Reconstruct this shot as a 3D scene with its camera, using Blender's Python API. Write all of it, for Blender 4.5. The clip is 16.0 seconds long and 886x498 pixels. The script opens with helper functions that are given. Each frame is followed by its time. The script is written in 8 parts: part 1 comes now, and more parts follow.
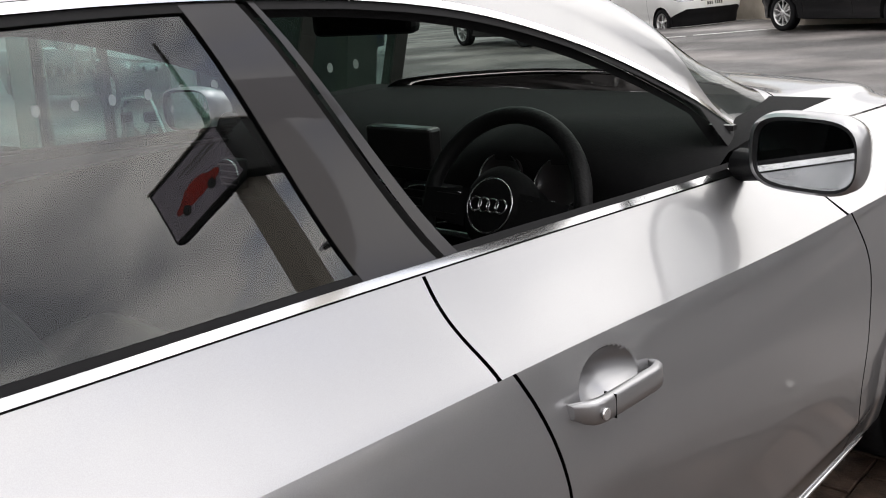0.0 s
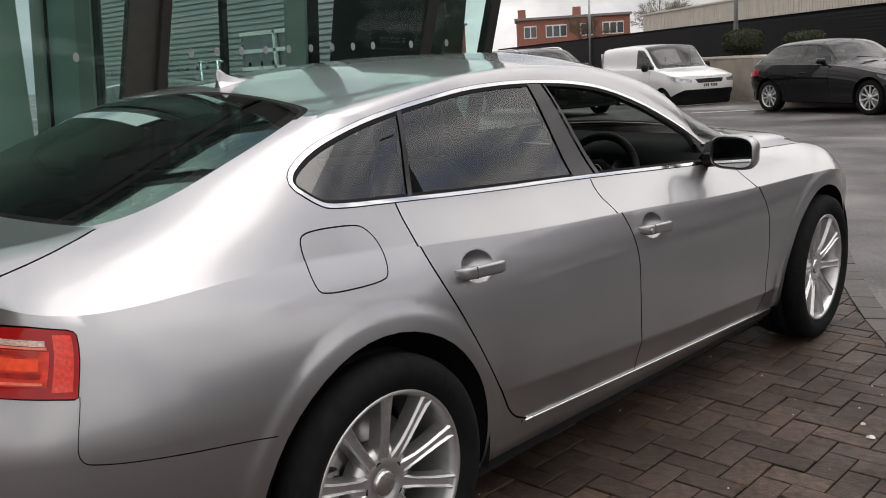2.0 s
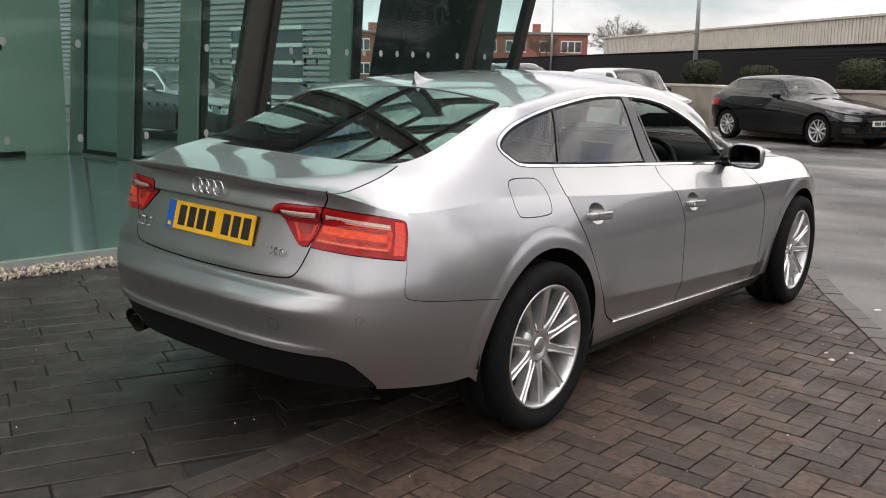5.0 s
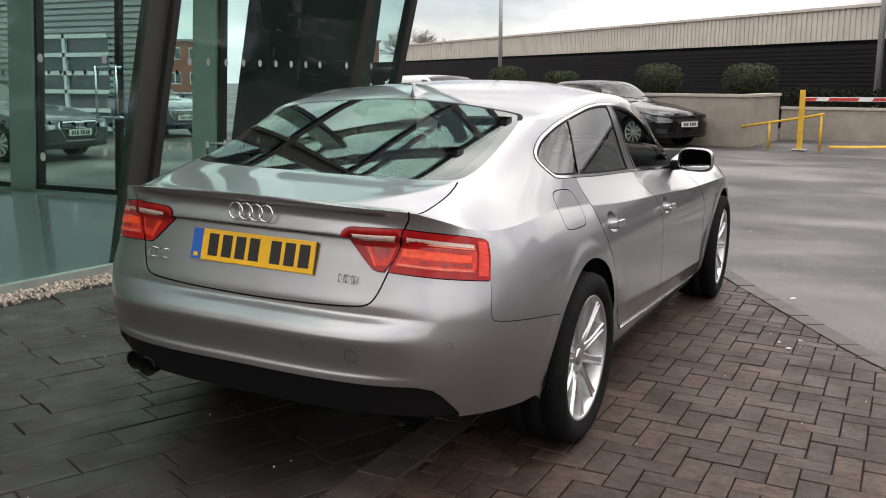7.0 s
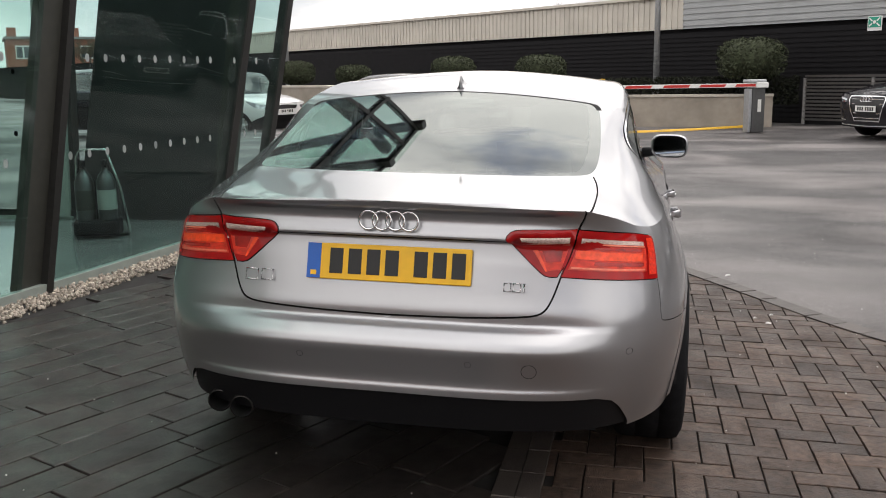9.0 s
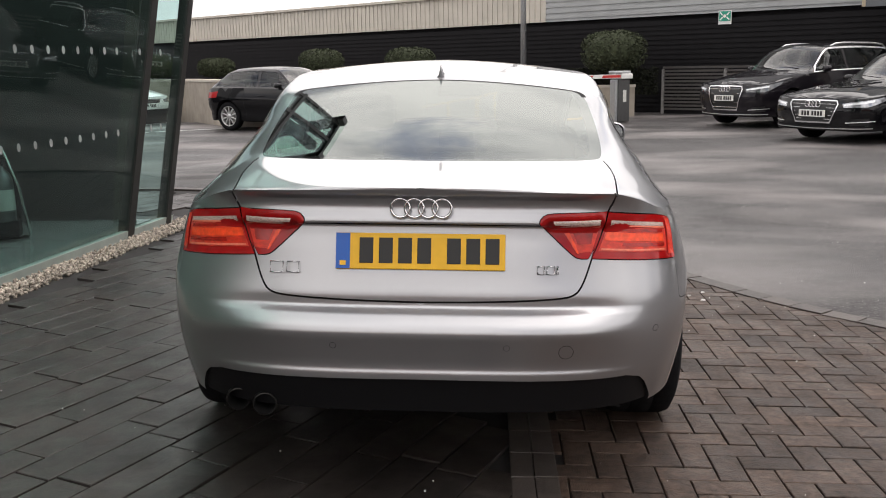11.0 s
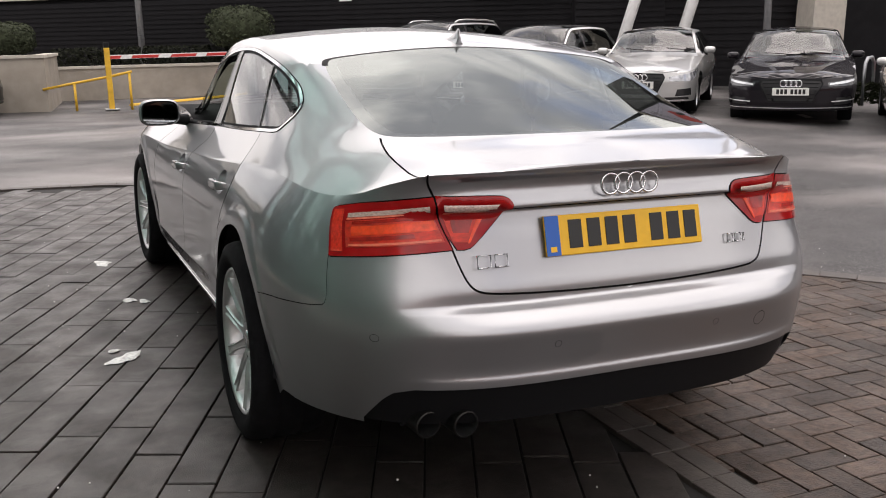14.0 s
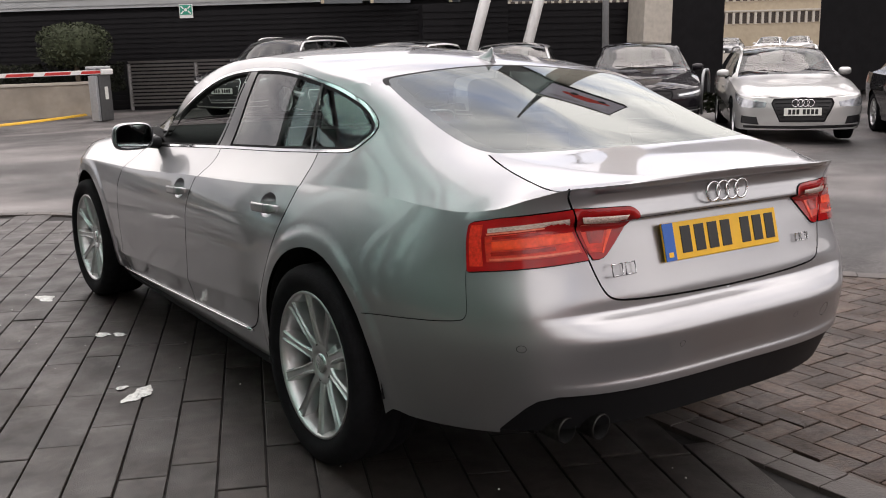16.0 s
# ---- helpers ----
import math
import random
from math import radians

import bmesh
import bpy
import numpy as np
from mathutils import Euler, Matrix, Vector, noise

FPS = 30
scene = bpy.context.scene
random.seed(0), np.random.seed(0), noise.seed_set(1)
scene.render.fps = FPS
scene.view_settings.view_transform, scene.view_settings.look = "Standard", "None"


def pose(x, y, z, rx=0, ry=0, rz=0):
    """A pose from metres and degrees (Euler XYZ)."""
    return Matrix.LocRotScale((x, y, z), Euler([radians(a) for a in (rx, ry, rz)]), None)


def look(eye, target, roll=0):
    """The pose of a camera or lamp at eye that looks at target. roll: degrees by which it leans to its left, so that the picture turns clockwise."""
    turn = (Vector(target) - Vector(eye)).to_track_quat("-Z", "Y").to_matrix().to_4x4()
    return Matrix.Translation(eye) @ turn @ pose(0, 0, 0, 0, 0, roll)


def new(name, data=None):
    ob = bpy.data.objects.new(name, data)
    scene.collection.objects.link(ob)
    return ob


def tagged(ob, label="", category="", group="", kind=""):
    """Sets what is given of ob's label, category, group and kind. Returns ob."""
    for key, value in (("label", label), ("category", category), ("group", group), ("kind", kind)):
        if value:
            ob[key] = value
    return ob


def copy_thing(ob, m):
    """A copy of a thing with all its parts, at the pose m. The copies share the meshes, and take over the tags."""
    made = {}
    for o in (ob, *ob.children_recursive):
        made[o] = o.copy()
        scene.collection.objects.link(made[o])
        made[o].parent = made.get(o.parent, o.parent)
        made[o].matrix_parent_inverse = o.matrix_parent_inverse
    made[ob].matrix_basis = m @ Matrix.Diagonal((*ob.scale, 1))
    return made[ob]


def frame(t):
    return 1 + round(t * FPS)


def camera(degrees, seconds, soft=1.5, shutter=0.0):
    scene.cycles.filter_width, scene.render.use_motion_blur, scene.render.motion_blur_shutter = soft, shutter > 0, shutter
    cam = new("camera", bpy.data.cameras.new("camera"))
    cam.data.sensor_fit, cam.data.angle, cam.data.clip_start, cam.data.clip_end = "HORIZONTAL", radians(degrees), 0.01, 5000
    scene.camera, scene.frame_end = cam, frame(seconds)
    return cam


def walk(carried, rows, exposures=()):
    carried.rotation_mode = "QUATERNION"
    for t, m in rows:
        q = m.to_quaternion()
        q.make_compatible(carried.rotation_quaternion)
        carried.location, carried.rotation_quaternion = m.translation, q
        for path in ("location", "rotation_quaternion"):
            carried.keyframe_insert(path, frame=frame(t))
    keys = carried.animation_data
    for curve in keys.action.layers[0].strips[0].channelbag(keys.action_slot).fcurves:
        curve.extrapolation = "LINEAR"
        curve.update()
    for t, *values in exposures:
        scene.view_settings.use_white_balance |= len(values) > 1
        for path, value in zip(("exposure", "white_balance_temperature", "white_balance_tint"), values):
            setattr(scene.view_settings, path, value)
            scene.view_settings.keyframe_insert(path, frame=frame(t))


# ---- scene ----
cam = camera(51.1, 16.0, soft=1.0)
PATH = [
    (0, (1.478, 0.389, 1.25), (0.147, 1.784, 0.716), -5.4),
    (0.5, (1.708, -0.069, 1.305), (0.404, 1.36, 0.8), -4.5),
    (1, (1.981, -0.515, 1.322), (0.666, 0.923, 0.873), -4.7),
    (1.5, (2.176, -1.014, 1.333), (0.845, 0.427, 0.942), -4.6),
    (2, (2.474, -1.46, 1.335), (1.134, -0.028, 0.946), -3.4),
    (2.5, (2.644, -1.91, 1.348), (1.313, -0.468, 0.961), -2.9),
    (3, (2.794, -2.283, 1.362), (1.459, -0.843, 0.981), -2.0),
    (3.5, (2.867, -2.577, 1.378), (1.552, -1.12, 0.992), -0.4),
    (6, (2.497, -3.009, 1.351), (1.353, -1.41, 0.985), 0.8),
    (6.5, (2.23, -3.109, 1.349), (1.195, -1.437, 0.985), 0.8),
    (7, (1.943, -3.355, 1.372), (1.064, -1.595, 1.015), 0.2),
    (7.5, (1.632, -3.406, 1.352), (0.869, -1.59, 1.004), -0.9),
    (8, (1.323, -3.471, 1.358), (0.668, -1.614, 1.006), -1.7),
    (8.5, (1.004, -3.56, 1.367), (0.502, -1.658, 1.007), -1.7),
    (9, (0.725, -3.517, 1.362), (0.318, -1.594, 0.992), -0.9),
    (9.2, (0.623, -3.536, 1.37), (0.259, -1.605, 0.998), -0.8),
    (11.3, (0.128, -3.597, 1.342), (0.053, -1.638, 0.946), -0.6),
    (11.5, (0.05, -3.539, 1.336), (-0.006, -1.581, 0.93), -0.1),
    (12, (-0.224, -3.449, 1.342), (-0.173, -1.496, 0.914), 0.2),
    (12.5, (-0.572, -3.405, 1.358), (-0.347, -1.469, 0.912), -0.8),
    (13, (-0.872, -3.262, 1.354), (-0.483, -1.351, 0.912), -0.6),
    (13.5, (-1.199, -3.166, 1.356), (-0.577, -1.316, 0.922), -0.3),
    (14, (-1.428, -2.987, 1.341), (-0.659, -1.197, 0.89), -1.2),
    (14.5, (-1.669, -2.798, 1.351), (-0.796, -1.058, 0.893), -1.8),
    (15, (-1.904, -2.663, 1.359), (-0.905, -0.99, 0.907), -1.8),
    (15.5, (-2.031, -2.594, 1.365), (-0.98, -0.95, 0.927), -2.0),
    (16, (-2.167, -2.646, 1.371), (-1.067, -1.031, 0.943), -1.6),
]
walk(cam, [(t, look(eye, target, roll)) for t, eye, target, roll in PATH],
     exposures=[(0, 0.42, 6530, 15), (0.3, -0.04, 6530, 15), (0.6, -0.36, 6530, 15), (1.0, -0.62, 6580, 15), (1.5, -0.52, 6580, 15), (2.0, -0.13, 6580, 16), (3.5, 0.18, 6580, 17), (6.0, 0.29, 6580, 16), (9.0, 0.32, 6580, 16), (12.0, 0.34, 6630, 18), (16, 0.37, 6680, 20)])

# ---------- sky and light ----------
SUN_ELEV, SUN_TURN = 66.0, 52.0
world = bpy.data.worlds.new("cloudy_sky")
scene.world = world
world.use_nodes = True
wn, wl = world.node_tree.nodes, world.node_tree.links
wn.clear()
sky = wn.new("ShaderNodeTexSky")
sky.sky_type, sky.sun_disc = "NISHITA", False
sky.sun_elevation, sky.sun_rotation = radians(SUN_ELEV), radians(SUN_TURN)
sky_gain = wn.new("ShaderNodeMix")
sky_gain.data_type, sky_gain.blend_type = "RGBA", "MULTIPLY"
sky_gain.inputs[0].default_value = 1.0
sky_gain.inputs[7].default_value = (0.11, 0.11, 0.11, 1)
wl.new(sky.outputs[0], sky_gain.inputs[6])
coord = wn.new("ShaderNodeTexCoord")
squash = wn.new("ShaderNodeMapping")
squash.inputs["Scale"].default_value = (1.0, 1.0, 2.2)
squash.inputs["Location"].default_value = (3.1, 1.7, 0.4)
wl.new(coord.outputs["Generated"], squash.inputs[0])
cover = wn.new("ShaderNodeTexNoise")
cover.inputs["Scale"].default_value, cover.inputs["Detail"].default_value, cover.inputs["Roughness"].default_value = 2.3, 6.0, 0.55
cover.inputs["Distortion"].default_value = 0.4
wl.new(squash.outputs[0], cover.inputs["Vector"])
cover_ramp = wn.new("ShaderNodeValToRGB")
cover_ramp.color_ramp.elements[0].position, cover_ramp.color_ramp.elements[1].position = 0.27, 0.43
wl.new(cover.outputs[0], cover_ramp.inputs[0])
shade = wn.new("ShaderNodeTexNoise")
shade.inputs["Scale"].default_value, shade.inputs["Detail"].default_value = 2.8, 9.0
shade.inputs["Distortion"].default_value = 0.6
wl.new(squash.outputs[0], shade.inputs["Vector"])
shade_ramp = wn.new("ShaderNodeValToRGB")
shade_ramp.color_ramp.elements[0].position, shade_ramp.color_ramp.elements[1].position = 0.36, 0.60
shade_ramp.color_ramp.elements[0].color, shade_ramp.color_ramp.elements[1].color = (0.50, 0.52, 0.545, 1), (1.34, 1.34, 1.27, 1)
wl.new(shade.outputs[0], shade_ramp.inputs[0])
clouds = wn.new("ShaderNodeMix")
clouds.data_type = "RGBA"
wl.new(cover_ramp.outputs[0], clouds.inputs[0])
wl.new(sky_gain.outputs[2], clouds.inputs[6])
wl.new(shade_ramp.outputs[0], clouds.inputs[7])
# an overcast dome is brighter overhead than at the horizon
split = wn.new("ShaderNodeSeparateXYZ")
wl.new(coord.outputs["Generated"], split.inputs[0])
dome = wn.new("ShaderNodeMapRange")
dome.inputs[1].default_value, dome.inputs[2].default_value = 0.0, 0.85
dome.inputs[3].default_value, dome.inputs[4].default_value = 1.0, 1.5
wl.new(split.outputs[2], dome.inputs[0])
# thin cloud glows round the hidden sun
toward = wn.new("ShaderNodeVectorMath")
toward.operation = "DOT_PRODUCT"
toward.inputs[1].default_value = (math.cos(radians(SUN_ELEV)) * math.sin(radians(SUN_TURN)), math.cos(radians(SUN_ELEV)) * math.cos(radians(SUN_TURN)), math.sin(radians(SUN_ELEV)))
wl.new(coord.outputs["Generated"], toward.inputs[0])
glow = wn.new("ShaderNodeMapRange")
glow.interpolation_type = "SMOOTHSTEP"
glow.inputs[1].default_value, glow.inputs[2].default_value = 0.35, 1.0
glow.inputs[3].default_value, glow.inputs[4].default_value = 0.95, 1.2
wl.new(toward.outputs["Value"], glow.inputs[0])
dome_glow = wn.new("ShaderNodeMath")
dome_glow.operation = "MULTIPLY"
wl.new(dome.outputs[0], dome_glow.inputs[0])
wl.new(glow.outputs[0], dome_glow.inputs[1])
back = wn.new("ShaderNodeBackground")
wl.new(dome_glow.outputs[0], back.inputs[1])
wl.new(clouds.outputs[2], back.inputs[0])
world_out = wn.new("ShaderNodeOutputWorld")
wl.new(back.outputs[0], world_out.inputs[0])

sun = new("sun", bpy.data.lights.new("sun", "SUN"))
sun.data.energy, sun.data.angle, sun.data.color = 0.45, radians(30), (1.0, 0.95, 0.88)
az = radians(SUN_TURN)
sun.matrix_world = look((40 * math.sin(az), 40 * math.cos(az), 40 * math.tan(radians(SUN_ELEV))), (0, 0, 0))

# ---------- materials ----------
def material(name, colour, rough=0.6, metal=0.0, coat=0.0, vary=0.0, scale=6.0, bump=0.0, bump_scale=40.0, spread=0.0,
             object_vary=0.0, stain=0.0, stain_scale=1.0, rough_vary=0.0, spec=0.5, stretch=(1, 1, 1)):
    """A principled material in object space with grain, stains, bump and a shift from piece to piece."""
    m = bpy.data.materials.new(name)
    m.use_nodes = True
    n, l = m.node_tree.nodes, m.node_tree.links
    b = n["Principled BSDF"]
    b.inputs["Roughness"].default_value, b.inputs["Metallic"].default_value = rough, metal
    b.inputs["Coat Weight"].default_value, b.inputs["Coat Roughness"].default_value = coat, 0.03
    b.inputs["Specular IOR Level"].default_value = spec
    tex = n.new("ShaderNodeTexCoord")
    mapping = n.new("ShaderNodeMapping")
    mapping.inputs["Scale"].default_value = stretch
    geo = n.new("ShaderNodeNewGeometry")
    l.new(geo.outputs["Position"], mapping.inputs[0]) if spread else l.new(tex.outputs["Object"], mapping.inputs[0])
    base = n.new("ShaderNodeRGB")
    base.outputs[0].default_value = (*colour, 1)
    last = base.outputs[0]

    def noise_factor(sc, detail, low, high):
        t = n.new("ShaderNodeTexNoise")
        t.inputs["Scale"].default_value, t.inputs["Detail"].default_value = sc, detail
        l.new(mapping.outputs[0], t.inputs["Vector"])
        r = n.new("ShaderNodeMapRange")
        r.inputs[1].default_value, r.inputs[2].default_value = 0.3, 0.7
        r.inputs[3].default_value, r.inputs[4].default_value = low, high
        l.new(t.outputs[0], r.inputs[0])
        return r.outputs[0]

    def times(source, factor):
        v = n.new("ShaderNodeVectorMath")
        v.operation = "SCALE"
        l.new(source, v.inputs[0])
        l.new(factor, v.inputs["Scale"])
        return v.outputs[0]

    if vary:
        last = times(last, noise_factor(scale, 5, 1 - vary, 1 + vary))
    if stain:
        last = times(last, noise_factor(stain_scale, 4, 1 - stain, 1 + stain * 0.5))
    if object_vary:
        info = n.new("ShaderNodeObjectInfo")
        both_random = n.new("ShaderNodeMath")
        both_random.operation = "ADD"
        l.new(info.outputs["Random"], both_random.inputs[0])
        l.new(geo.outputs["Random Per Island"], both_random.inputs[1])
        wrap = n.new("ShaderNodeMath")
        wrap.operation = "FRACT"
        l.new(both_random.outputs[0], wrap.inputs[0])
        r = n.new("ShaderNodeMapRange")
        r.inputs[3].default_value, r.inputs[4].default_value = 1 - object_vary, 1 + object_vary
        l.new(wrap.outputs[0], r.inputs[0])
        last = times(last, r.outputs[0])
    l.new(last, b.inputs["Base Color"])
    if rough_vary:
        l.new(noise_factor(stain_scale * 1.7, 4, max(0.03, rough - rough_vary), min(1, rough + rough_vary)), b.inputs["Roughness"])
    if bump:
        t = n.new("ShaderNodeTexNoise")
        t.inputs["Scale"].default_value, t.inputs["Detail"].default_value = bump_scale, 4
        l.new(mapping.outputs[0], t.inputs["Vector"])
        bm_node = n.new("ShaderNodeBump")
        bm_node.inputs["Strength"].default_value, bm_node.inputs["Distance"].default_value = bump, 0.01
        l.new(t.outputs[0], bm_node.inputs["Height"])
        l.new(bm_node.outputs[0], b.inputs["Normal"])
    return m


def glass_material(name, tint, ior=1.5, gloss=(1, 1, 1), clear=1.0):
    """Thin sheet glass: tinted see-through with a mirror that grows at grazing angles."""
    m = bpy.data.materials.new(name)
    m.use_nodes = True
    n, l = m.node_tree.nodes, m.node_tree.links
    n.clear()
    see = n.new("ShaderNodeBsdfTransparent")
    see.inputs[0].default_value = (*[c * clear for c in tint], 1)
    shine = n.new("ShaderNodeBsdfGlossy")
    shine.inputs["Roughness"].default_value, shine.inputs["Color"].default_value = 0.0, (*gloss, 1)
    # the smaller of both directions, so that a thin sheet looks the same from either side
    edge_in, edge_out, edge = n.new("ShaderNodeFresnel"), n.new("ShaderNodeFresnel"), n.new("ShaderNodeMath")
    edge_in.inputs["IOR"].default_value, edge_out.inputs["IOR"].default_value = ior, 1 / ior
    edge.operation = "MINIMUM"
    l.new(edge_in.outputs[0], edge.inputs[0])
    l.new(edge_out.outputs[0], edge.inputs[1])
    mix = n.new("ShaderNodeMixShader")
    out = n.new("ShaderNodeOutputMaterial")
    l.new(edge.outputs[0], mix.inputs[0])
    l.new(see.outputs[0], mix.inputs[1])
    l.new(shine.outputs[0], mix.inputs[2])
    l.new(mix.outputs[0], out.inputs[0])
    return m


def paint_material(name, colour, metal=0.75, rough=0.32):
    """Clear-coated car paint with fine flakes and a film of dust."""
    m = material(name, colour, rough, metal, coat=1.0, vary=0.05, scale=900, stain=0.05, stain_scale=3)
    m.node_tree.nodes["Principled BSDF"].inputs["Coat Roughness"].default_value = 0.045
    return m


PAINT = paint_material("silver_grey_metallic_paint", (0.40, 0.40, 0.41), 0.93, 0.35)
GAP = material("dark_panel_gap", (0.006, 0.006, 0.006), 0.8, spec=0.2)
RUBBER = material("black_rubber", (0.009, 0.009, 0.010), 0.75, spec=0.25, vary=0.15, scale=60)
TYRE = material("tyre_rubber", (0.009, 0.009, 0.010), 0.88, spec=0.12, vary=0.25, scale=30, bump=0.15, bump_scale=120)
BLACK_PLASTIC = material("black_plastic", (0.007, 0.007, 0.008), 0.55, spec=0.2, vary=0.1, scale=200, bump=0.1, bump_scale=400)
GLOSS_BLACK = material("gloss_black_trim", (0.020, 0.018, 0.019), 0.3, coat=0.5, spec=0.3)
CHROME = material("bright_chrome", (0.80, 0.80, 0.81), 0.10, 1.0)
SATIN = material("satin_aluminium", (0.72, 0.72, 0.73), 0.24, 1.0, vary=0.05, scale=80)
ALLOY = material("silver_alloy", (0.62, 0.62, 0.62), 0.36, 0.88, coat=0.5, vary=0.06, scale=40)
DISC = material("brake_disc_steel", (0.32, 0.31, 0.30), 0.35, 1.0, vary=0.2, scale=30)
SIDE_GLASS = glass_material("tinted_side_glass", (0.60, 0.67, 0.66), 1.76)
REAR_GLASS = glass_material("tinted_rear_glass", (0.20, 0.24, 0.23), 2.3, (0.95, 1.0, 0.97))
PRINTED_GLASS = glass_material("black_printed_glass", (0.2, 0.2, 0.2), 2.5, (0.95, 1.0, 0.97))
print_tree = PRINTED_GLASS.node_tree
print_black = print_tree.nodes.new("ShaderNodeBsdfDiffuse")
print_black.inputs[0].default_value = (0.012, 0.012, 0.012, 1)
print_tree.links.new(print_black.outputs[0], next(q for q in print_tree.nodes if q.type == "MIX_SHADER").inputs[1])
SCREEN_GLASS = glass_material("windscreen_glass", (0.52, 0.60, 0.56), 1.5)
LINING = material("dark_cabin_trim", (0.007, 0.007, 0.0075), 0.8, spec=0.12, vary=0.1, scale=120, bump=0.15, bump_scale=300)
LEATHER = material("black_leather", (0.009, 0.009, 0.0095), 0.55, spec=0.25, vary=0.15, scale=50, bump=0.2, bump_scale=160)
RED_LENS = material("red_lamp_lens", (0.34, 0.007, 0.007), 0.12, spec=0.25, coat=0.3, vary=0.15, scale=20)
RED_BRIGHT = material("bright_red_lamp_reflector", (0.88, 0.075, 0.020), 0.25, coat=0.12, vary=0.2, scale=60)
YELLOW = material("yellow_plate", (0.80, 0.44, 0.012), 0.45, vary=0.05, scale=20, stain=0.08, stain_scale=9)
BLUE = material("blue_plate_band", (0.01, 0.10, 0.42), 0.4)
INK = material("black_ink", (0.012, 0.012, 0.012), 0.5)
WHITE_PLATE = material("white_plate", (0.72, 0.72, 0.68), 0.45, vary=0.05, scale=20)

# ---------- mesh tools ----------
from mathutils.geometry import delaunay_2d_cdt


def part(name, bm, mat, parent=None, label=""):
    """Links a bmesh as one mesh object, under a thing or a part where one is given."""
    me = bpy.data.meshes.new(name)
    bm.to_mesh(me)
    bm.free()
    for m in mat if isinstance(mat, (list, tuple)) else [mat]:
        me.materials.append(m)
    ob = new(name, me)
    ob.parent = parent
    return tagged(ob, label)


def raw(name, verts, faces, mat, parent=None, label="", normals=None, smooth=False):
    me = bpy.data.meshes.new(name)
    me.from_pydata([tuple(map(float, v)) for v in verts], [], [tuple(map(int, f)) for f in faces])
    me.materials.append(mat)
    if smooth or normals is not None:
        me.shade_smooth()
    if normals is not None:
        me.normals_split_custom_set_from_vertices([tuple(map(float, v)) for v in normals])
    ob = new(name, me)
    ob.parent = parent
    return tagged(ob, label)


def thing(name, m, label, category, group="", kind=""):
    ob = new(name)
    ob.empty_display_size = 0.1
    ob.matrix_world = m
    return tagged(ob, label, category, group, kind)


def add_box(bm, x0, y0, z0, x1, y1, z1, bevel=0.0, m=None, mat=0):
    g = bmesh.ops.create_cube(bm, size=1.0)["verts"]
    for v in g:
        v.co = Vector(((x0 + x1) / 2 + v.co.x * (x1 - x0), (y0 + y1) / 2 + v.co.y * (y1 - y0), (z0 + z1) / 2 + v.co.z * (z1 - z0)))
    fs = {f for v in g for f in v.link_faces}
    if bevel:
        r = bmesh.ops.bevel(bm, geom=list({e for f in fs for e in f.edges}), offset=bevel, segments=2, affect="EDGES", profile=0.5)
        g = list({v for f in r["faces"] for v in f.verts} | {v for v in g if v.is_valid})
        fs = {f for v in g for f in v.link_faces}
    for f in fs:
        f.material_index = mat
    if m is not None:
        bmesh.ops.transform(bm, matrix=m, verts=g)
    return g


def box(*a, **k):
    bm = bmesh.new()
    add_box(bm, *a, **k)
    return bm


def add_tube(bm, a, b, r0, r1=None, seg=16, caps=True, mat=0):
    """A round bar from a to b."""
    a, b = Vector(a), Vector(b)
    r1 = r0 if r1 is None else r1
    q = (b - a).to_track_quat("Z", "Y")
    rings = []
    for p, r in ((a, r0), (b, r1)):
        rings.append([bm.verts.new(p + q @ Vector((r * math.cos(2 * math.pi * i / seg), r * math.sin(2 * math.pi * i / seg), 0))) for i in range(seg)])
    for i in range(seg):
        f = bm.faces.new((rings[0][i], rings[0][(i + 1) % seg], rings[1][(i + 1) % seg], rings[1][i]))
        f.smooth, f.material_index = True, mat
    if caps:
        bm.faces.new(rings[0][::-1]).material_index = mat
        bm.faces.new(rings[1]).material_index = mat
    return bm


def tube(*a, **k):
    return add_tube(bmesh.new(), *a, **k)


def add_sweep(bm, pts, r, seg=8, closed=False, mat=0):
    """A round bar that follows points."""
    pts = [Vector(p) for p in pts]
    n, rings = len(pts), []
    for i, p in enumerate(pts):
        d = (pts[(i + 1) % n] - pts[i - 1]) if closed else (pts[min(i + 1, n - 1)] - pts[max(i - 1, 0)])
        q = d.to_track_quat("Z", "Y")
        rr = r[i] if isinstance(r, (list, tuple)) else r
        rings.append([bm.verts.new(p + q @ Vector((rr * math.cos(2 * math.pi * k / seg), rr * math.sin(2 * math.pi * k / seg), 0))) for k in range(seg)])
    for i in range(n if closed else n - 1):
        A, B = rings[i], rings[(i + 1) % n]
        for k in range(seg):
            f = bm.faces.new((A[k], A[(k + 1) % seg], B[(k + 1) % seg], B[k]))
            f.smooth, f.material_index = True, mat
    if not closed:
        bm.faces.new(rings[0][::-1])
        bm.faces.new(rings[-1])
    return bm


def sweep(*a, **k):
    return add_sweep(bmesh.new(), *a, **k)


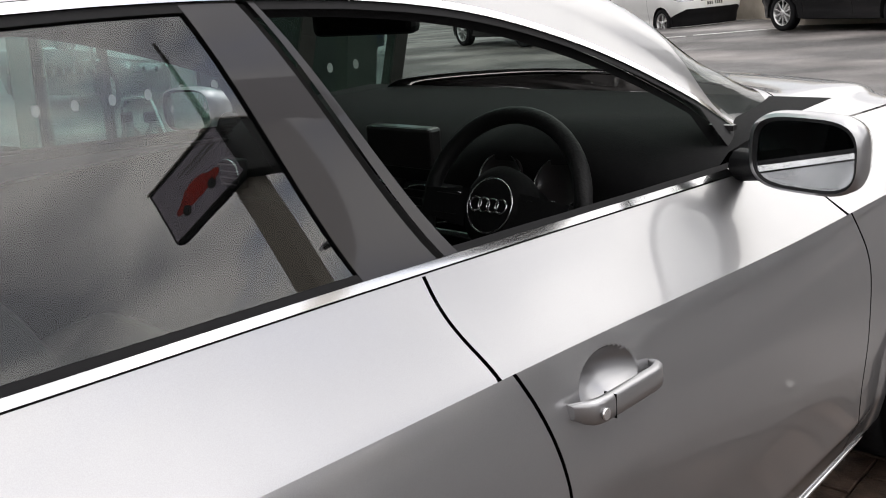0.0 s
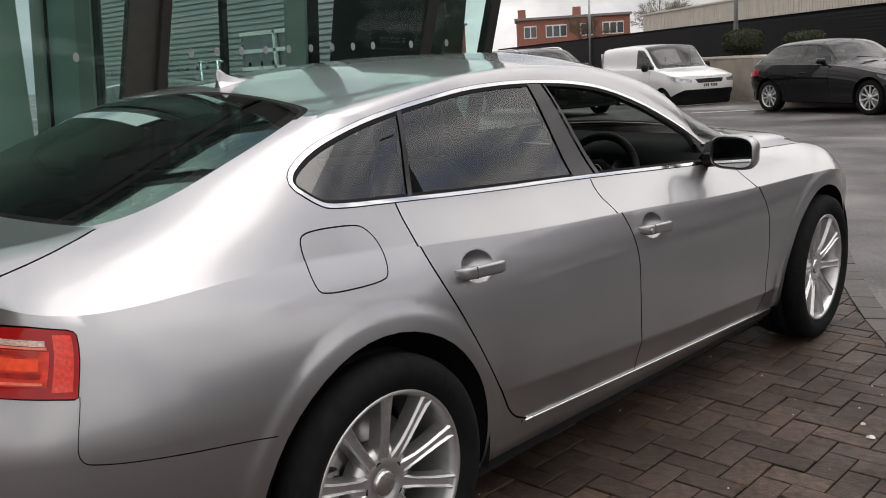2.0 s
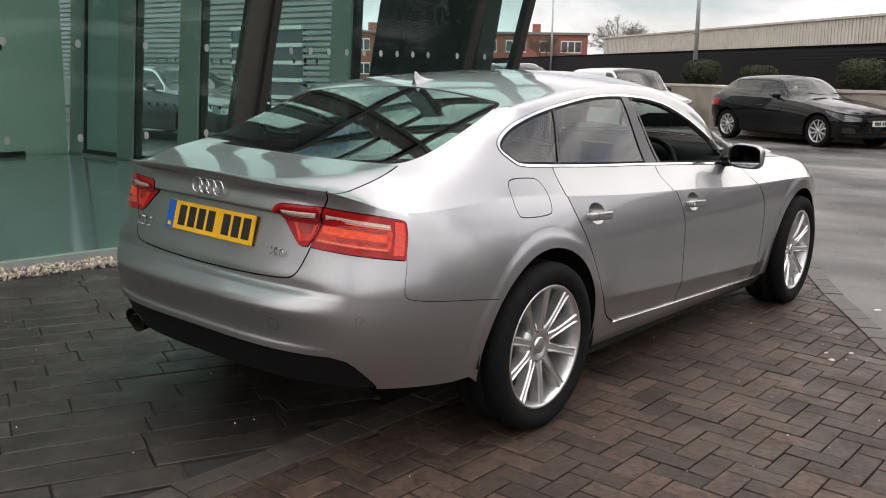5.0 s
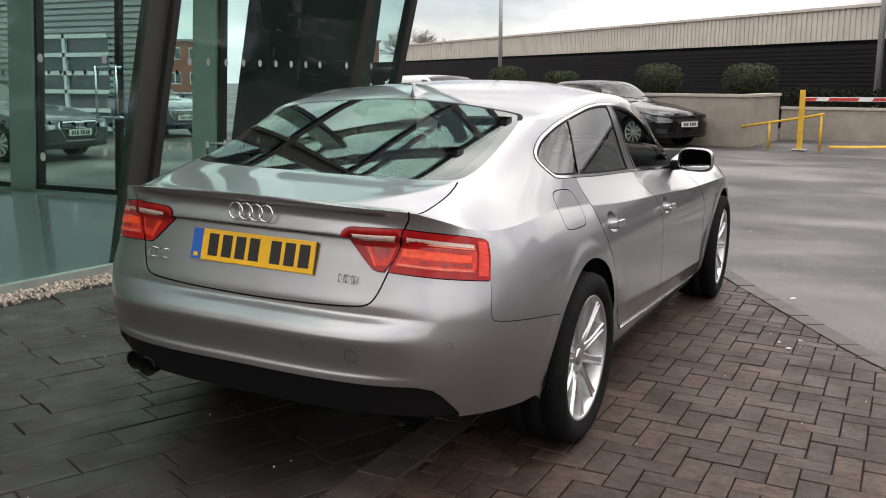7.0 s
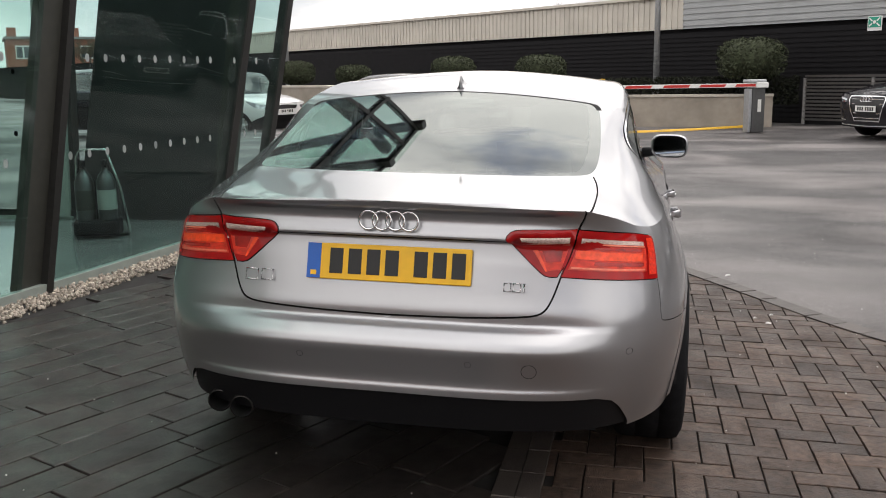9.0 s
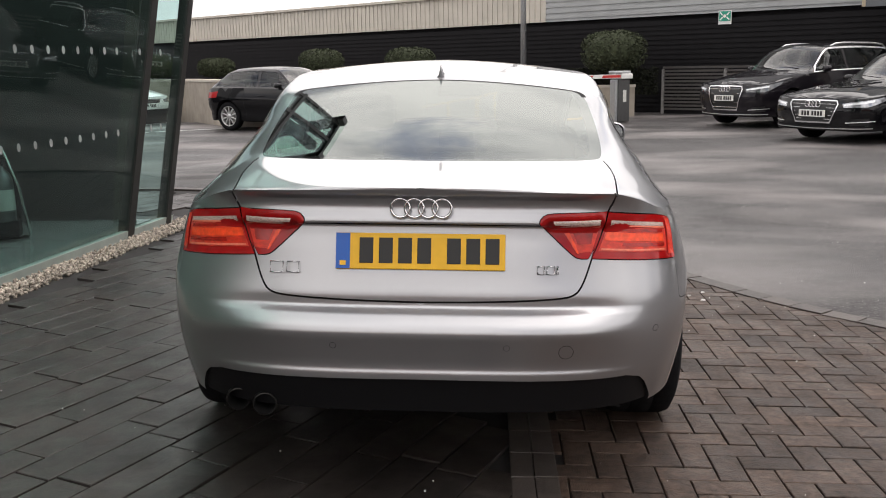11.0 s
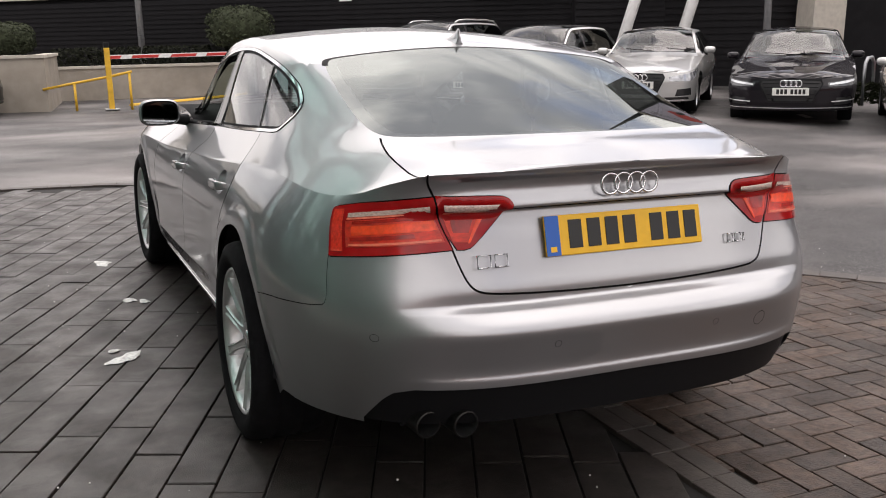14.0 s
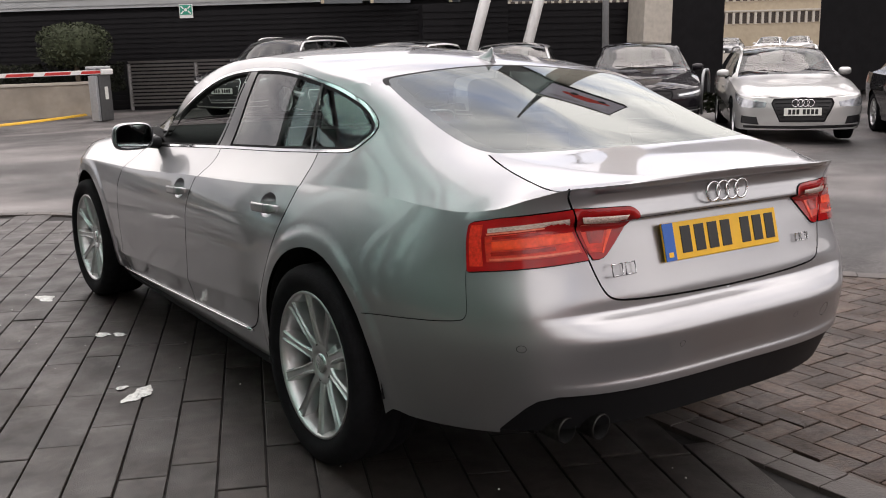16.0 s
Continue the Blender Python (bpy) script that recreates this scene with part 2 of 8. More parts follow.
def add_lathe(bm, profile, axis="x", seg=48, m=None, mat=0):
    """Turns a profile of (along, radius) about an axis."""
    rings = []
    for u, r in profile:
        ring = []
        for i in range(seg):
            a = 2 * math.pi * i / seg
            c, s = r * math.cos(a), r * math.sin(a)
            p = Vector((u, c, s)) if axis == "x" else Vector((c, s, u)) if axis == "z" else Vector((s, u, c))
            ring.append(bm.verts.new(m @ p if m is not None else p))
        rings.append(ring)
    for A, B in zip(rings, rings[1:]):
        for i in range(seg):
            f = bm.faces.new((A[i], A[(i + 1) % seg], B[(i + 1) % seg], B[i]))
            f.smooth, f.material_index = True, mat
    return bm


def lathe(*a, **k):
    bm = add_lathe(bmesh.new(), *a, **k)
    bmesh.ops.recalc_face_normals(bm, faces=bm.faces[:])
    return bm


def prism(outline, depth, m=None):
    """A flat outline in x and y, made solid from z = 0 to depth."""
    bm = bmesh.new()
    lo = [bm.verts.new((x, y, 0)) for x, y in outline]
    hi = [bm.verts.new((x, y, depth)) for x, y in outline]
    bm.faces.new(lo[::-1])
    bm.faces.new(hi)
    n = len(lo)
    for i in range(n):
        bm.faces.new((lo[i], lo[(i + 1) % n], hi[(i + 1) % n], hi[i]))
    bmesh.ops.recalc_face_normals(bm, faces=bm.faces[:])
    if m is not None:
        bmesh.ops.transform(bm, matrix=m, verts=bm.verts[:])
    return bm


def smooth_curve(xs, ys):
    """A monotone cubic through a few points, straight beyond its ends."""
    xs, ys = np.asarray(xs, float), np.asarray(ys, float)
    h, d = np.diff(xs), np.diff(ys) / np.diff(xs)
    m = np.r_[d[0], [0 if a * b <= 0 else 2 * a * b / (a + b) for a, b in zip(d[:-1], d[1:])], d[-1]]

    def at(x):
        x = np.asarray(x, float)
        i = np.clip(np.searchsorted(xs, x) - 1, 0, len(xs) - 2)
        t = (x - xs[i]) / h[i]
        tc = np.clip(t, 0, 1)
        v = (ys[i] * (1 + 2 * tc) * (1 - tc) ** 2 + h[i] * m[i] * tc * (1 - tc) ** 2
             + ys[i + 1] * tc ** 2 * (3 - 2 * tc) + h[i] * m[i + 1] * tc ** 2 * (tc - 1))
        return v + np.where(t < 0, t * h[i] * m[0], 0) + np.where(t > 1, (t - 1) * h[i] * m[-1], 0)
    return at


def inside(poly, p):
    """Which of the points lie in a polygon."""
    poly, p = np.asarray(poly, float), np.asarray(p, float)
    r = np.zeros(len(p), bool)
    for (x0, y0), (x1, y1) in zip(poly, np.roll(poly, -1, 0)):
        if y0 == y1:
            continue
        c = (y0 > p[:, 1]) != (y1 > p[:, 1])
        r ^= c & (p[:, 0] < (x1 - x0) * (p[:, 1] - y0) / (y1 - y0) + x0)
    return r


def dense(poly, step=0.02, closed=True):
    """The same outline with points no further apart than step."""
    out, n = [], len(poly)
    for i in range(n if closed else n - 1):
        a, b = np.array(poly[i], float), np.array(poly[(i + 1) % n], float)
        k = max(1, int(np.ceil(np.linalg.norm(b - a) / step)))
        out += [tuple(a + (b - a) * j / k) for j in range(k)]
    if not closed:
        out.append(tuple(map(float, poly[-1])))
    return out


def rounded(poly, steps=3, closed=True):
    """Corners cut until the outline is smooth."""
    p = [np.array(q, float) for q in poly]
    for _ in range(steps):
        q, n = [], len(p)
        if not closed:
            q.append(p[0])
        for i in range(n if closed else n - 1):
            a, b = p[i], p[(i + 1) % n]
            q += [a * 0.75 + b * 0.25, a * 0.25 + b * 0.75]
        if not closed:
            q.append(p[-1])
        p = q
    return [tuple(a) for a in p]


def inset(poly, d):
    """The outline moved inwards by d."""
    p = np.array(poly, float)
    area = 0.5 * np.sum(p[:, 0] * np.roll(p[:, 1], -1) - np.roll(p[:, 0], -1) * p[:, 1])
    t = np.roll(p, -1, 0) - np.roll(p, 1, 0)
    t /= np.linalg.norm(t, axis=1, keepdims=True) + 1e-9
    nrm = np.stack([-t[:, 1], t[:, 0]], 1) * (1 if area > 0 else -1)
    return [tuple(q) for q in p + nrm * d]


def ribbon(line, w):
    """A band of width w along an open line."""
    p = np.array(line, float)
    t = np.gradient(p, axis=0)
    t /= np.linalg.norm(t, axis=1, keepdims=True) + 1e-9
    nrm = np.stack([-t[:, 1], t[:, 0]], 1) * w / 2
    return [tuple(q) for q in np.r_[p + nrm, (p - nrm)[::-1]]]


def cut_sheet(area, regions, step, dense_step=0.025, lines=(), extra=()):
    """Triangulates an area of the plane along the outlines of regions [(key, outline)]. Returns points, triangles and the key of each triangle."""
    verts, edges = [], []
    for poly in [area] + [r[1] for r in regions]:
        q = dense(poly, dense_step)
        s = len(verts)
        verts += q
        edges += [(s + i, s + (i + 1) % len(q)) for i in range(len(q))]
    for line in lines:
        q = dense(line, dense_step, False)
        s = len(verts)
        verts += q
        edges += [(s + i, s + i + 1) for i in range(len(q) - 1)]
    a = np.array(area)
    gx = np.arange(a[:, 0].min(), a[:, 0].max(), step[0])
    gy = np.arange(a[:, 1].min(), a[:, 1].max(), step[1])
    grid = np.array([(x + (0.5 * step[0] if j % 2 else 0), y) for j, y in enumerate(gy) for x in gx])
    grid = grid[inside(area, grid)]
    verts += [tuple(g) for g in grid] + [tuple(g) for g in extra]
    v, e, f, *_ = delaunay_2d_cdt([Vector(p) for p in verts], edges, [], 0, 1e-5)
    v = np.array([tuple(p) for p in v])
    f = np.array([t for t in f if len(t) == 3])
    mid = v[f].mean(1)
    keep = inside(area, mid)
    f, mid = f[keep], mid[keep]
    keys = np.array([None] * len(f), object)
    for key, poly in regions:
        free = keys == None
        hit = inside(poly, mid) & free
        keys[hit] = key
    return v, f, keys

# ---------- the silver five-door coupe: its skin as two smooth sheets ----------
# Car space: x to its right, y ahead from the rear axle, z up from the ground.
SLOPE = 0.024                      # fall of the paving across the car
WRAP, BACK = 0.93, 1.80            # where the side turns into the tail, and the middle of the tail
rim_top = smooth_curve([-1.8, -1.15, -1.0, -0.86, -0.70, -0.3, 0.1, 0.66, 1.23, 2.0, 2.8, 3.3, 3.62],
                       [1.003, 0.988, 0.962, 0.930, 0.917, 0.928, 0.908, 0.868, 0.842, 0.800, 0.785, 0.71, 0.60])
rim_side = smooth_curve([0, 1.0, 2.0, 2.8, 3.62], [0.812, 0.842, 0.858, 0.880, 0.86])
tail_out = smooth_curve([0.20, 0.33, 0.40, 0.442, 0.456, 0.474, 0.53, 0.585, 0.599, 0.630, 0.655, 0.68, 0.72, 0.81, 0.868, 0.884, 0.897, 0.945, 0.966, 0.985, 1.01],
                        [0.90, 0.952, 0.976, 0.990, 0.9905, 0.9855, 0.996, 1.009, 1.005, 0.976, 0.940, 0.938, 0.926, 0.899, 0.8815, 0.8785, 0.912, 0.895, 0.899, 0.934, 0.944])
tail_square = smooth_curve([0.2, 0.5, 0.64, 0.77, 0.90, 1.0], [3.2, 3.7, 3.85, 4.1, 4.9, 5.0])
tail_soft = smooth_curve([0.20, 0.33, 0.45, 0.55, 0.65, 0.77, 0.89, 1.01], [0.90, 0.960, 0.990, 0.992, 0.975, 0.922, 0.880, 0.93])    # the tail without its bumper step
low_crease = smooth_curve([0.2, 0.457, 1.19, 2.34, 2.6], [0.465, 0.450, 0.397, 0.335, 0.32])
HANDLES = [(0.395, 0.812), (1.300, 0.776)]
FRONT_AXLE = 2.79


def side(y, z):
    """Half width of the body's side."""
    y, z = np.broadcast_arrays(np.asarray(y, float), np.asarray(z, float))
    zt, xt = rim_top(np.maximum(y, 0)), rim_side(y)
    kz = [np.full_like(y, v) for v in (0.10, 0.18, 0.26, 0.40, 0.54, 0.66)] + [zt]
    kx = [np.full_like(y, v) for v in (0.74, 0.795, 0.848, 0.872, 0.886, 0.888)] + [xt]
    kx[5] = np.minimum(kx[5], xt + (zt - 0.66) * 0.42)
    kx[4] = np.minimum(kx[4], kx[5] + 0.02)
    K, X = np.stack(kz), np.stack(kx)
    d = np.diff(X, axis=0) / np.diff(K, axis=0)
    with np.errstate(all="ignore"):
        mid = np.where(d[:-1] * d[1:] > 0, 2 * d[:-1] * d[1:] / (d[:-1] + d[1:]), 0)
    M = np.concatenate([d[:1], mid, np.maximum(d[-1:] * 1.8, -0.7)])
    i = np.clip((K < z).sum(0) - 1, 0, 5)
    g = lambda A, j: np.take_along_axis(A, j[None], 0)[0]
    h = g(K, i + 1) - g(K, i)
    t = (z - g(K, i)) / h
    tc = np.clip(t, 0, 1)
    x = (g(X, i) * (1 + 2 * tc) * (1 - tc) ** 2 + h * g(M, i) * tc * (1 - tc) ** 2
         + g(X, i + 1) * tc ** 2 * (3 - 2 * tc) + h * g(M, i + 1) * tc ** 2 * (tc - 1))
    x = x + np.where(t > 1, -(z - zt) * 0.45, 0)
    low = np.clip((0.80 - z) / 0.15, 0, 1)
    for yc, k in ((0.0, 0.008), (FRONT_AXLE, 0.012)):
        x = x + k * low * np.exp(-((y - yc) / 0.34) ** 2)
    zc = low_crease(y)
    on_doors = np.clip((y - 0.36) / 0.24, 0, 1) * np.clip((2.46 - y) / 0.30, 0, 1)
    on_doors = on_doors * on_doors * (3 - 2 * on_doors)
    x = x + 0.019 * on_doors * np.exp(-(np.sqrt((z - zc) ** 2 + 0.006 ** 2) - 0.006) / np.where(z > zc, 0.10, 0.05))
    nose = np.clip((y - 2.55) / 1.15, 0, 0.985)
    return x * (1 - nose ** 3.2) ** (1 / 3.2)


def wall(s, z, dents=True):
    """Lower body: along the side (s = y), round the corner (s < 0) to the middle of the tail (s = -1.8)."""
    s, z = np.broadcast_arrays(np.asarray(s, float), np.asarray(z, float))
    turned = np.clip((s + 1.36) / 0.34, 0, 1)
    turned = turned * turned * (3 - 2 * turned)                      # the bumper's step runs out round the corner
    a, b, n = side(0.0 * s, z), tail_out(z) * (1 - turned) + tail_soft(z) * turned, tail_square(z)
    a = a - 0.010 * np.clip(-s / 0.7, 0, 1) ** 2
    X = np.where(s > -WRAP, 1.0, 1 - (-s - WRAP) / (BACK - WRAP))
    Y = np.where(s > -WRAP, np.minimum(s, 0) / WRAP, -1.0)
    k = (np.abs(X) ** n + np.abs(Y) ** n) ** (-1 / n)
    x, y = np.where(s >= 0, side(np.maximum(s, 0), z), a * X * k), np.where(s >= 0, s, b * Y * k)
    for yc in (0.0, FRONT_AXLE):                                     # flared lip round each arch
        r = np.hypot(y - yc, z - 0.335)
        q = np.clip((0.462 - r) / 0.036, 0, 1)
        x = x + np.where(z > 0.22, 0.006 * q * q * (3 - 2 * q), 0)
    if dents:
        for hy, hz in HANDLES:
            r2 = ((s - hy) / 0.066) ** 2 + ((z - hz - 0.004) / 0.042) ** 2
            x = x - 0.037 * np.clip(1 - r2, 0, 1) ** 0.85
    return np.stack([x, y, z], -1)


S_TAB = np.r_[np.linspace(-1.78, -0.5, 260), np.linspace(-0.495, 3.62, 300)]
RIM = wall(S_TAB, rim_top(S_TAB), False)
y_to_s = lambda y: np.interp(y, RIM[:, 1], S_TAB)

shoulder_r = smooth_curve([-0.94, -0.5, -0.1, 0.3, 1.0, 1.8, 2.2, 2.6, 3.62], [0.86, 0.885, 0.918, 0.910, 0.882, 0.868, 0.862, 0.90, 0.90])
rail_r = smooth_curve([-0.94, -0.5, -0.1, 0.3, 1.0, 1.8, 2.2, 2.6, 3.62], [0.70, 0.730, 0.765, 0.800, 0.755, 0.735, 0.730, 0.70, 0.70])
shoulder_z = smooth_curve([-0.946, -0.86, -0.7, -0.5, -0.1, 0.2, 0.55, 1.1, 1.9, 2.2, 2.6, 3.0, 3.62],
                          [1.003, 0.988, 0.975, 0.995, 1.030, 1.010, 0.983, 0.955, 0.905, 0.890, 0.872, 0.86, 0.70])
rail_z = smooth_curve([-0.946, -0.8, -0.5, -0.1, 0.1, 0.3, 0.62, 0.92, 1.26, 1.57, 1.9, 2.15, 2.4, 2.6, 3.0, 3.62],
                      [1.004, 1.016, 1.052, 1.160, 1.222, 1.250, 1.288, 1.295, 1.270, 1.200, 1.080, 0.965, 0.93, 0.925, 0.90, 0.74])
middle_z = smooth_curve([-0.946, -0.75, -0.56, -0.2, 0.1, 0.3, 0.6, 1.0, 1.4, 1.75, 2.05, 2.45, 2.6, 3.0, 3.4, 3.62],
                        [1.005, 1.030, 1.052, 1.175, 1.283, 1.325, 1.360, 1.378, 1.376, 1.345, 1.235, 1.035, 0.99, 0.955, 0.88, 0.76])
T_KNOT = np.array([0.0, 0.25, 0.55, 0.70, 1.0])


def section(y):
    """The five points of the upper body's section at y."""
    y = np.asarray(y, float)
    x0, z0 = np.interp(y, RIM[:, 1], RIM[:, 0]), np.interp(y, RIM[:, 1], RIM[:, 2])
    x1, x2, z2, zm = x0 * shoulder_r(y), x0 * rail_r(y), rail_z(y), middle_z(y)
    return (np.stack([x0, x1, x2, x2 * 0.86, 0 * y], -1),
            np.stack([z0, shoulder_z(y), z2, z2 + (zm - z2) * 0.52, zm], -1))


def upper(s, t):
    """Upper body: from the shoulder edge (t = 0) over belt and roof rail to the middle (t = 1)."""
    s, t = np.broadcast_arrays(np.asarray(s, float), np.asarray(t, float))
    y = np.interp(s, S_TAB, RIM[:, 1])
    out = []
    i = np.clip(np.searchsorted(T_KNOT, t, side="right") - 1, 0, 3)
    for k, P in enumerate(section(y)):
        d = np.diff(P, axis=-1) / np.diff(T_KNOT)
        M = np.concatenate([d[..., :1], (P[..., 2:] - P[..., :-2]) / (T_KNOT[2:] - T_KNOT[:-2]), d[..., -1:] * (1 if k == 0 else 0)], -1)
        g = lambda A, j: np.take_along_axis(A, j[..., None], -1)[..., 0]
        h = T_KNOT[i + 1] - T_KNOT[i]
        u = (t - T_KNOT[i]) / h
        out.append(g(P, i) * (1 + 2 * u) * (1 - u) ** 2 + h * g(M, i) * u * (1 - u) ** 2 + g(P, i + 1) * u ** 2 * (3 - 2 * u) + h * g(M, i + 1) * u ** 2 * (u - 1))
    return np.stack([out[0], y, out[1]], -1)


TT = np.linspace(0, 1, 160)


def by_height(points):
    """Points (y, z) on the upper sheet as (s, t)."""
    r = []
    for y, z in points:
        s = float(y_to_s(y))
        r.append((s, float(np.interp(z, upper(s, TT)[:, 2], TT))))
    return r


def by_plan(points):
    """Points (x, y) on the upper sheet as (s, t)."""
    r = []
    for x, y in points:
        s = float(y_to_s(y))
        r.append((s, float(np.interp(-x, -upper(s, TT)[:, 0], TT))))
    return r


S_FINE = np.linspace(-1.8, 3.6, 1200)


def on_side(points):
    """Points (y, z) on the wall as (s, z)."""
    return [(float(np.interp(y, wall(S_FINE, z, False)[:, 1], S_FINE)), z) for y, z in points]


def on_tail(points):
    """Points (x, z) on the tail as (s, z)."""
    r = []
    for x, z in points:
        q = wall(S_FINE[:400], z, False)[:, 0]
        r.append((float(np.interp(x, q, S_FINE[:400])), z))
    return r


def bow(sheet, uv, sign=1):
    e = 1e-3
    p = sheet(uv[:, 0], uv[:, 1])
    du = sheet(uv[:, 0] + e, uv[:, 1]) - sheet(uv[:, 0] - e, uv[:, 1])
    dv = sheet(uv[:, 0], np.minimum(uv[:, 1] + e, 1.0 if sheet is upper else 9)) - sheet(uv[:, 0], uv[:, 1] - e)
    n = np.cross(du, dv)
    n /= np.linalg.norm(n, axis=1, keepdims=True) + 1e-12
    return p, n * sign


# Outlines: doors and other shut lines
circle = lambda cy, cz, r, k=48: [(cy + r * math.cos(2 * math.pi * i / k), cz + r * math.sin(2 * math.pi * i / k)) for i in range(k)]
arch_rear = on_side([p for p in circle(0.0, 0.335, 0.392)])
arch_front = on_side([p for p in circle(FRONT_AXLE, 0.335, 0.385)])
b_shut = on_side(rounded([(1.11, 0.99), (1.115, 0.90), (1.16, 0.80), (1.183, 0.69), (1.188, 0.50), (1.20, 0.275)], 2, False))
c_shut = on_side(rounded([(0.20, 1.05), (0.205, 0.90), (0.27, 0.74), (0.37, 0.57), (0.45, 0.44), (0.505, 0.35), (0.585, 0.315)], 2, False))
a_shut = on_side(rounded([(2.10, 0.95), (2.15, 0.80), (2.205, 0.68), (2.215, 0.52), (2.19, 0.25)], 2, False))
seam = [(-0.786, 0.770), (-0.784, 0.735)] + rounded([(-0.782, 0.71), (-0.774, 0.645), (-0.715, 0.633), (-0.56, 0.618)], 2, False) + on_side([(-0.45, 0.604), (-0.335, 0.588)])
lid_line = on_tail(rounded([(0.576, 1.02), (0.570, 0.965), (0.550, 0.932), (0.506, 0.79), (0.480, 0.715), (0.455, 0.685), (0.40, 0.676), (0.2, 0.667), (0.0, 0.664)], 2, False))
lid_face = lid_line + [(-1.81, 0.664), (-1.81, 1.02)]
lamp_top, lamp_low = on_tail([(0.550, 0.932), (0.506, 0.790)])
lamp_inner = on_tail(rounded([(0.550, 0.932), (0.40, 0.930), (0.362, 0.926), (0.343, 0.905), (0.352, 0.888), (0.44, 0.806), (0.465, 0.789), (0.506, 0.790)], 1)[:-1]) + [lamp_low, lamp_top]
lamp_outer = [(-0.779, 0.884), (-0.785, 0.892), (-0.80, 0.897), (-0.90, 0.910), lamp_top, lamp_low, (-0.86, 0.768), (-0.80, 0.764), (-0.788, 0.768)]
diffuser = on_tail([(0.685, 0.402), (0.665, 0.425), (0.62, 0.438), (0.0, 0.442)]) + [(-1.81, 0.442), (-1.81, 0.27)] + on_tail([(0.0, 0.27), (0.70, 0.27), (0.715, 0.33)])
ring = lambda x, z, r: [p for p in on_tail([(x + r * math.cos(a), z + r * math.sin(a)) for a in np.linspace(0, 2 * math.pi, 20, endpoint=False)])]
FLAP = [(-0.150, 0.968), (-0.152, 0.872), (-0.130, 0.852), (0.052, 0.846), (0.078, 0.864), (0.084, 0.930), (0.062, 0.968), (0.030, 0.982), (-0.122, 0.990)]
fuel = on_side(rounded(FLAP, 2))
wall_area = ([(-1.8, 0.318), (-1.0, 0.318), (-0.8, 0.314), (-0.5, 0.304), (-0.43, 0.310), (-0.36, 0.26), (0.45, 0.22), (2.4, 0.175), (3.6, 0.2)]
             + [(s, float(rim_top(s))) for s in np.linspace(3.6, -1.8, 160)])

skin = {}


def grow(key, p, n, f, mirror, drop=0.0):
    """Adds triangles to a panel, on the right of the car or mirrored on its left."""
    v, q, m = skin.setdefault(key, ([], [], []))
    flip = np.array([-1, 1, 1]) if mirror else np.array([1, 1, 1])
    used, idx = np.unique(f, return_inverse=True)
    idx = idx.reshape(-1, 3)
    base = len(v)
    v += list((p[used] - n[used] * drop) * flip)
    m += list(n[used] * flip)
    q += [tuple(base + (t[::-1] if mirror else t)) for t in idx]


def lay(sheet, area, regions, default, step, mirror, drops, names, lines=(), extra=(), dense_step=0.025):
    uv, f, keys = cut_sheet(area, regions, step, dense_step, lines, extra)
    p, n = bow(sheet, uv)
    tri = p[f]
    face_n = np.cross(tri[:, 1] - tri[:, 0], tri[:, 2] - tri[:, 0])
    wrong = (face_n * n[f].mean(1)).sum(1) < 0
    f[wrong] = f[wrong][:, ::-1]
    for key in {k for k in keys}:
        real = default if key is None else key
        if real == "open":
            continue
        grow(names(real, mirror), p, n, f[keys == key], mirror, drops.get(real, 0.0))


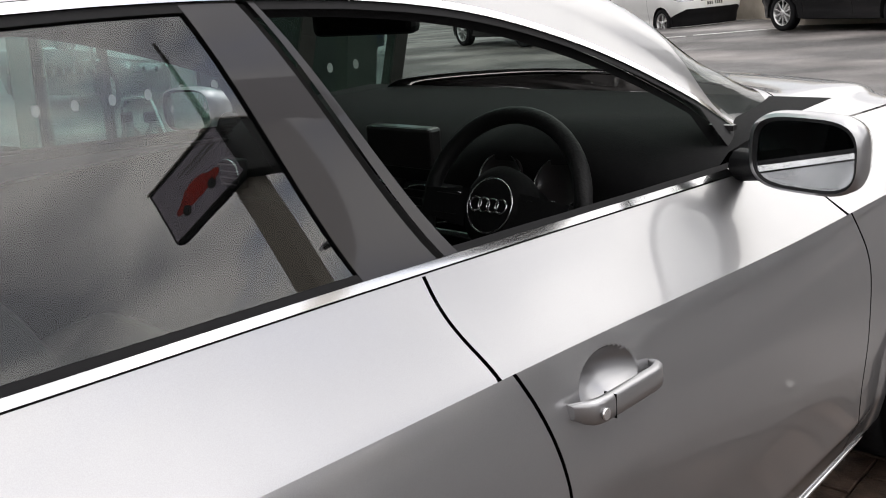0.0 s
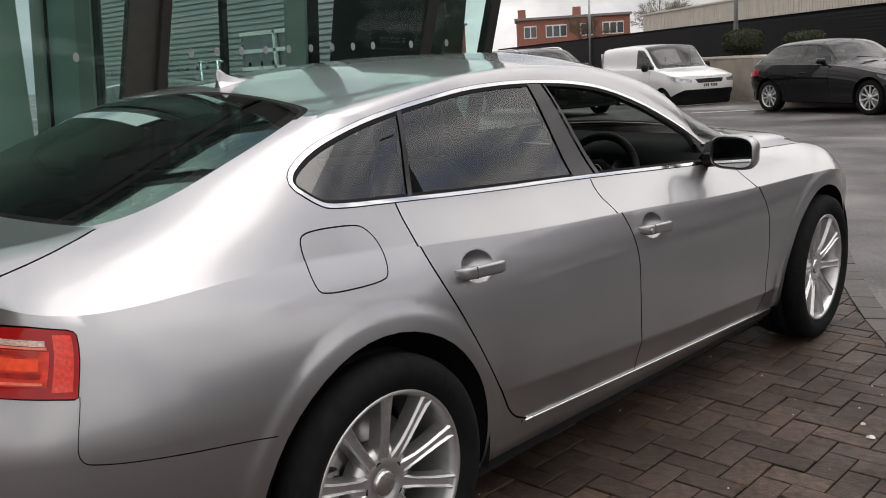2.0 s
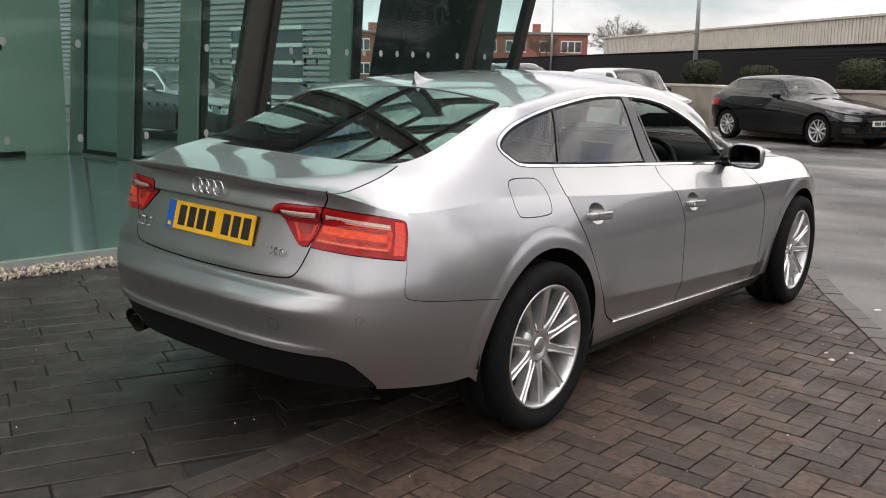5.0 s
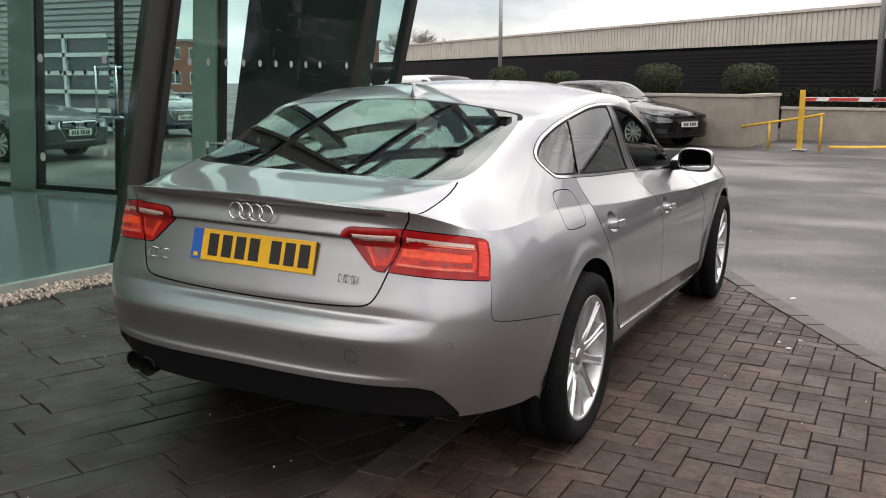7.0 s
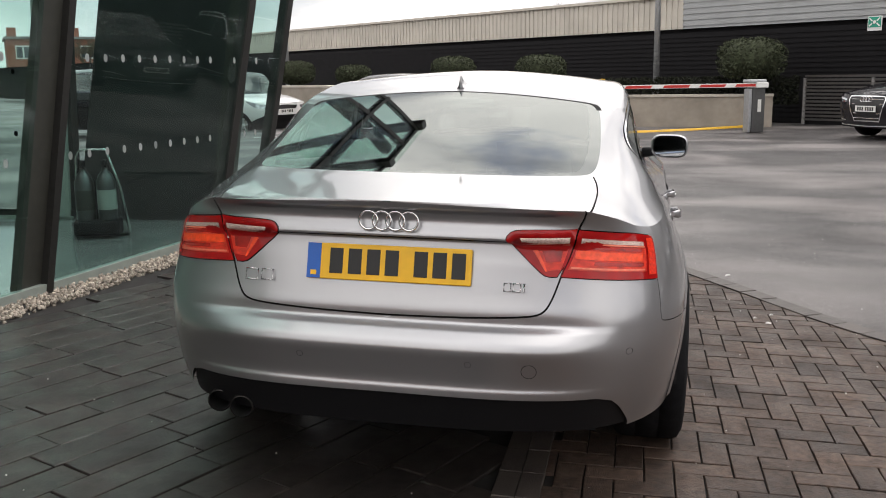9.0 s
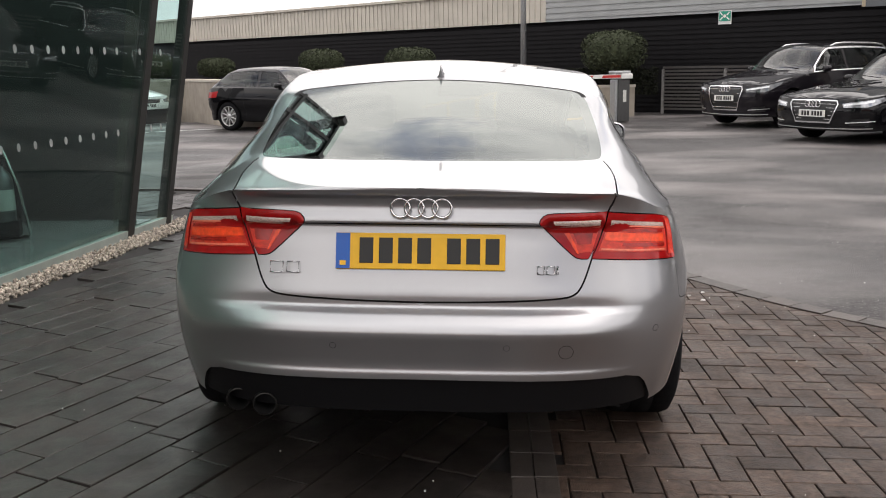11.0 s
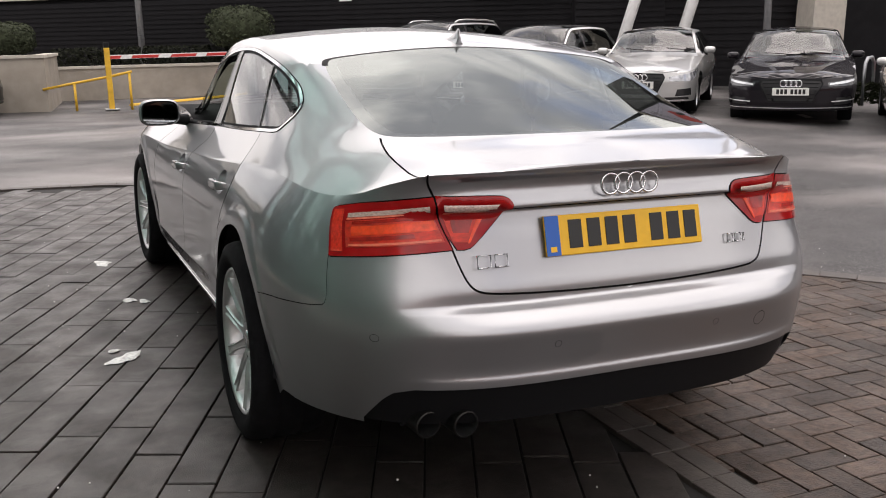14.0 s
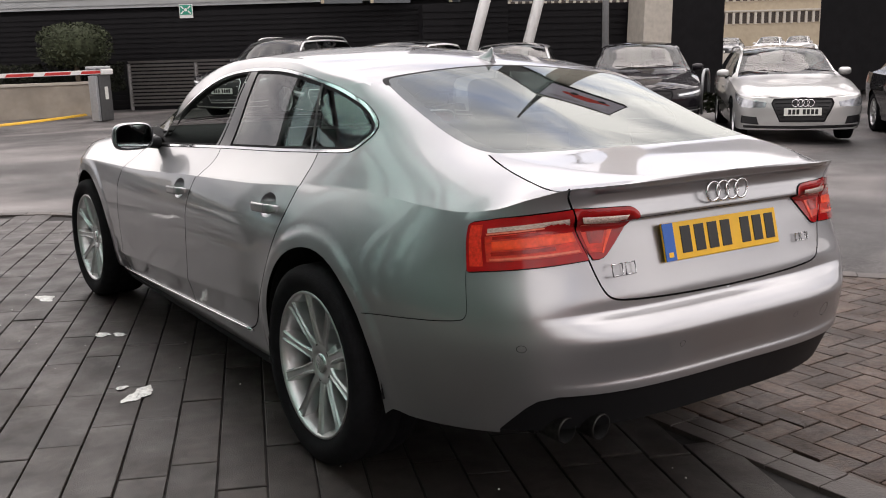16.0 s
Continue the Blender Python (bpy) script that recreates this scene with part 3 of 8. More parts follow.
both = {"headlining", "tailgate", "bumper", "diffuser", "gap", "seal", "roof", "bonnet", "rear_glass", "frit", "windscreen", "roof_strip"}
named = lambda key, mirror: (key, 0) if key in both else (key, -1 if mirror else 1)
W = 0.0058
for mirror in (False, True):
    cups = [(hy + 0.067 * r * math.cos(a), hz + 0.004 + 0.043 * r * math.sin(a)) for hy, hz in HANDLES for r in (0.3, 0.5, 0.66, 0.8, 0.9, 0.96, 1.0, 1.04, 1.10) for a in np.linspace(0, 2 * math.pi, 40, endpoint=False)]
    lips = on_side([(yc + r * math.cos(a), 0.335 + r * math.sin(a)) for yc in (0.0, FRONT_AXLE) for r in (0.400, 0.409, 0.419, 0.430, 0.442, 0.455, 0.470, 0.490) for a in np.linspace(-0.25, math.pi + 0.25, 70)])
    regions = [("open", arch_rear), ("open", arch_front)]
    regions += [("sensor", ring(x, z, 0.009)) for x, z in ((0.71, 0.575), (0.255, 0.545))]
    regions += [("gap", ring(x, z, 0.0100)) for x, z in ((0.71, 0.575), (0.255, 0.545))]
    if not mirror:
        regions += [("tow_cover", ring(0.43, 0.53, 0.021)), ("gap", ring(0.43, 0.53, 0.0225)), ("fuel_flap", fuel), ("gap", [tuple(q) for q in inset(fuel, -0.0036)])]
    regions += [("lamp_inner", [tuple(q) for q in inset(lamp_inner, 0.003)]), ("lamp_outer", [tuple(q) for q in inset(lamp_outer, 0.003)])]
    regions += [("gap", ribbon(line, W)) for line in (b_shut, c_shut, a_shut, lid_line)]
    regions += [("gap", ribbon(seam, 0.0026)), ("gap", ribbon(on_tail([(0.352, 0.890), (0.2, 0.891), (0.0, 0.892)]) + [(-1.83, 0.892)], 0.007))]
    regions += [("gap", lamp_inner), ("gap", lamp_outer)]
    regions += [("sill_strip", ribbon(on_side([(0.56, 0.312), (1.2, 0.283), (2.40, 0.232)]), 0.010))]
    regions += [("diffuser", diffuser), ("tailgate", lid_face)]
    front_edge = [(s, z) for s, z in a_shut]
    regions += [("front_door", b_shut + [(1.2, 0.288), (2.19, 0.240)] + front_edge[::-1])]
    regions += [("rear_door", c_shut + [(0.585, 0.315), (1.2, 0.288)] + b_shut[::-1])]
    regions += [("front_wing", front_edge + [(2.19, 0.24), (3.7, 0.2), (3.7, 1.0), (2.1, 1.0)])]
    regions += [("bumper", seam + [(-0.30, 0.585), (-0.30, 0.2), (-1.81, 0.2), (-1.81, 0.70)] + [q for q in lid_line[::-1] if q[1] < 0.80] + [(-0.86, 0.770), (-0.80, 0.766)])]
    regions += [("sill", [(0.2, 0.1), (3.0, 0.1), (2.4, 0.235), (1.2, 0.286), (0.57, 0.315), (0.45, 0.36), (0.3, 0.36)])]
    lay(wall, wall_area, regions, "rear_wing", (0.034, 0.03), mirror, {"gap": 0.007, "lamp_inner": -0.004, "lamp_outer": -0.004, "sill_strip": -0.003, "diffuser": 0.012},
        named, lines=[[(-1.8, z), (-0.5, z)] for z in (0.436, 0.442, 0.449, 0.456, 0.465, 0.474, 0.486, 0.56, 0.572, 0.579, 0.585, 0.589, 0.594, 0.599, 0.604, 0.609, 0.614, 0.622, 0.630, 0.638, 0.646, 0.651, 0.656, 0.662, 0.669, 0.677, 0.686, 0.696, 0.708)]
        + [[(-1.8, z), (-1.42, z)] for z in (0.862, 0.868, 0.874, 0.879, 0.884, 0.888, 0.8925, 0.897, 0.903, 0.912, 0.924)]
        + [[(-1.8, z), (-1.25, z)] for z in (0.936, 0.945, 0.953, 0.959, 0.964, 0.968, 0.972, 0.976, 0.980)]
        + [[(-1.8, 0.985), (-1.15, 0.980)], [(-1.8, 0.991), (-1.3, 0.987)]] + [[(y, float(low_crease(y)) + d) for y in np.linspace(0.42, 2.40, 40)] for d in (-0.012, -0.003, 0.003, 0.012)], extra=cups + lips)

    # glasshouse
    frame_out = rounded([(-0.115, 1.100), (-0.01, 1.168), (0.10, 1.206), (0.22, 1.236), (0.41, 1.266), (0.62, 1.290), (0.92, 1.292), (1.26, 1.266), (1.57, 1.190),
                         (1.90, 1.066), (2.12, 0.955), (2.16, 0.905), (2.10, 0.897), (1.90, 0.908), (1.1, 0.958), (0.55, 0.986), (0.19, 1.010), (0.0, 1.022), (-0.05, 1.035)], 2)
    inner_out = inset(frame_out, 0.0115)
    seal_out = inset(frame_out, 0.0205)
    hp = by_height
    b_rear, b_front = hp([(0.888, 1.30), (1.050, 0.93)]), hp([(0.970, 1.30), (1.210, 0.93)])
    b_mid = hp([(0.957, 1.30), (1.178, 0.93)])
    c_rear, c_front = hp([(0.308, 1.26), (0.242, 0.98)]), hp([(0.324, 1.26), (0.258, 0.98)])
    f_end = hp([(1.93, 1.10), (1.99, 0.87)])
    plan = by_plan
    glass_line = rounded([(0.0, -0.585), (0.30, -0.575), (0.52, -0.545), (0.572, -0.515), (0.585, -0.30), (0.568, 0.0), (0.548, 0.085), (0.50, 0.105), (0.25, 0.135), (0.0, 0.145)], 2, False)
    rear_glass = plan(glass_line)
    frit_line = plan([(x * 0.93, y + (0.022 if y < -0.3 else -0.012 if y > 0.07 else 0)) for x, y in glass_line])
    top_line = plan([(x, y + 0.004) for x, y in glass_line if y > 0.03])
    top_band = ribbon(top_line + [(top_line[-1][0], 1.01)], 0.016)
    to_mid = lambda line: line + [(line[-1][0], 1.01), (line[0][0], 1.01)]
    lid_deck = plan(rounded([(0.572, -0.53), (0.585, -0.58), (0.594, -0.66), (0.588, -0.76), (0.577, -0.87)], 2, False))
    screen = plan(rounded([(0.0, 1.72), (0.35, 1.73), (0.535, 1.78), (0.60, 1.95), (0.66, 2.25), (0.64, 2.36), (0.35, 2.46), (0.0, 2.50)], 2, False))
    bonnet = plan(rounded([(0.0, 2.53), (0.4, 2.50), (0.66, 2.42), (0.70, 2.55), (0.70, 3.0), (0.62, 3.4), (0.3, 3.55), (0.0, 3.58)], 2, False))
    r_in, r_seal, r_out, r_shut = hp(inner_out), hp(seal_out), hp(frame_out), hp(inset(frame_out, 0.002))
    # glass areas lie inside the seal; the order of the list decides
    pillars = [("b_post", b_rear + b_front[::-1]), ("c_post", c_rear + c_front[::-1])]
    b_up, c_up, a_up = (ribbon(hp(q), W) for q in ([(1.115, 0.83), (1.112, 0.90), (1.11, 0.955)], [(0.205, 0.88), (0.203, 0.95), (0.2, 1.01)], [(2.14, 0.79), (2.125, 0.84), (2.11, 0.90)]))
    flap = rounded(FLAP, 2)
    widen = lambda poly: [(q[0], q[1] if q[1] > 0 else -0.05) for q in poly]
    fuel_up, fuel_edge = widen(hp([q for q in flap if q[1] > 0.90])), widen(hp([q for q in inset(flap, -0.0036) if q[1] > 0.895]))
    b_up, c_up, a_up = widen(b_up), widen(c_up), widen(a_up)
    uv_area = [(-1.78, 0.0)] + [(s, 0.0) for s in np.linspace(-1.7, 3.6, 150)] + [(3.6, 1.0), (-1.78, 1.0)]
    uv, f, keys = cut_sheet(uv_area, [("f", r_out), ("k", r_shut), ("i", r_in), ("s", r_seal)] + pillars + [("e", f_end + [(3.0, f_end[1][1] - 0.2), (3.0, f_end[0][1] + 0.3)]),
                            ("rg", to_mid(rear_glass)), ("fr", to_mid(frit_line)), ("ld", lid_deck + [(-1.79, lid_deck[-1][1]), (-1.79, 1.01), (rear_glass[0][0], 1.01)]),
                            ("tg", top_band), ("ws", to_mid(screen)), ("bo", to_mid(bonnet)), ("gap", ribbon(lid_deck, 0.010)), ("gap", ribbon(bonnet, 0.012)), ("sg", ribbon(b_mid, 0.012)),
                             ("u1", b_up), ("u2", c_up), ("u3", fuel_up), ("u4", fuel_edge), ("u5", a_up)],
                            (0.04, 0.028), 0.03, lines=[c_shut[:2]])
    mid = uv[f].mean(1)
    has = lambda poly: inside(poly, mid)
    fo, fi, fs = has(r_out), has(r_in), has(r_seal)
    post = has(b_rear + b_front[::-1])
    cpost = has(c_rear + c_front[::-1])
    far_end = has(f_end + [(3.0, f_end[1][1] - 0.2), (3.0, f_end[0][1] + 0.3)])
    split = has(ribbon(b_mid, 0.012))
    rg, fr = has(to_mid(rear_glass)), has(to_mid(frit_line))
    ld = has(lid_deck + [(-1.79, lid_deck[-1][1]), (-1.79, 1.01), (rear_glass[0][0], 1.01)])
    ws, bo = has(to_mid(screen)), has(to_mid(bonnet))
    gp = has(ribbon(lid_deck, 0.010)) | has(ribbon(bonnet, 0.012))
    u_mid = mid[:, 0]
    key = np.array(["roof"] * len(f), object)
    lower = mid[:, 1] < 0.36
    below = lower & ~fo
    xyz = upper(mid[:, 0], mid[:, 1])
    key[below & (xyz[:, 1] > 2.13)] = "front_wing"
    key[below & (xyz[:, 1] <= 2.13) & (xyz[:, 1] > 1.11)] = "front_door"
    key[below & (xyz[:, 1] <= 1.11) & (xyz[:, 1] > 0.203)] = "rear_door"
    key[(xyz[:, 1] <= 0.203) & ~fo & (xyz[:, 0] > 0.0) & ~rg & ~ld & (xyz[:, 2] < 1.24)] = "rear_wing"
    key[(xyz[:, 1] > 2.3) & ~fo & ~bo & ~ws] = "front_wing"
    key[ws] = "windscreen"
    key[bo] = "bonnet"
    key[ld] = "tailgate"
    key[rg] = "frit"
    key[rg & fr] = "rear_glass"
    key[gp & ~rg] = "gap"
    key[has(top_band)] = "seal"
    key[(has(b_up) | has(c_up) | has(a_up)) & ~fo] = "gap"
    if not mirror:
        key[has(fuel_edge)] = "gap"
        key[has(fuel_up)] = "fuel_flap"
    key[fo] = "gap"
    key[has(r_shut)] = "chrome_frame"
    key[fi] = "seal"
    key[fs & (xyz[:, 1] < 0.30)] = "quarter_glass"
    key[fs & (xyz[:, 1] >= 0.27) & (u_mid < 1.3)] = "door_glass"
    between = fs & (np.interp(mid[:, 1], [b_front[1][1], b_front[0][1]], [b_front[1][0], b_front[0][0]]) < u_mid)
    key[between] = "open"
    key[fs & far_end] = "seal"
    key[fi & post] = "b_post"
    key[fi & split] = "gap"
    key[fi & cpost] = "c_post"
    p, n = bow(upper, uv)
    tri = p[f]
    wrong = (np.cross(tri[:, 1] - tri[:, 0], tri[:, 2] - tri[:, 0]) * n[f].mean(1)).sum(1) < 0
    f[wrong] = f[wrong][:, ::-1]
    drops = {"gap": 0.007, "chrome_frame": -0.003, "quarter_glass": 0.004, "door_glass": 0.004, "front_glass": 0.004, "rear_glass": 0.0, "frit": 0.0}
    for k in set(key):
        if k != "open":
            grow(named(k, mirror), p, n, f[key == k], mirror, drops.get(k, 0.0))
    lined = np.isin(key, ["roof", "b_post", "c_post", "seal", "chrome_frame"]) & (xyz[:, 1] > 0.0) & (xyz[:, 1] < 2.2)
    grow(named("headlining", mirror), p, n, f[lined], mirror, 0.022)

car = thing("silver_car", pose(-0.01, 0, 0, 0, math.degrees(math.atan(SLOPE)), 0), "silver-grey five-door coupe parked on wet block paving", "car")
LOOKS = {"headlining": ("headlining", LINING, ""), "gap": ("panel_gap", GAP, ""), "seal": ("window_seal", RUBBER, ""), "chrome_frame": ("window_trim", CHROME, "bright chrome window surround"),
         "quarter_glass": ("quarter_window", SIDE_GLASS, ""), "door_glass": ("door_window", SIDE_GLASS, ""), "front_glass": ("door_window", SIDE_GLASS, ""),
         "rear_glass": ("rear_window", REAR_GLASS, "dark tinted sloping rear window"), "frit": ("rear_window_border", PRINTED_GLASS, ""),
         "windscreen": ("windscreen", SCREEN_GLASS, ""), "b_post": ("door_post_cover", GLOSS_BLACK, "gloss black post cover"), "c_post": ("window_divider", GLOSS_BLACK, ""),
         "diffuser": ("rear_valance", BLACK_PLASTIC, "black plastic lower valance"), "sill_strip": ("sill_strip", CHROME, ""),
         "lamp_inner": ("tail_lamp_inner", RED_LENS, "red tail lamp with clear upper strip"), "lamp_outer": ("tail_lamp", RED_LENS, "red tail lamp with clear upper strip"),
         "bumper": ("rear_bumper", PAINT, ""), "sensor": ("parking_sensor", PAINT, ""), "tow_cover": ("tow_eye_cover", PAINT, ""), "fuel_flap": ("fuel_flap", PAINT, ""),
         "rear_wing": ("rear_wing", PAINT, "")}
panels = {}


def weld(v, f, n, creased=False):
    """Joins the rims of sheets that meet, and sorts the triangles into connected pieces."""
    v, f, n = np.array(v), np.array(f), np.array(n)
    spot = np.concatenate([np.round(v / 4e-4), np.round(n * 4) if creased else n[:, :0]], 1).astype(int)
    _, first, back_to = np.unique(spot, axis=0, return_index=True, return_inverse=True)
    back_to = back_to.ravel()
    total = np.zeros((len(first), 3))
    np.add.at(total, back_to, n)
    total /= np.linalg.norm(total, axis=1, keepdims=True) + 1e-12
    g = back_to[f]
    g = g[(g[:, 0] != g[:, 1]) & (g[:, 1] != g[:, 2]) & (g[:, 0] != g[:, 2])]
    _, place = np.unique(np.round(v[first] / 4e-4).astype(int), axis=0, return_inverse=True)
    place = place.ravel()
    mark, h = np.arange(place.max() + 1), place[g]
    while True:
        low = mark[h].min(1)
        nxt = mark.copy()
        for c in range(3):
            np.minimum.at(nxt, h[:, c], low)
        if (nxt == mark).all():
            break
        mark = nxt
    mark = mark[place]
    pieces = []
    for k in np.unique(mark[g[:, 0]]):
        sel = g[mark[g[:, 0]] == k]
        used, idx = np.unique(sel, return_inverse=True)
        pieces.append((v[first][used], idx.reshape(-1, 3), total[used]))
    return sorted(pieces, key=lambda q: -len(q[1]))




def evened(spots, dirs, own, own_dirs, sigma):
    """Directions at the spots, averaged over those near by."""
    out = np.empty_like(dirs)
    for i in range(0, len(spots), 400):
        d2 = ((spots[i:i + 400, None] - own[None]) ** 2).sum(2)
        out[i:i + 400] = np.exp(-d2 / (2 * sigma ** 2)) @ own_dirs
    return out / (np.linalg.norm(out, axis=1, keepdims=True) + 1e-12)


# the flanks are even on either side of the press line along the shoulder
for hand in (1, -1):
    field = [k for k in (("rear_wing", hand), ("fuel_flap", hand)) if k in skin]
    upward = {}
    for k in field:
        p, n0 = np.array(skin[k][0]), np.array(skin[k][2])
        over = p[:, 2] - rim_top(p[:, 1])
        upward[k] = np.where(np.abs(over) < 0.002, n0[:, 2] > 0.60, over > 0)
    fresh = {}
    for k in field:
        p, n0 = np.array(skin[k][0]), np.array(skin[k][2])
        soft = np.clip((0.30 - p[:, 1]) / 0.12, 0, 1) * np.clip((p[:, 2] - 0.72) / 0.10, 0, 1) * np.clip((p[:, 1] + 0.78) / 0.10, 0, 1)
        r = np.hypot(p[:, 1], p[:, 2] - 0.335)
        soft = (soft * np.clip((r - 0.44) / 0.05, 0, 1))[:, None]
        n1 = n0.copy()
        for up in (True, False):
            own = np.concatenate([np.array(skin[q][0])[upward[q] == up] for q in field])
            own_dirs = np.concatenate([np.array(skin[q][2])[upward[q] == up] for q in field])
            mine = upward[k] == up
            if mine.any():
                n1[mine] = n0[mine] * (1 - soft[mine]) + evened(p[mine], n0[mine], own, own_dirs, 0.04) * soft[mine]
        n1[:, 0] += np.sign(p[:, 0]) * 0.18 * (soft[:, 0] * upward[k])          # the pillar's flank stands steep
        under = np.clip(rim_top(p[:, 1]) - p[:, 2], 0, 1)
        n1[:, 2] += 0.16 * np.exp(-under / 0.11) * soft[:, 0] * ~upward[k]       # below the press line the wing rolls outwards
        fresh[k] = list(n1 / np.linalg.norm(n1, axis=1, keepdims=True))
    for k in field:
        skin[k] = (skin[k][0], skin[k][1], fresh[k])
    for k in (("rear_door", hand), ("front_door", hand), ("front_wing", hand)):
        p, n0 = np.array(skin[k][0]), np.array(skin[k][2])
        above = p[:, 2] > rim_top(p[:, 1]) + 0.004
        n1 = n0.copy()
        if above.any():
            n1[above] = evened(p[above], n0[above], p[above], n0[above], 0.07)
        keep = np.zeros(len(p), bool)
        for hy, hz in HANDLES:
            keep |= np.hypot(p[:, 1] - hy, p[:, 2] - hz) < 0.10
        calm = (p[:, 2] < rim_top(p[:, 1]) - 0.004) & ~keep & (p[:, 2] > 0.52) & (np.hypot(p[:, 1] - FRONT_AXLE, p[:, 2] - 0.335) > 0.47)
        n1[calm] = evened(p[calm], n0[calm], p[calm], n0[calm], 0.045)
        skin[k] = (skin[k][0], skin[k][1], list(n1))

for (key, hand), (v, f, n) in skin.items():
    name, mat, label = LOOKS.get(key, (key, PAINT, ""))
    if key in ("door_glass", "quarter_glass", "front_glass", "b_post", "c_post"):
        n = [q / np.linalg.norm(q) for q in np.array(n) + np.array([0, -0.024, 0.118])]    # the panes are rounder than the sheet they are cut from
    if key in ("rear_glass", "frit", "door_glass", "quarter_glass"):
        # polished glass: its curve has no ripple
        q = np.array(v)
        a, b = q[:, 1], q[:, 2]
        basis = np.stack([a * 0 + 1, a, q[:, 0] ** 2], 1) if key in ("rear_glass", "frit") else np.stack([a * 0 + 1, a, b], 1)
        n = np.array(n)
        odd = np.sign(q[:, 0])
        for c in range(3):
            val = n[:, c] * (odd if c == 0 else 1)
            n[:, c] = basis @ np.linalg.lstsq(basis, val, rcond=None)[0] * (odd if c == 0 else 1)
        if key in ("rear_glass", "frit"):
            n = np.stack([q[:, 0] * 0.21, -0.35 + 0.17 * (q[:, 1] + 0.22), q[:, 0] * 0 + 1], 1)
        n = [w / np.linalg.norm(w) for w in n]
    pieces = weld(v, f, n, key in ("rear_door", "front_door", "rear_wing"))
    pieces = [q for q in pieces if len(q[1]) > 2] if key in ("gap", "seal", "sensor", "sill_strip") else pieces[:1] + [q for q in pieces[1:] if len(q[1]) > 3]
    for i, (pv, pf, pn) in enumerate(pieces):
        ob = raw(name, pv, pf, mat, car, label, normals=pn)
        if i == 0:
            panels[key, hand] = ob


def patch(name, poly, mat, parent, label="", proud=0.006, mirror=False, step=(0.02, 0.01)):
    """A piece of the wall sheet that stands a little proud."""
    uv, f, _ = cut_sheet(poly, [], step, 0.02)
    p, n = bow(lambda u, v: wall(u, v, False), uv)
    tri = p[f]
    wrong = (np.cross(tri[:, 1] - tri[:, 0], tri[:, 2] - tri[:, 0]) * n[f].mean(1)).sum(1) < 0
    f[wrong] = f[wrong][:, ::-1]
    p = p + n * proud
    if mirror:
        p, n, f = p * (-1, 1, 1), n * (-1, 1, 1), f[:, ::-1]
    return raw(name, p, f, mat, parent, label, normals=n)


# tail lamps
CLEAR_STRIP = material("ribbed_clear_lens", (0.60, 0.44, 0.38), 0.25, 0.2, coat=0.3, vary=0.35, scale=160, stretch=(1, 1, 1.6))
RED_SIDE = material("plain_red_reflector", (0.74, 0.035, 0.014), 0.2, coat=0.35, vary=0.25, scale=120)
RED_DARK = material("deep_red_lens", (0.34, 0.012, 0.007), 0.2, coat=0.35, vary=0.35, scale=45)
RED_GLOW = material("red_reflector_bowl", (0.62, 0.034, 0.014), 0.3, 0.1, coat=0.12, vary=0.35, scale=38, stretch=(1, 1, 2))
STRIP_EDGE = material("pale_red_lens_edge", (0.80, 0.20, 0.12), 0.25, coat=0.12, vary=0.15, scale=60)


def lamp_patch(name, u0, u1, v0, v1, corners, mat, owner, label="", proud=0.005, mirror=False):
    """A field of a lamp: u from its outer to its inner end, v from its lower to its upper edge."""
    (ob, ib, it, ot) = [np.array(c) for c in corners]
    spot = lambda u, v: tuple((ob * (1 - u) + ib * u) * (1 - v) + (ot * (1 - u) + it * u) * v)
    return patch(name, [spot(u0, v0), spot((u0 + u1) / 2, v0), spot(u1, v0), spot(u1, v1), spot((u0 + u1) / 2, v1), spot(u0, v1)], mat, owner, label, proud, mirror)


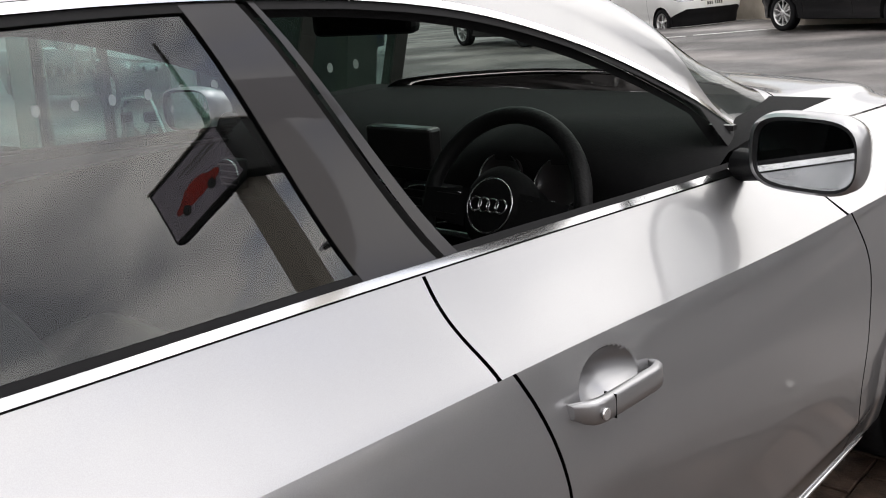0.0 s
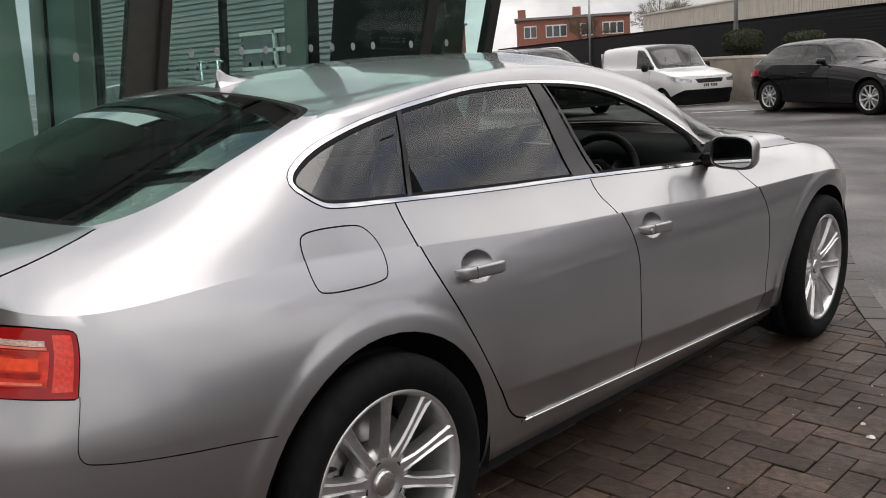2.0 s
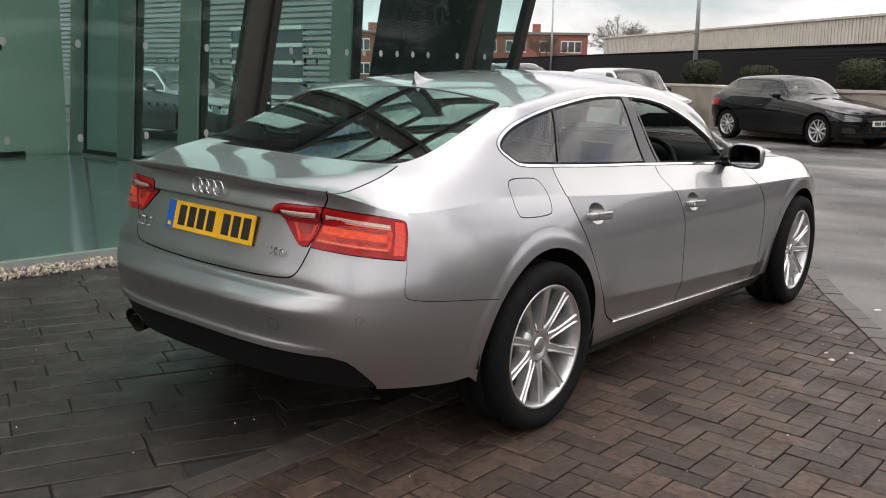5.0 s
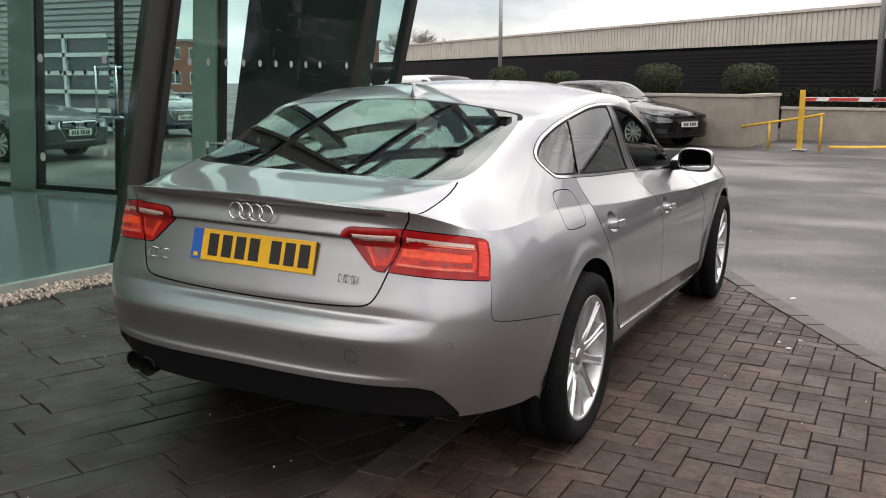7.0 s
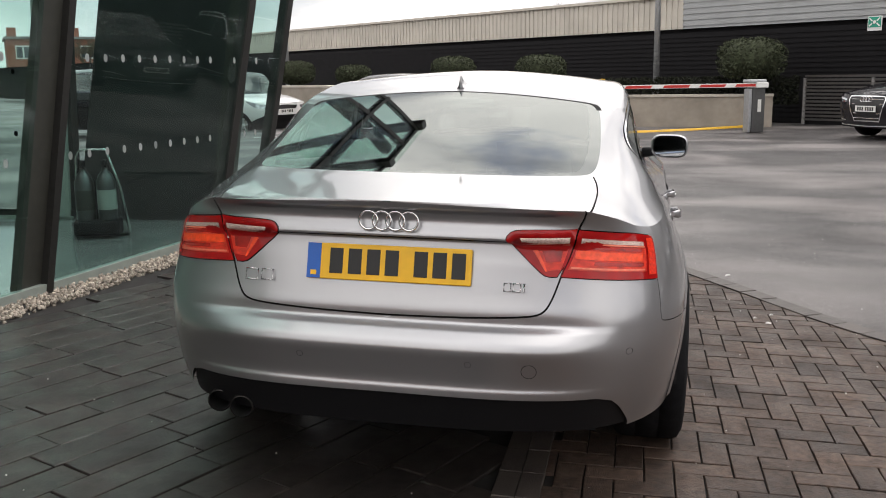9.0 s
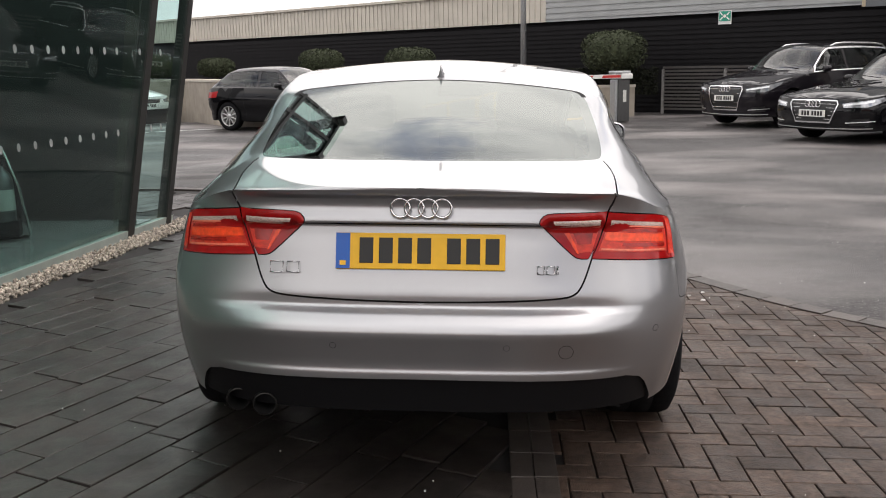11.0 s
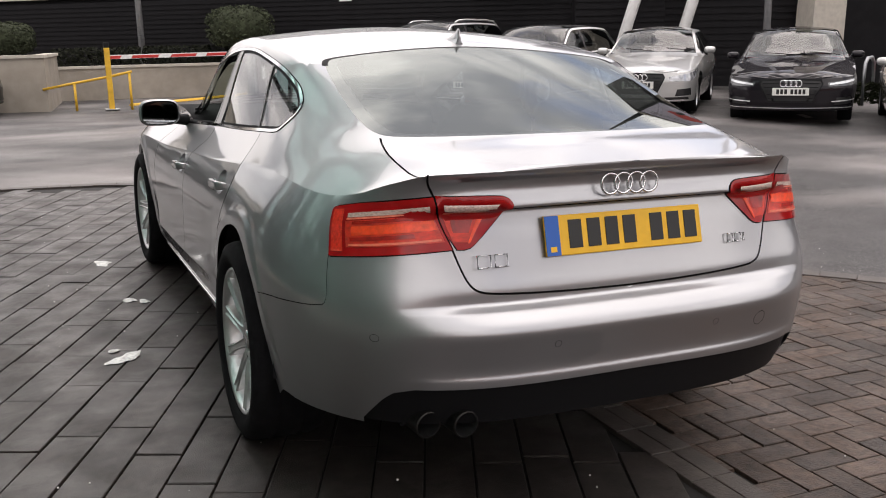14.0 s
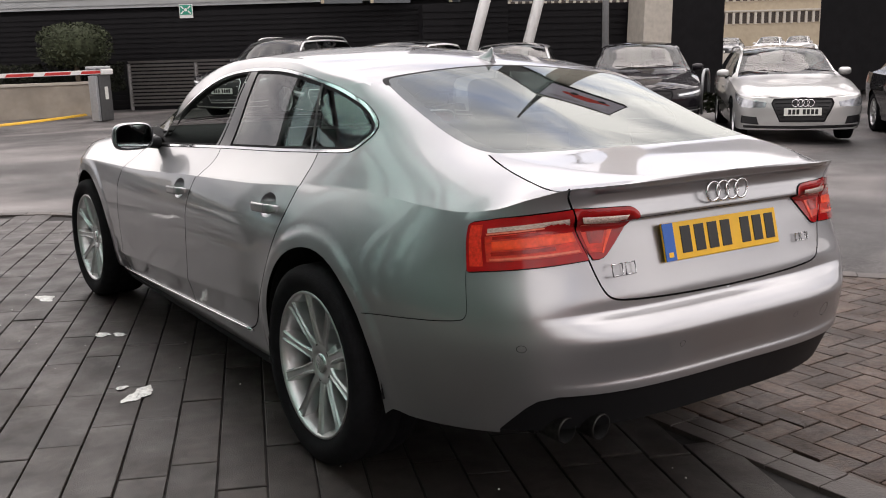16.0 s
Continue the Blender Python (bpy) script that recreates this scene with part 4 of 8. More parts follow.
OUTER = ((-0.790, 0.771), (lamp_low[0] + 0.004, 0.793), (lamp_top[0] + 0.004, 0.929), (-0.783, 0.893))
INNER = ((lamp_low[0] - 0.005, 0.796), on_tail([(0.462, 0.793)])[0], on_tail([(0.352, 0.924)])[0], (lamp_top[0] - 0.004, 0.927))
for hand in (1, -1):
    outer, inner = panels["lamp_outer", hand], panels["lamp_inner", hand]
    mir = hand < 0
    lamp_patch("side_reflector", 0.03, 0.155, 0.07, 0.93, OUTER, RED_SIDE, outer, "plain red side reflector", 0.006, mir)
    lamp_patch("clear_strip", 0.215, 0.965, 0.745, 0.835, OUTER, CLEAR_STRIP, outer, "ribbed clear reflector strip", 0.006, mir)
    lamp_patch("strip_edge", 0.205, 0.975, 0.70, 0.735, OUTER, STRIP_EDGE, outer, "", 0.0065, mir)
    lamp_patch("reflector_bowl", 0.19, 0.985, 0.15, 0.68, OUTER, RED_GLOW, outer, "bright red reflector", 0.005, mir)
    lamp_patch("light_bar", 0.26, 0.975, 0.38, 0.56, OUTER, RED_BRIGHT, outer, "bright red light bar", 0.0068, mir)
    lamp_patch("dark_band", 0.27, 0.86, 0.60, 0.66, OUTER, RED_DARK, outer, "", 0.0062, mir)
    lamp_patch("dark_band", 0.24, 0.80, 0.27, 0.345, OUTER, RED_DARK, outer, "", 0.0062, mir)
    lamp_patch("lower_bar", 0.22, 0.97, 0.175, 0.215, OUTER, STRIP_EDGE, outer, "", 0.0066, mir)
    lamp_patch("clear_strip", 0.10, 0.90, 0.765, 0.855, INNER, CLEAR_STRIP, inner, "ribbed clear reflector strip", 0.006, mir)
    lamp_patch("strip_edge", 0.08, 0.90, 0.715, 0.755, INNER, STRIP_EDGE, inner, "", 0.0065, mir)
    lamp_patch("reflector_bowl", 0.08, 0.86, 0.12, 0.69, INNER, RED_GLOW, inner, "bright red reflector", 0.005, mir)
    lamp_patch("dark_band", 0.20, 0.66, 0.30, 0.60, INNER, RED_DARK, inner, "", 0.006, mir)
    lamp_patch("light_bar", 0.74, 0.84, 0.10, 0.68, INNER, RED_BRIGHT, inner, "bright red light bar", 0.0065, mir)

# number plate, rings, badges
plate = part("number_plate", box(-0.252, -0.004, -0.054, 0.252, 0.004, 0.054, bevel=0.003), YELLOW, car, "yellow plate with plain dark bars")
plate.matrix_local = pose(-0.003, -0.910, 0.812, -14.5)
part("blue_band", box(-0.251, -0.006, -0.053, -0.209, -0.0035, 0.053), BLUE, plate, "blue band")
part("band_mark", box(-0.239, -0.0068, -0.043, -0.221, -0.0055, -0.029), YELLOW, plate)
for x0 in (-0.160, -0.102, -0.045, 0.012, 0.100, 0.157, 0.214):
    part("plain_bar", box(x0 - 0.0205, -0.006, -0.036, x0 + 0.0205, -0.0035, 0.040, bevel=0.001), INK, plate)
for i in range(4):
    bm = bmesh.new()
    c = -0.0615 + 0.041 * i
    add_sweep(bm, [(c + 0.0275 * math.cos(a), 0, 0.0275 * math.sin(a)) for a in np.linspace(0, 2 * math.pi, 40, endpoint=False)], 0.0042, 8, True)
    r = part("badge_ring", bm, CHROME, car, "chrome ring")
    r.matrix_local = pose(0, -0.917, 0.943, -4)
for x0, x1, h in ((-0.452, -0.414, 0.016), (-0.402, -0.366, 0.016), (0.345, 0.365, 0.012), (0.372, 0.394, 0.012), (0.402, 0.405, 0.012)):
    b = part("badge_bar", sweep([(x0, 0, -h), (x1, 0, -h), (x1, 0, h), (x0, 0, h)], 0.0026, 6, True), CHROME, car, "thin chrome badge frame")
    b.matrix_local = pose(0, -0.9165, 0.762, -15)

# twin exhaust pipes
EXHAUST = material("sooty_exhaust_steel", (0.045, 0.043, 0.041), 0.5, 1.0, vary=0.3, scale=60)
for x, y in ((-0.588, -0.892), (-0.496, -0.928)):
    e = part("exhaust_pipe", lathe([(0.0, 0.034), (0.0, 0.037), (0.004, 0.038), (0.010, 0.037), (0.25, 0.037)], "y", 32), EXHAUST, car, "dull steel exhaust pipe")
    e.matrix_local = pose(x + 0.014, y + 0.006, 0.328, 3, 0, 8)
    part("pipe_bore", lathe([(0.25, 0.002), (0.12, 0.034), (0.0, 0.034)], "y", 24), INK, e)

# roof aerial
fin = bmesh.new()
prof = [(0.0, 0.0), (0.135, 0.0), (0.125, 0.008), (0.085, 0.016), (0.045, 0.034), (0.020, 0.056), (0.010, 0.056), (0.004, 0.030)]
rows = []
for k, w in ((-1, 0.35), (-0.6, 0.9), (0, 1.0), (0.6, 0.9), (1, 0.35)):
    rows.append([fin.verts.new((k * 0.017 * (1 - z / 0.064), y * (0.94 if abs(k) == 1 else 1), z * w + (0 if z else 0))) for y, z in prof])
for A, B in zip(rows, rows[1:]):
    for i in range(len(prof)):
        fin.faces.new((A[i], A[(i + 1) % len(prof)], B[(i + 1) % len(prof)], B[i])).smooth = True
for A in (rows[0], rows[-1]):
    fin.faces.new(A)
bmesh.ops.recalc_face_normals(fin, faces=fin.faces[:])
fin_ob = part("roof_aerial", fin, PAINT, car, "silver shark-fin aerial")
fin_ob.matrix_local = pose(0, 0.195, float(middle_z(0.235)) - 0.010, 8)

# door handles
for hand in (1, -1):
    for i, (hy, hz) in enumerate(HANDLES):
        bm, rings = bmesh.new(), []
        square = lambda t: math.copysign(abs(t) ** 0.6, t)
        for u in np.linspace(-1, 1, 25):
            yy = hy + u * 0.094
            xs, zz = float(side(yy, hz)), hz - 0.003 - 0.05 * (yy - hy)
            hh, off, deep = 0.0165 * (1 - 0.45 * abs(u) ** 14), 0.027 * (1 - abs(u) ** 9), 0.0085
            rings.append([bm.verts.new((hand * (xs + off + deep * square(math.cos(a))), yy, zz + hh * square(math.sin(a)))) for a in np.linspace(0, 2 * math.pi, 14, endpoint=False)])
        for A, B in zip(rings, rings[1:]):
            for k in range(14):
                bm.faces.new((A[k], A[(k + 1) % 14], B[(k + 1) % 14], B[k])).smooth = True
        bm.faces.new(rings[0]), bm.faces.new(rings[-1])
        bmesh.ops.recalc_face_normals(bm, faces=bm.faces[:])
        h = part("door_handle", bm, PAINT, panels["front_door" if i else "rear_door", hand])
        y0 = hy - 0.045
        xs = float(side(y0, hz)) + 0.027
        part("handle_joint", box(hand * xs - 0.0085, y0 - 0.0005, hz - 0.0165, hand * xs + 0.0087, y0 + 0.0005, hz + 0.0150), GAP, h)
        if i and hand > 0:
            part("key_lock", tube((xs + 0.006, hy - 0.068, hz - 0.001), (xs + 0.0105, hy - 0.068, hz - 0.001), 0.0075), SATIN, h, "round key lock")

# bright strips along the sills
for hand in (1, -1):
    line = [(hand * (float(side(y, z)) + 0.004), y, z) for y in np.linspace(0.57, 2.38, 40) for z in [float(np.interp(y, [0.56, 1.2, 2.4], [0.314, 0.285, 0.234]))]]
    part("sill_trim", sweep(line, 0.0048, 8), CHROME, car, "thin bright strip along the sill")

# door mirrors
MIRROR = material("mirror_glass", (0.85, 0.87, 0.88), 0.02, 1.0)
for hand in (1, -1):
    cx, cy, cz = 0.885, 1.845, 0.968
    outline = [(math.copysign(abs(math.cos(a)) ** 0.55, math.cos(a)), math.copysign(abs(math.sin(a)) ** 0.62, math.sin(a))) for a in np.linspace(0, 2 * math.pi, 40, endpoint=False)]
    bm, rings = bmesh.new(), []
    for dy, k, lift in ((0.0, 0.93, 0), (0.004, 1.0, 0), (0.03, 1.03, 0), (0.065, 0.95, -0.002), (0.09, 0.75, -0.006), (0.103, 0.45, -0.010), (0.108, 0.1, -0.012)):
        rings.append([bm.verts.new((hand * (cx + 0.098 * k * u), cy + dy + 0.018 * (-u), cz + lift + 0.064 * k * w)) for u, w in outline])
    for A, B in zip(rings, rings[1:]):
        for i in range(40):
            bm.faces.new((A[i], A[(i + 1) % 40], B[(i + 1) % 40], B[i])).smooth = True
    bm.faces.new(rings[-1])
    bmesh.ops.recalc_face_normals(bm, faces=bm.faces[:])
    shell = part("door_mirror", bm, PAINT, car, "silver door mirror housing")
    bm = bmesh.new()
    bm.faces.new([bm.verts.new((hand * (cx + 0.088 * u), cy + 0.007 - 0.018 * u + 0.003 * w, cz + 0.055 * w)) for u, w in outline])
    bmesh.ops.solidify(bm, geom=bm.faces[:], thickness=0.003)
    part("mirror_glass", bm, MIRROR, shell, "mirror glass")
    bm, A = bmesh.new(), None
    ra = [bm.verts.new((hand * (cx + 0.0915 * u), cy + 0.001 - 0.018 * u, cz + 0.0595 * w)) for u, w in outline]
    rb = [bm.verts.new((hand * (cx + 0.083 * u), cy + 0.010 - 0.018 * u, cz + 0.052 * w)) for u, w in outline]
    for i in range(40):
        bm.faces.new((ra[i], ra[(i + 1) % 40], rb[(i + 1) % 40], rb[i]))
    part("mirror_rim", bm, BLACK_PLASTIC, shell)
    part("mirror_arm", sweep([(hand * 0.745, 1.93, 0.925), (hand * 0.80, 1.905, 0.932), (hand * 0.85, 1.89, 0.945)], [0.030, 0.026, 0.024], 12), BLACK_PLASTIC, shell)

# wheels
def make_wheel():
    w = part("wheel", lathe([(0.108, 0.2475), (0.113, 0.243), (0.106, 0.236), (0.085, 0.228), (0.03, 0.222), (-0.05, 0.215), (-0.11, 0.24)], "x", 64), ALLOY, None, "ten-spoke silver alloy wheel")
    part("tyre", lathe([(-0.105, 0.24), (-0.125, 0.27), (-0.128, 0.30), (-0.112, 0.326), (-0.09, 0.3335), (-0.045, 0.335), (-0.043, 0.330), (-0.037, 0.330), (-0.035, 0.335), (0.035, 0.335), (0.037, 0.330),
                        (0.043, 0.330), (0.045, 0.335), (0.09, 0.3335), (0.112, 0.326), (0.126, 0.300), (0.124, 0.272), (0.112, 0.252), (0.106, 0.245)], "x", 72), TYRE, w, "black low-profile tyre")
    part("hub", lathe([(0.020, 0.098), (0.055, 0.100), (0.068, 0.088), (0.076, 0.070), (0.078, 0.046), (0.070, 0.040), (0.070, 0.001)], "x", 48), ALLOY, w)
    part("centre_cap", lathe([(0.066, 0.036), (0.078, 0.034), (0.081, 0.028), (0.082, 0.001)], "x", 32), SATIN, w, "grey centre cap")
    for i in range(5):
        a = 2 * math.pi * (i + 0.5) / 5
        c = Vector((0.0, 0.056 * math.cos(a), 0.056 * math.sin(a)))
        part("wheel_bolt", tube(c + Vector((0.05, 0, 0)), c + Vector((0.0768, 0, 0)), 0.0105, seg=12), INK, w)
    for i in range(10):
        bm, rows = bmesh.new(), []
        turn = Matrix.Rotation(2 * math.pi * i / 10, 4, "X")
        for r, hw, u, dip in ((0.050, 0.0215, 0.072, 0.001), (0.078, 0.0185, 0.081, 0.003), (0.11, 0.0150, 0.088, 0.005), (0.15, 0.0148, 0.094, 0.006), (0.19, 0.0165, 0.099, 0.006), (0.222, 0.0192, 0.1035, 0.006), (0.240, 0.0215, 0.107, 0.002)):
            q = [(u - 0.045, -hw * 1.15), (u - 0.006, -hw), (u, -hw * 0.72), (u - dip, -hw * 0.42), (u - dip, hw * 0.42), (u, hw * 0.72), (u - 0.006, hw), (u - 0.045, hw * 1.15)]
            rows.append([bm.verts.new(turn @ Vector((x, y, r))) for x, y in q])
        for A, B in zip(rows, rows[1:]):
            for k in range(8):
                bm.faces.new((A[k], A[(k + 1) % 8], B[(k + 1) % 8], B[k]))
        bm.faces.new(rows[0]), bm.faces.new(rows[-1])
        bmesh.ops.recalc_face_normals(bm, faces=bm.faces[:])
        part("spoke", bm, ALLOY, w)
    part("brake_disc", lathe([(0.005, 0.06), (0.005, 0.168), (-0.02, 0.168), (-0.02, 0.06)], "x", 48), DISC, w, "steel brake disc")
    part("brake_caliper", box(-0.04, -0.19, -0.07, 0.03, -0.10, 0.07, bevel=0.015), DISC, w)
    return w


wheel = make_wheel()
wheel.parent = car
wheel.matrix_local = pose(0.788, 0, 0.335)
for x, y, turned, spin in ((-0.788, 0, 180, 7), (0.792, FRONT_AXLE, 2, 11), (-0.792, FRONT_AXLE, 182, 20)):
    w = copy_thing(wheel, pose(x, y, 0.335, 0, 0, turned) @ pose(0, 0, 0, spin))

# wheel wells, floor and bulkheads
for y in (0.0, FRONT_AXLE):
    for hand in (1, -1):
        bm = lathe([(hand * 0.52, 0.02), (hand * 0.52, 0.402), (hand * 0.872, 0.404)], "x", 48, pose(0, y, 0.335))
        bmesh.ops.delete(bm, geom=[q for q in bm.verts if q.co.z < (0.33 if q.co.y < y else 0.22)], context="VERTS")
        part("arch_liner", bm, RUBBER, car)
floor_bm = bmesh.new()
for y0, y1, x1, z0, z1 in ((-0.80, -0.42, 0.62, 0.30, 0.62), (-0.42, 0.42, 0.52, 0.22, 0.40), (0.42, 2.38, 0.80, 0.17, 0.26), (2.38, 3.25, 0.52, 0.20, 0.70), (3.25, 3.55, 0.45, 0.22, 0.6)):
    add_box(floor_bm, -x1, y0, z0, x1, y1, z1)
part("floor_pan", floor_bm, RUBBER, car)
cabin = bmesh.new()
add_box(cabin, -0.74, 2.2, 0.26, 0.74, 2.3, 0.88)
add_box(cabin, -0.62, -0.45, 0.55, 0.62, 0.30, 0.88)
for hand in (1, -1):
    add_box(cabin, hand * 0.70, 0.35, 0.26, hand * 0.725, 2.25, 0.90, bevel=0.01)
part("cabin_trim", cabin, LINING, car)

# seats
def make_seat(name, x, y, width):
    bm = bmesh.new()
    add_box(bm, -width / 2, -0.25, -0.10, width / 2, 0.27, 0.06, bevel=0.05)
    seat = part(name, bm, LEATHER, car, "black leather car seat")
    seat.matrix_local = pose(x, y, 0.50, 6)
    bm, rows = bmesh.new(), []
    for z, w, d in ((0.0, 0.46, 0.10), (0.15, 0.50, 0.12), (0.35, 0.50, 0.12), (0.50, 0.44, 0.10), (0.58, 0.30, 0.07)):
        k = width / 0.5
        rows.append([bm.verts.new((k * w / 2 * math.copysign(abs(math.cos(a)) ** 0.6, math.cos(a)), d / 2 * math.copysign(abs(math.sin(a)) ** 0.6, math.sin(a)) - z * 0.30, z)) for a in np.linspace(0, 2 * math.pi, 24, endpoint=False)])
    for A, B in zip(rows, rows[1:]):
        for i in range(24):
            bm.faces.new((A[i], A[(i + 1) % 24], B[(i + 1) % 24], B[i])).smooth = True
    bm.faces.new(rows[-1])
    back_ob = part("backrest", bm, LEATHER, seat)
    back_ob.matrix_local = pose(0, -0.22, 0.02)
    bm = bmesh.new()
    add_box(bm, -0.13, -0.05, -0.085, 0.13, 0.05, 0.085, bevel=0.035)
    for f in bm.faces:
        f.smooth = True
    rest = part("headrest", bm, LEATHER, seat)
    rest.matrix_local = pose(0, -0.405, 0.695, -14)
    return seat


make_seat("front_seat", 0.36, 1.12, 0.50)
make_seat("front_seat", -0.36, 1.12, 0.50)
for x in (0.34, -0.34):
    rear = make_seat("rear_seat", x, 0.36, 0.56)
    rear.matrix_local = pose(x, 0.42, 0.36, 4)

# dashboard, steering wheel, inner mirror
bm, rows = bmesh.new(), []
for x in np.linspace(-0.72, 0.72, 25):
    hump = 0.040 * math.exp(-((x - 0.37) / 0.18) ** 4)
    prof = [(1.98, 0.42), (1.90, 0.60), (1.83, 0.72), (1.815, 0.80), (1.835, 0.865 + hump * 0.4), (1.80 + 0.05 * (1 - hump / 0.04), 0.905 + hump), (1.93, 0.945 + hump), (2.15, 0.968), (2.42, 0.972)]
    rows.append([bm.verts.new((x, y, z)) for y, z in prof])
for A, B in zip(rows, rows[1:]):
    for i in range(8):
        bm.faces.new((A[i], B[i], B[i + 1], A[i + 1])).smooth = True
dash = part("dashboard", bm, LINING, car, "black moulded dashboard")
for x, w in ((0.635, 0.085), (0.10, 0.15), (-0.07, 0.15), (-0.635, 0.085)):
    v = part("air_vent", box(x - w / 2, 1.792, 0.775, x + w / 2, 1.83, 0.855, bevel=0.008), BLACK_PLASTIC, dash)
    for k in range(4):
        part("vent_slat", box(x - w / 2 + 0.006, 1.786, 0.786 + k * 0.018, x + w / 2 - 0.006, 1.794, 0.789 + k * 0.018), GLOSS_BLACK, v)
    part("vent_frame", sweep(rounded([(x - w / 2, 1.790, 0.775), (x + w / 2, 1.790, 0.775), (x + w / 2, 1.790, 0.855), (x - w / 2, 1.790, 0.855)], 2), 0.0028, 6, True), SATIN, v, "satin vent frame")
part("centre_display", box(-0.09, 1.800, 0.885, 0.11, 1.84, 0.975, bevel=0.008), GLOSS_BLACK, dash)
part("trim_strip", box(-0.70, 1.806, 0.742, 0.70, 1.816, 0.758, bevel=0.003), SATIN, dash, "satin dashboard strip")
for x in (0.30, 0.44):
    d = part("dial", lathe([(0.0, 0.055), (-0.006, 0.055), (-0.006, 0.050), (0.0, 0.046), (0.0, 0.001)], "y", 28), GLOSS_BLACK, dash)
    d.matrix_local = pose(x, 1.800, 0.885, -20)
    e = part("dial_ring", sweep([(0.052 * math.cos(a), -0.007, 0.052 * math.sin(a)) for a in np.linspace(0, 6.283, 32, endpoint=False)], 0.0022, 6, True), SATIN, d)
for hand in (1, -1):
    part("speaker_slot", box(hand * 0.66 - 0.025, 2.02, 0.966, hand * 0.66 + 0.025, 2.035, 0.976), GLOSS_BLACK, dash)
column = part("steering_wheel", sweep([(0.182 * math.cos(a), 0, 0.182 * math.sin(a)) for a in np.linspace(0, 6.283, 48, endpoint=False)], 0.017, 12, True), LEATHER, car, "black leather three-spoke steering wheel")
column.matrix_local = pose(0.375, 1.70, 0.855, -24)
part("airbag_cover", lathe([(0.02, 0.078), (-0.012, 0.080), (-0.028, 0.062), (-0.034, 0.03), (-0.035, 0.001)], "y", 36), LINING, column)
part("cover_ring", sweep([(0.052 * math.cos(a), -0.0345, 0.052 * math.sin(a)) for a in np.linspace(0, 6.283, 36, endpoint=False)], 0.002, 6, True), SATIN, column)
for i in range(4):
    part("wheel_ring", sweep([(-0.030 + 0.02 * i + 0.013 * math.cos(a), -0.038, 0.013 * math.sin(a)) for a in np.linspace(0, 6.283, 24, endpoint=False)], 0.0022, 6, True), CHROME, column)
for sx in (1, -1):
    part("wheel_spoke", prism([(sx * 0.06, 0.03), (sx * 0.17, 0.02), (sx * 0.17, -0.03), (sx * 0.06, -0.045)], 0.018, pose(0, -0.01, 0, 90)), LINING, column)
    part("switch_pad", box(sx * 0.085, -0.026, -0.024, sx * 0.135, -0.02, 0.014, bevel=0.004), BLACK_PLASTIC, column)
    part("spoke_trim", sweep([(sx * 0.078, -0.026, 0.018), (sx * 0.13, -0.022, 0.022), (sx * 0.160, -0.014, 0.016)], 0.0030, 6), SATIN, column, "satin spoke trim")
    part("column_stalk", sweep([(sx * 0.05, 0.05, 0.0), (sx * 0.15, 0.045, 0.02), (sx * 0.185, 0.04, 0.024)], [0.007, 0.008, 0.010], 8), BLACK_PLASTIC, column)
part("wheel_spoke", box(-0.022, -0.016, -0.17, 0.022, 0.0, -0.06), LINING, column)
part("column_shroud", tube((0, 0.0, 0), (0, 0.22, 0), 0.055, 0.07), LINING, column)
mirror_in = part("inner_mirror", box(-0.125, -0.02, -0.036, 0.125, 0.02, 0.036, bevel=0.014), BLACK_PLASTIC, car, "black inner mirror")
mirror_in.matrix_local = pose(0.03, 1.72, 1.215, 0, 0, 12)
part("mirror_stalk", tube((0, 0.01, 0.02), (0, 0.09, 0.085), 0.012), BLACK_PLASTIC, mirror_in)

# ---------- ground ----------
def fall(x, y):
    """Height of the finished ground: it drops a little across the car and levels out further off."""
    r = math.hypot(x, y - 1.5)
    w = min(1.0, max(0.0, (11.0 - r) / 5.0))
    far = max(0.0, min(1.3, (x - 0.8 * y) / 5.2)) * max(0.0, min(1.0, (x - 4.0) / 4.0))
    rise = max(0.0, min(1.0, (y - 14.0) / 2.0)) * max(0.0, min(1.0, (x - 4.0) / 1.5)) * max(0.0, min(1.0, (20.0 - y) / 1.5))
    dip = max(0.0, min(1.0, (-6.4 - x) / 2.4)) * max(0.0, min(1.0, (y - 18.0) / 2.0))
    return -SLOPE * max(-3.2, min(3.2, x)) * w * w * (3 - 2 * w) - 0.16 * far + 0.03 * rise - 0.27 * dip


ASPHALT = material("wet_asphalt", (0.044, 0.041, 0.040), 0.52, spec=0.35, vary=0.55, scale=38, bump=0.6, bump_scale=110, stain=0.45, stain_scale=0.28, rough_vary=0.22, spread=1)
nodes, links = ASPHALT.node_tree.nodes, ASPHALT.node_tree.links
# drying streaks: paler, rougher tracks across the yard
pos = nodes.new("ShaderNodeNewGeometry")
turn_map = nodes.new("ShaderNodeMapping")
turn_map.inputs["Scale"].default_value, turn_map.inputs["Rotation"].default_value = (0.30, 0.52, 1), (0, 0, radians(20))
links.new(pos.outputs["Position"], turn_map.inputs[0])
streak = nodes.new("ShaderNodeTexNoise")
streak.inputs["Scale"].default_value, streak.inputs["Detail"].default_value, streak.inputs["Distortion"].default_value = 1.1, 10, 0.35
links.new(turn_map.outputs[0], streak.inputs["Vector"])
ramp = nodes.new("ShaderNodeMapRange")
ramp.inputs[1].default_value, ramp.inputs[2].default_value = 0.46, 0.66
links.new(streak.outputs[0], ramp.inputs[0])
pale = nodes.new("ShaderNodeMix")
pale.data_type = "RGBA"
pale.inputs[7].default_value = (0.19, 0.174, 0.168, 1)
bsdf = nodes["Principled BSDF"]
links.new(ramp.outputs[0], pale.inputs[0])
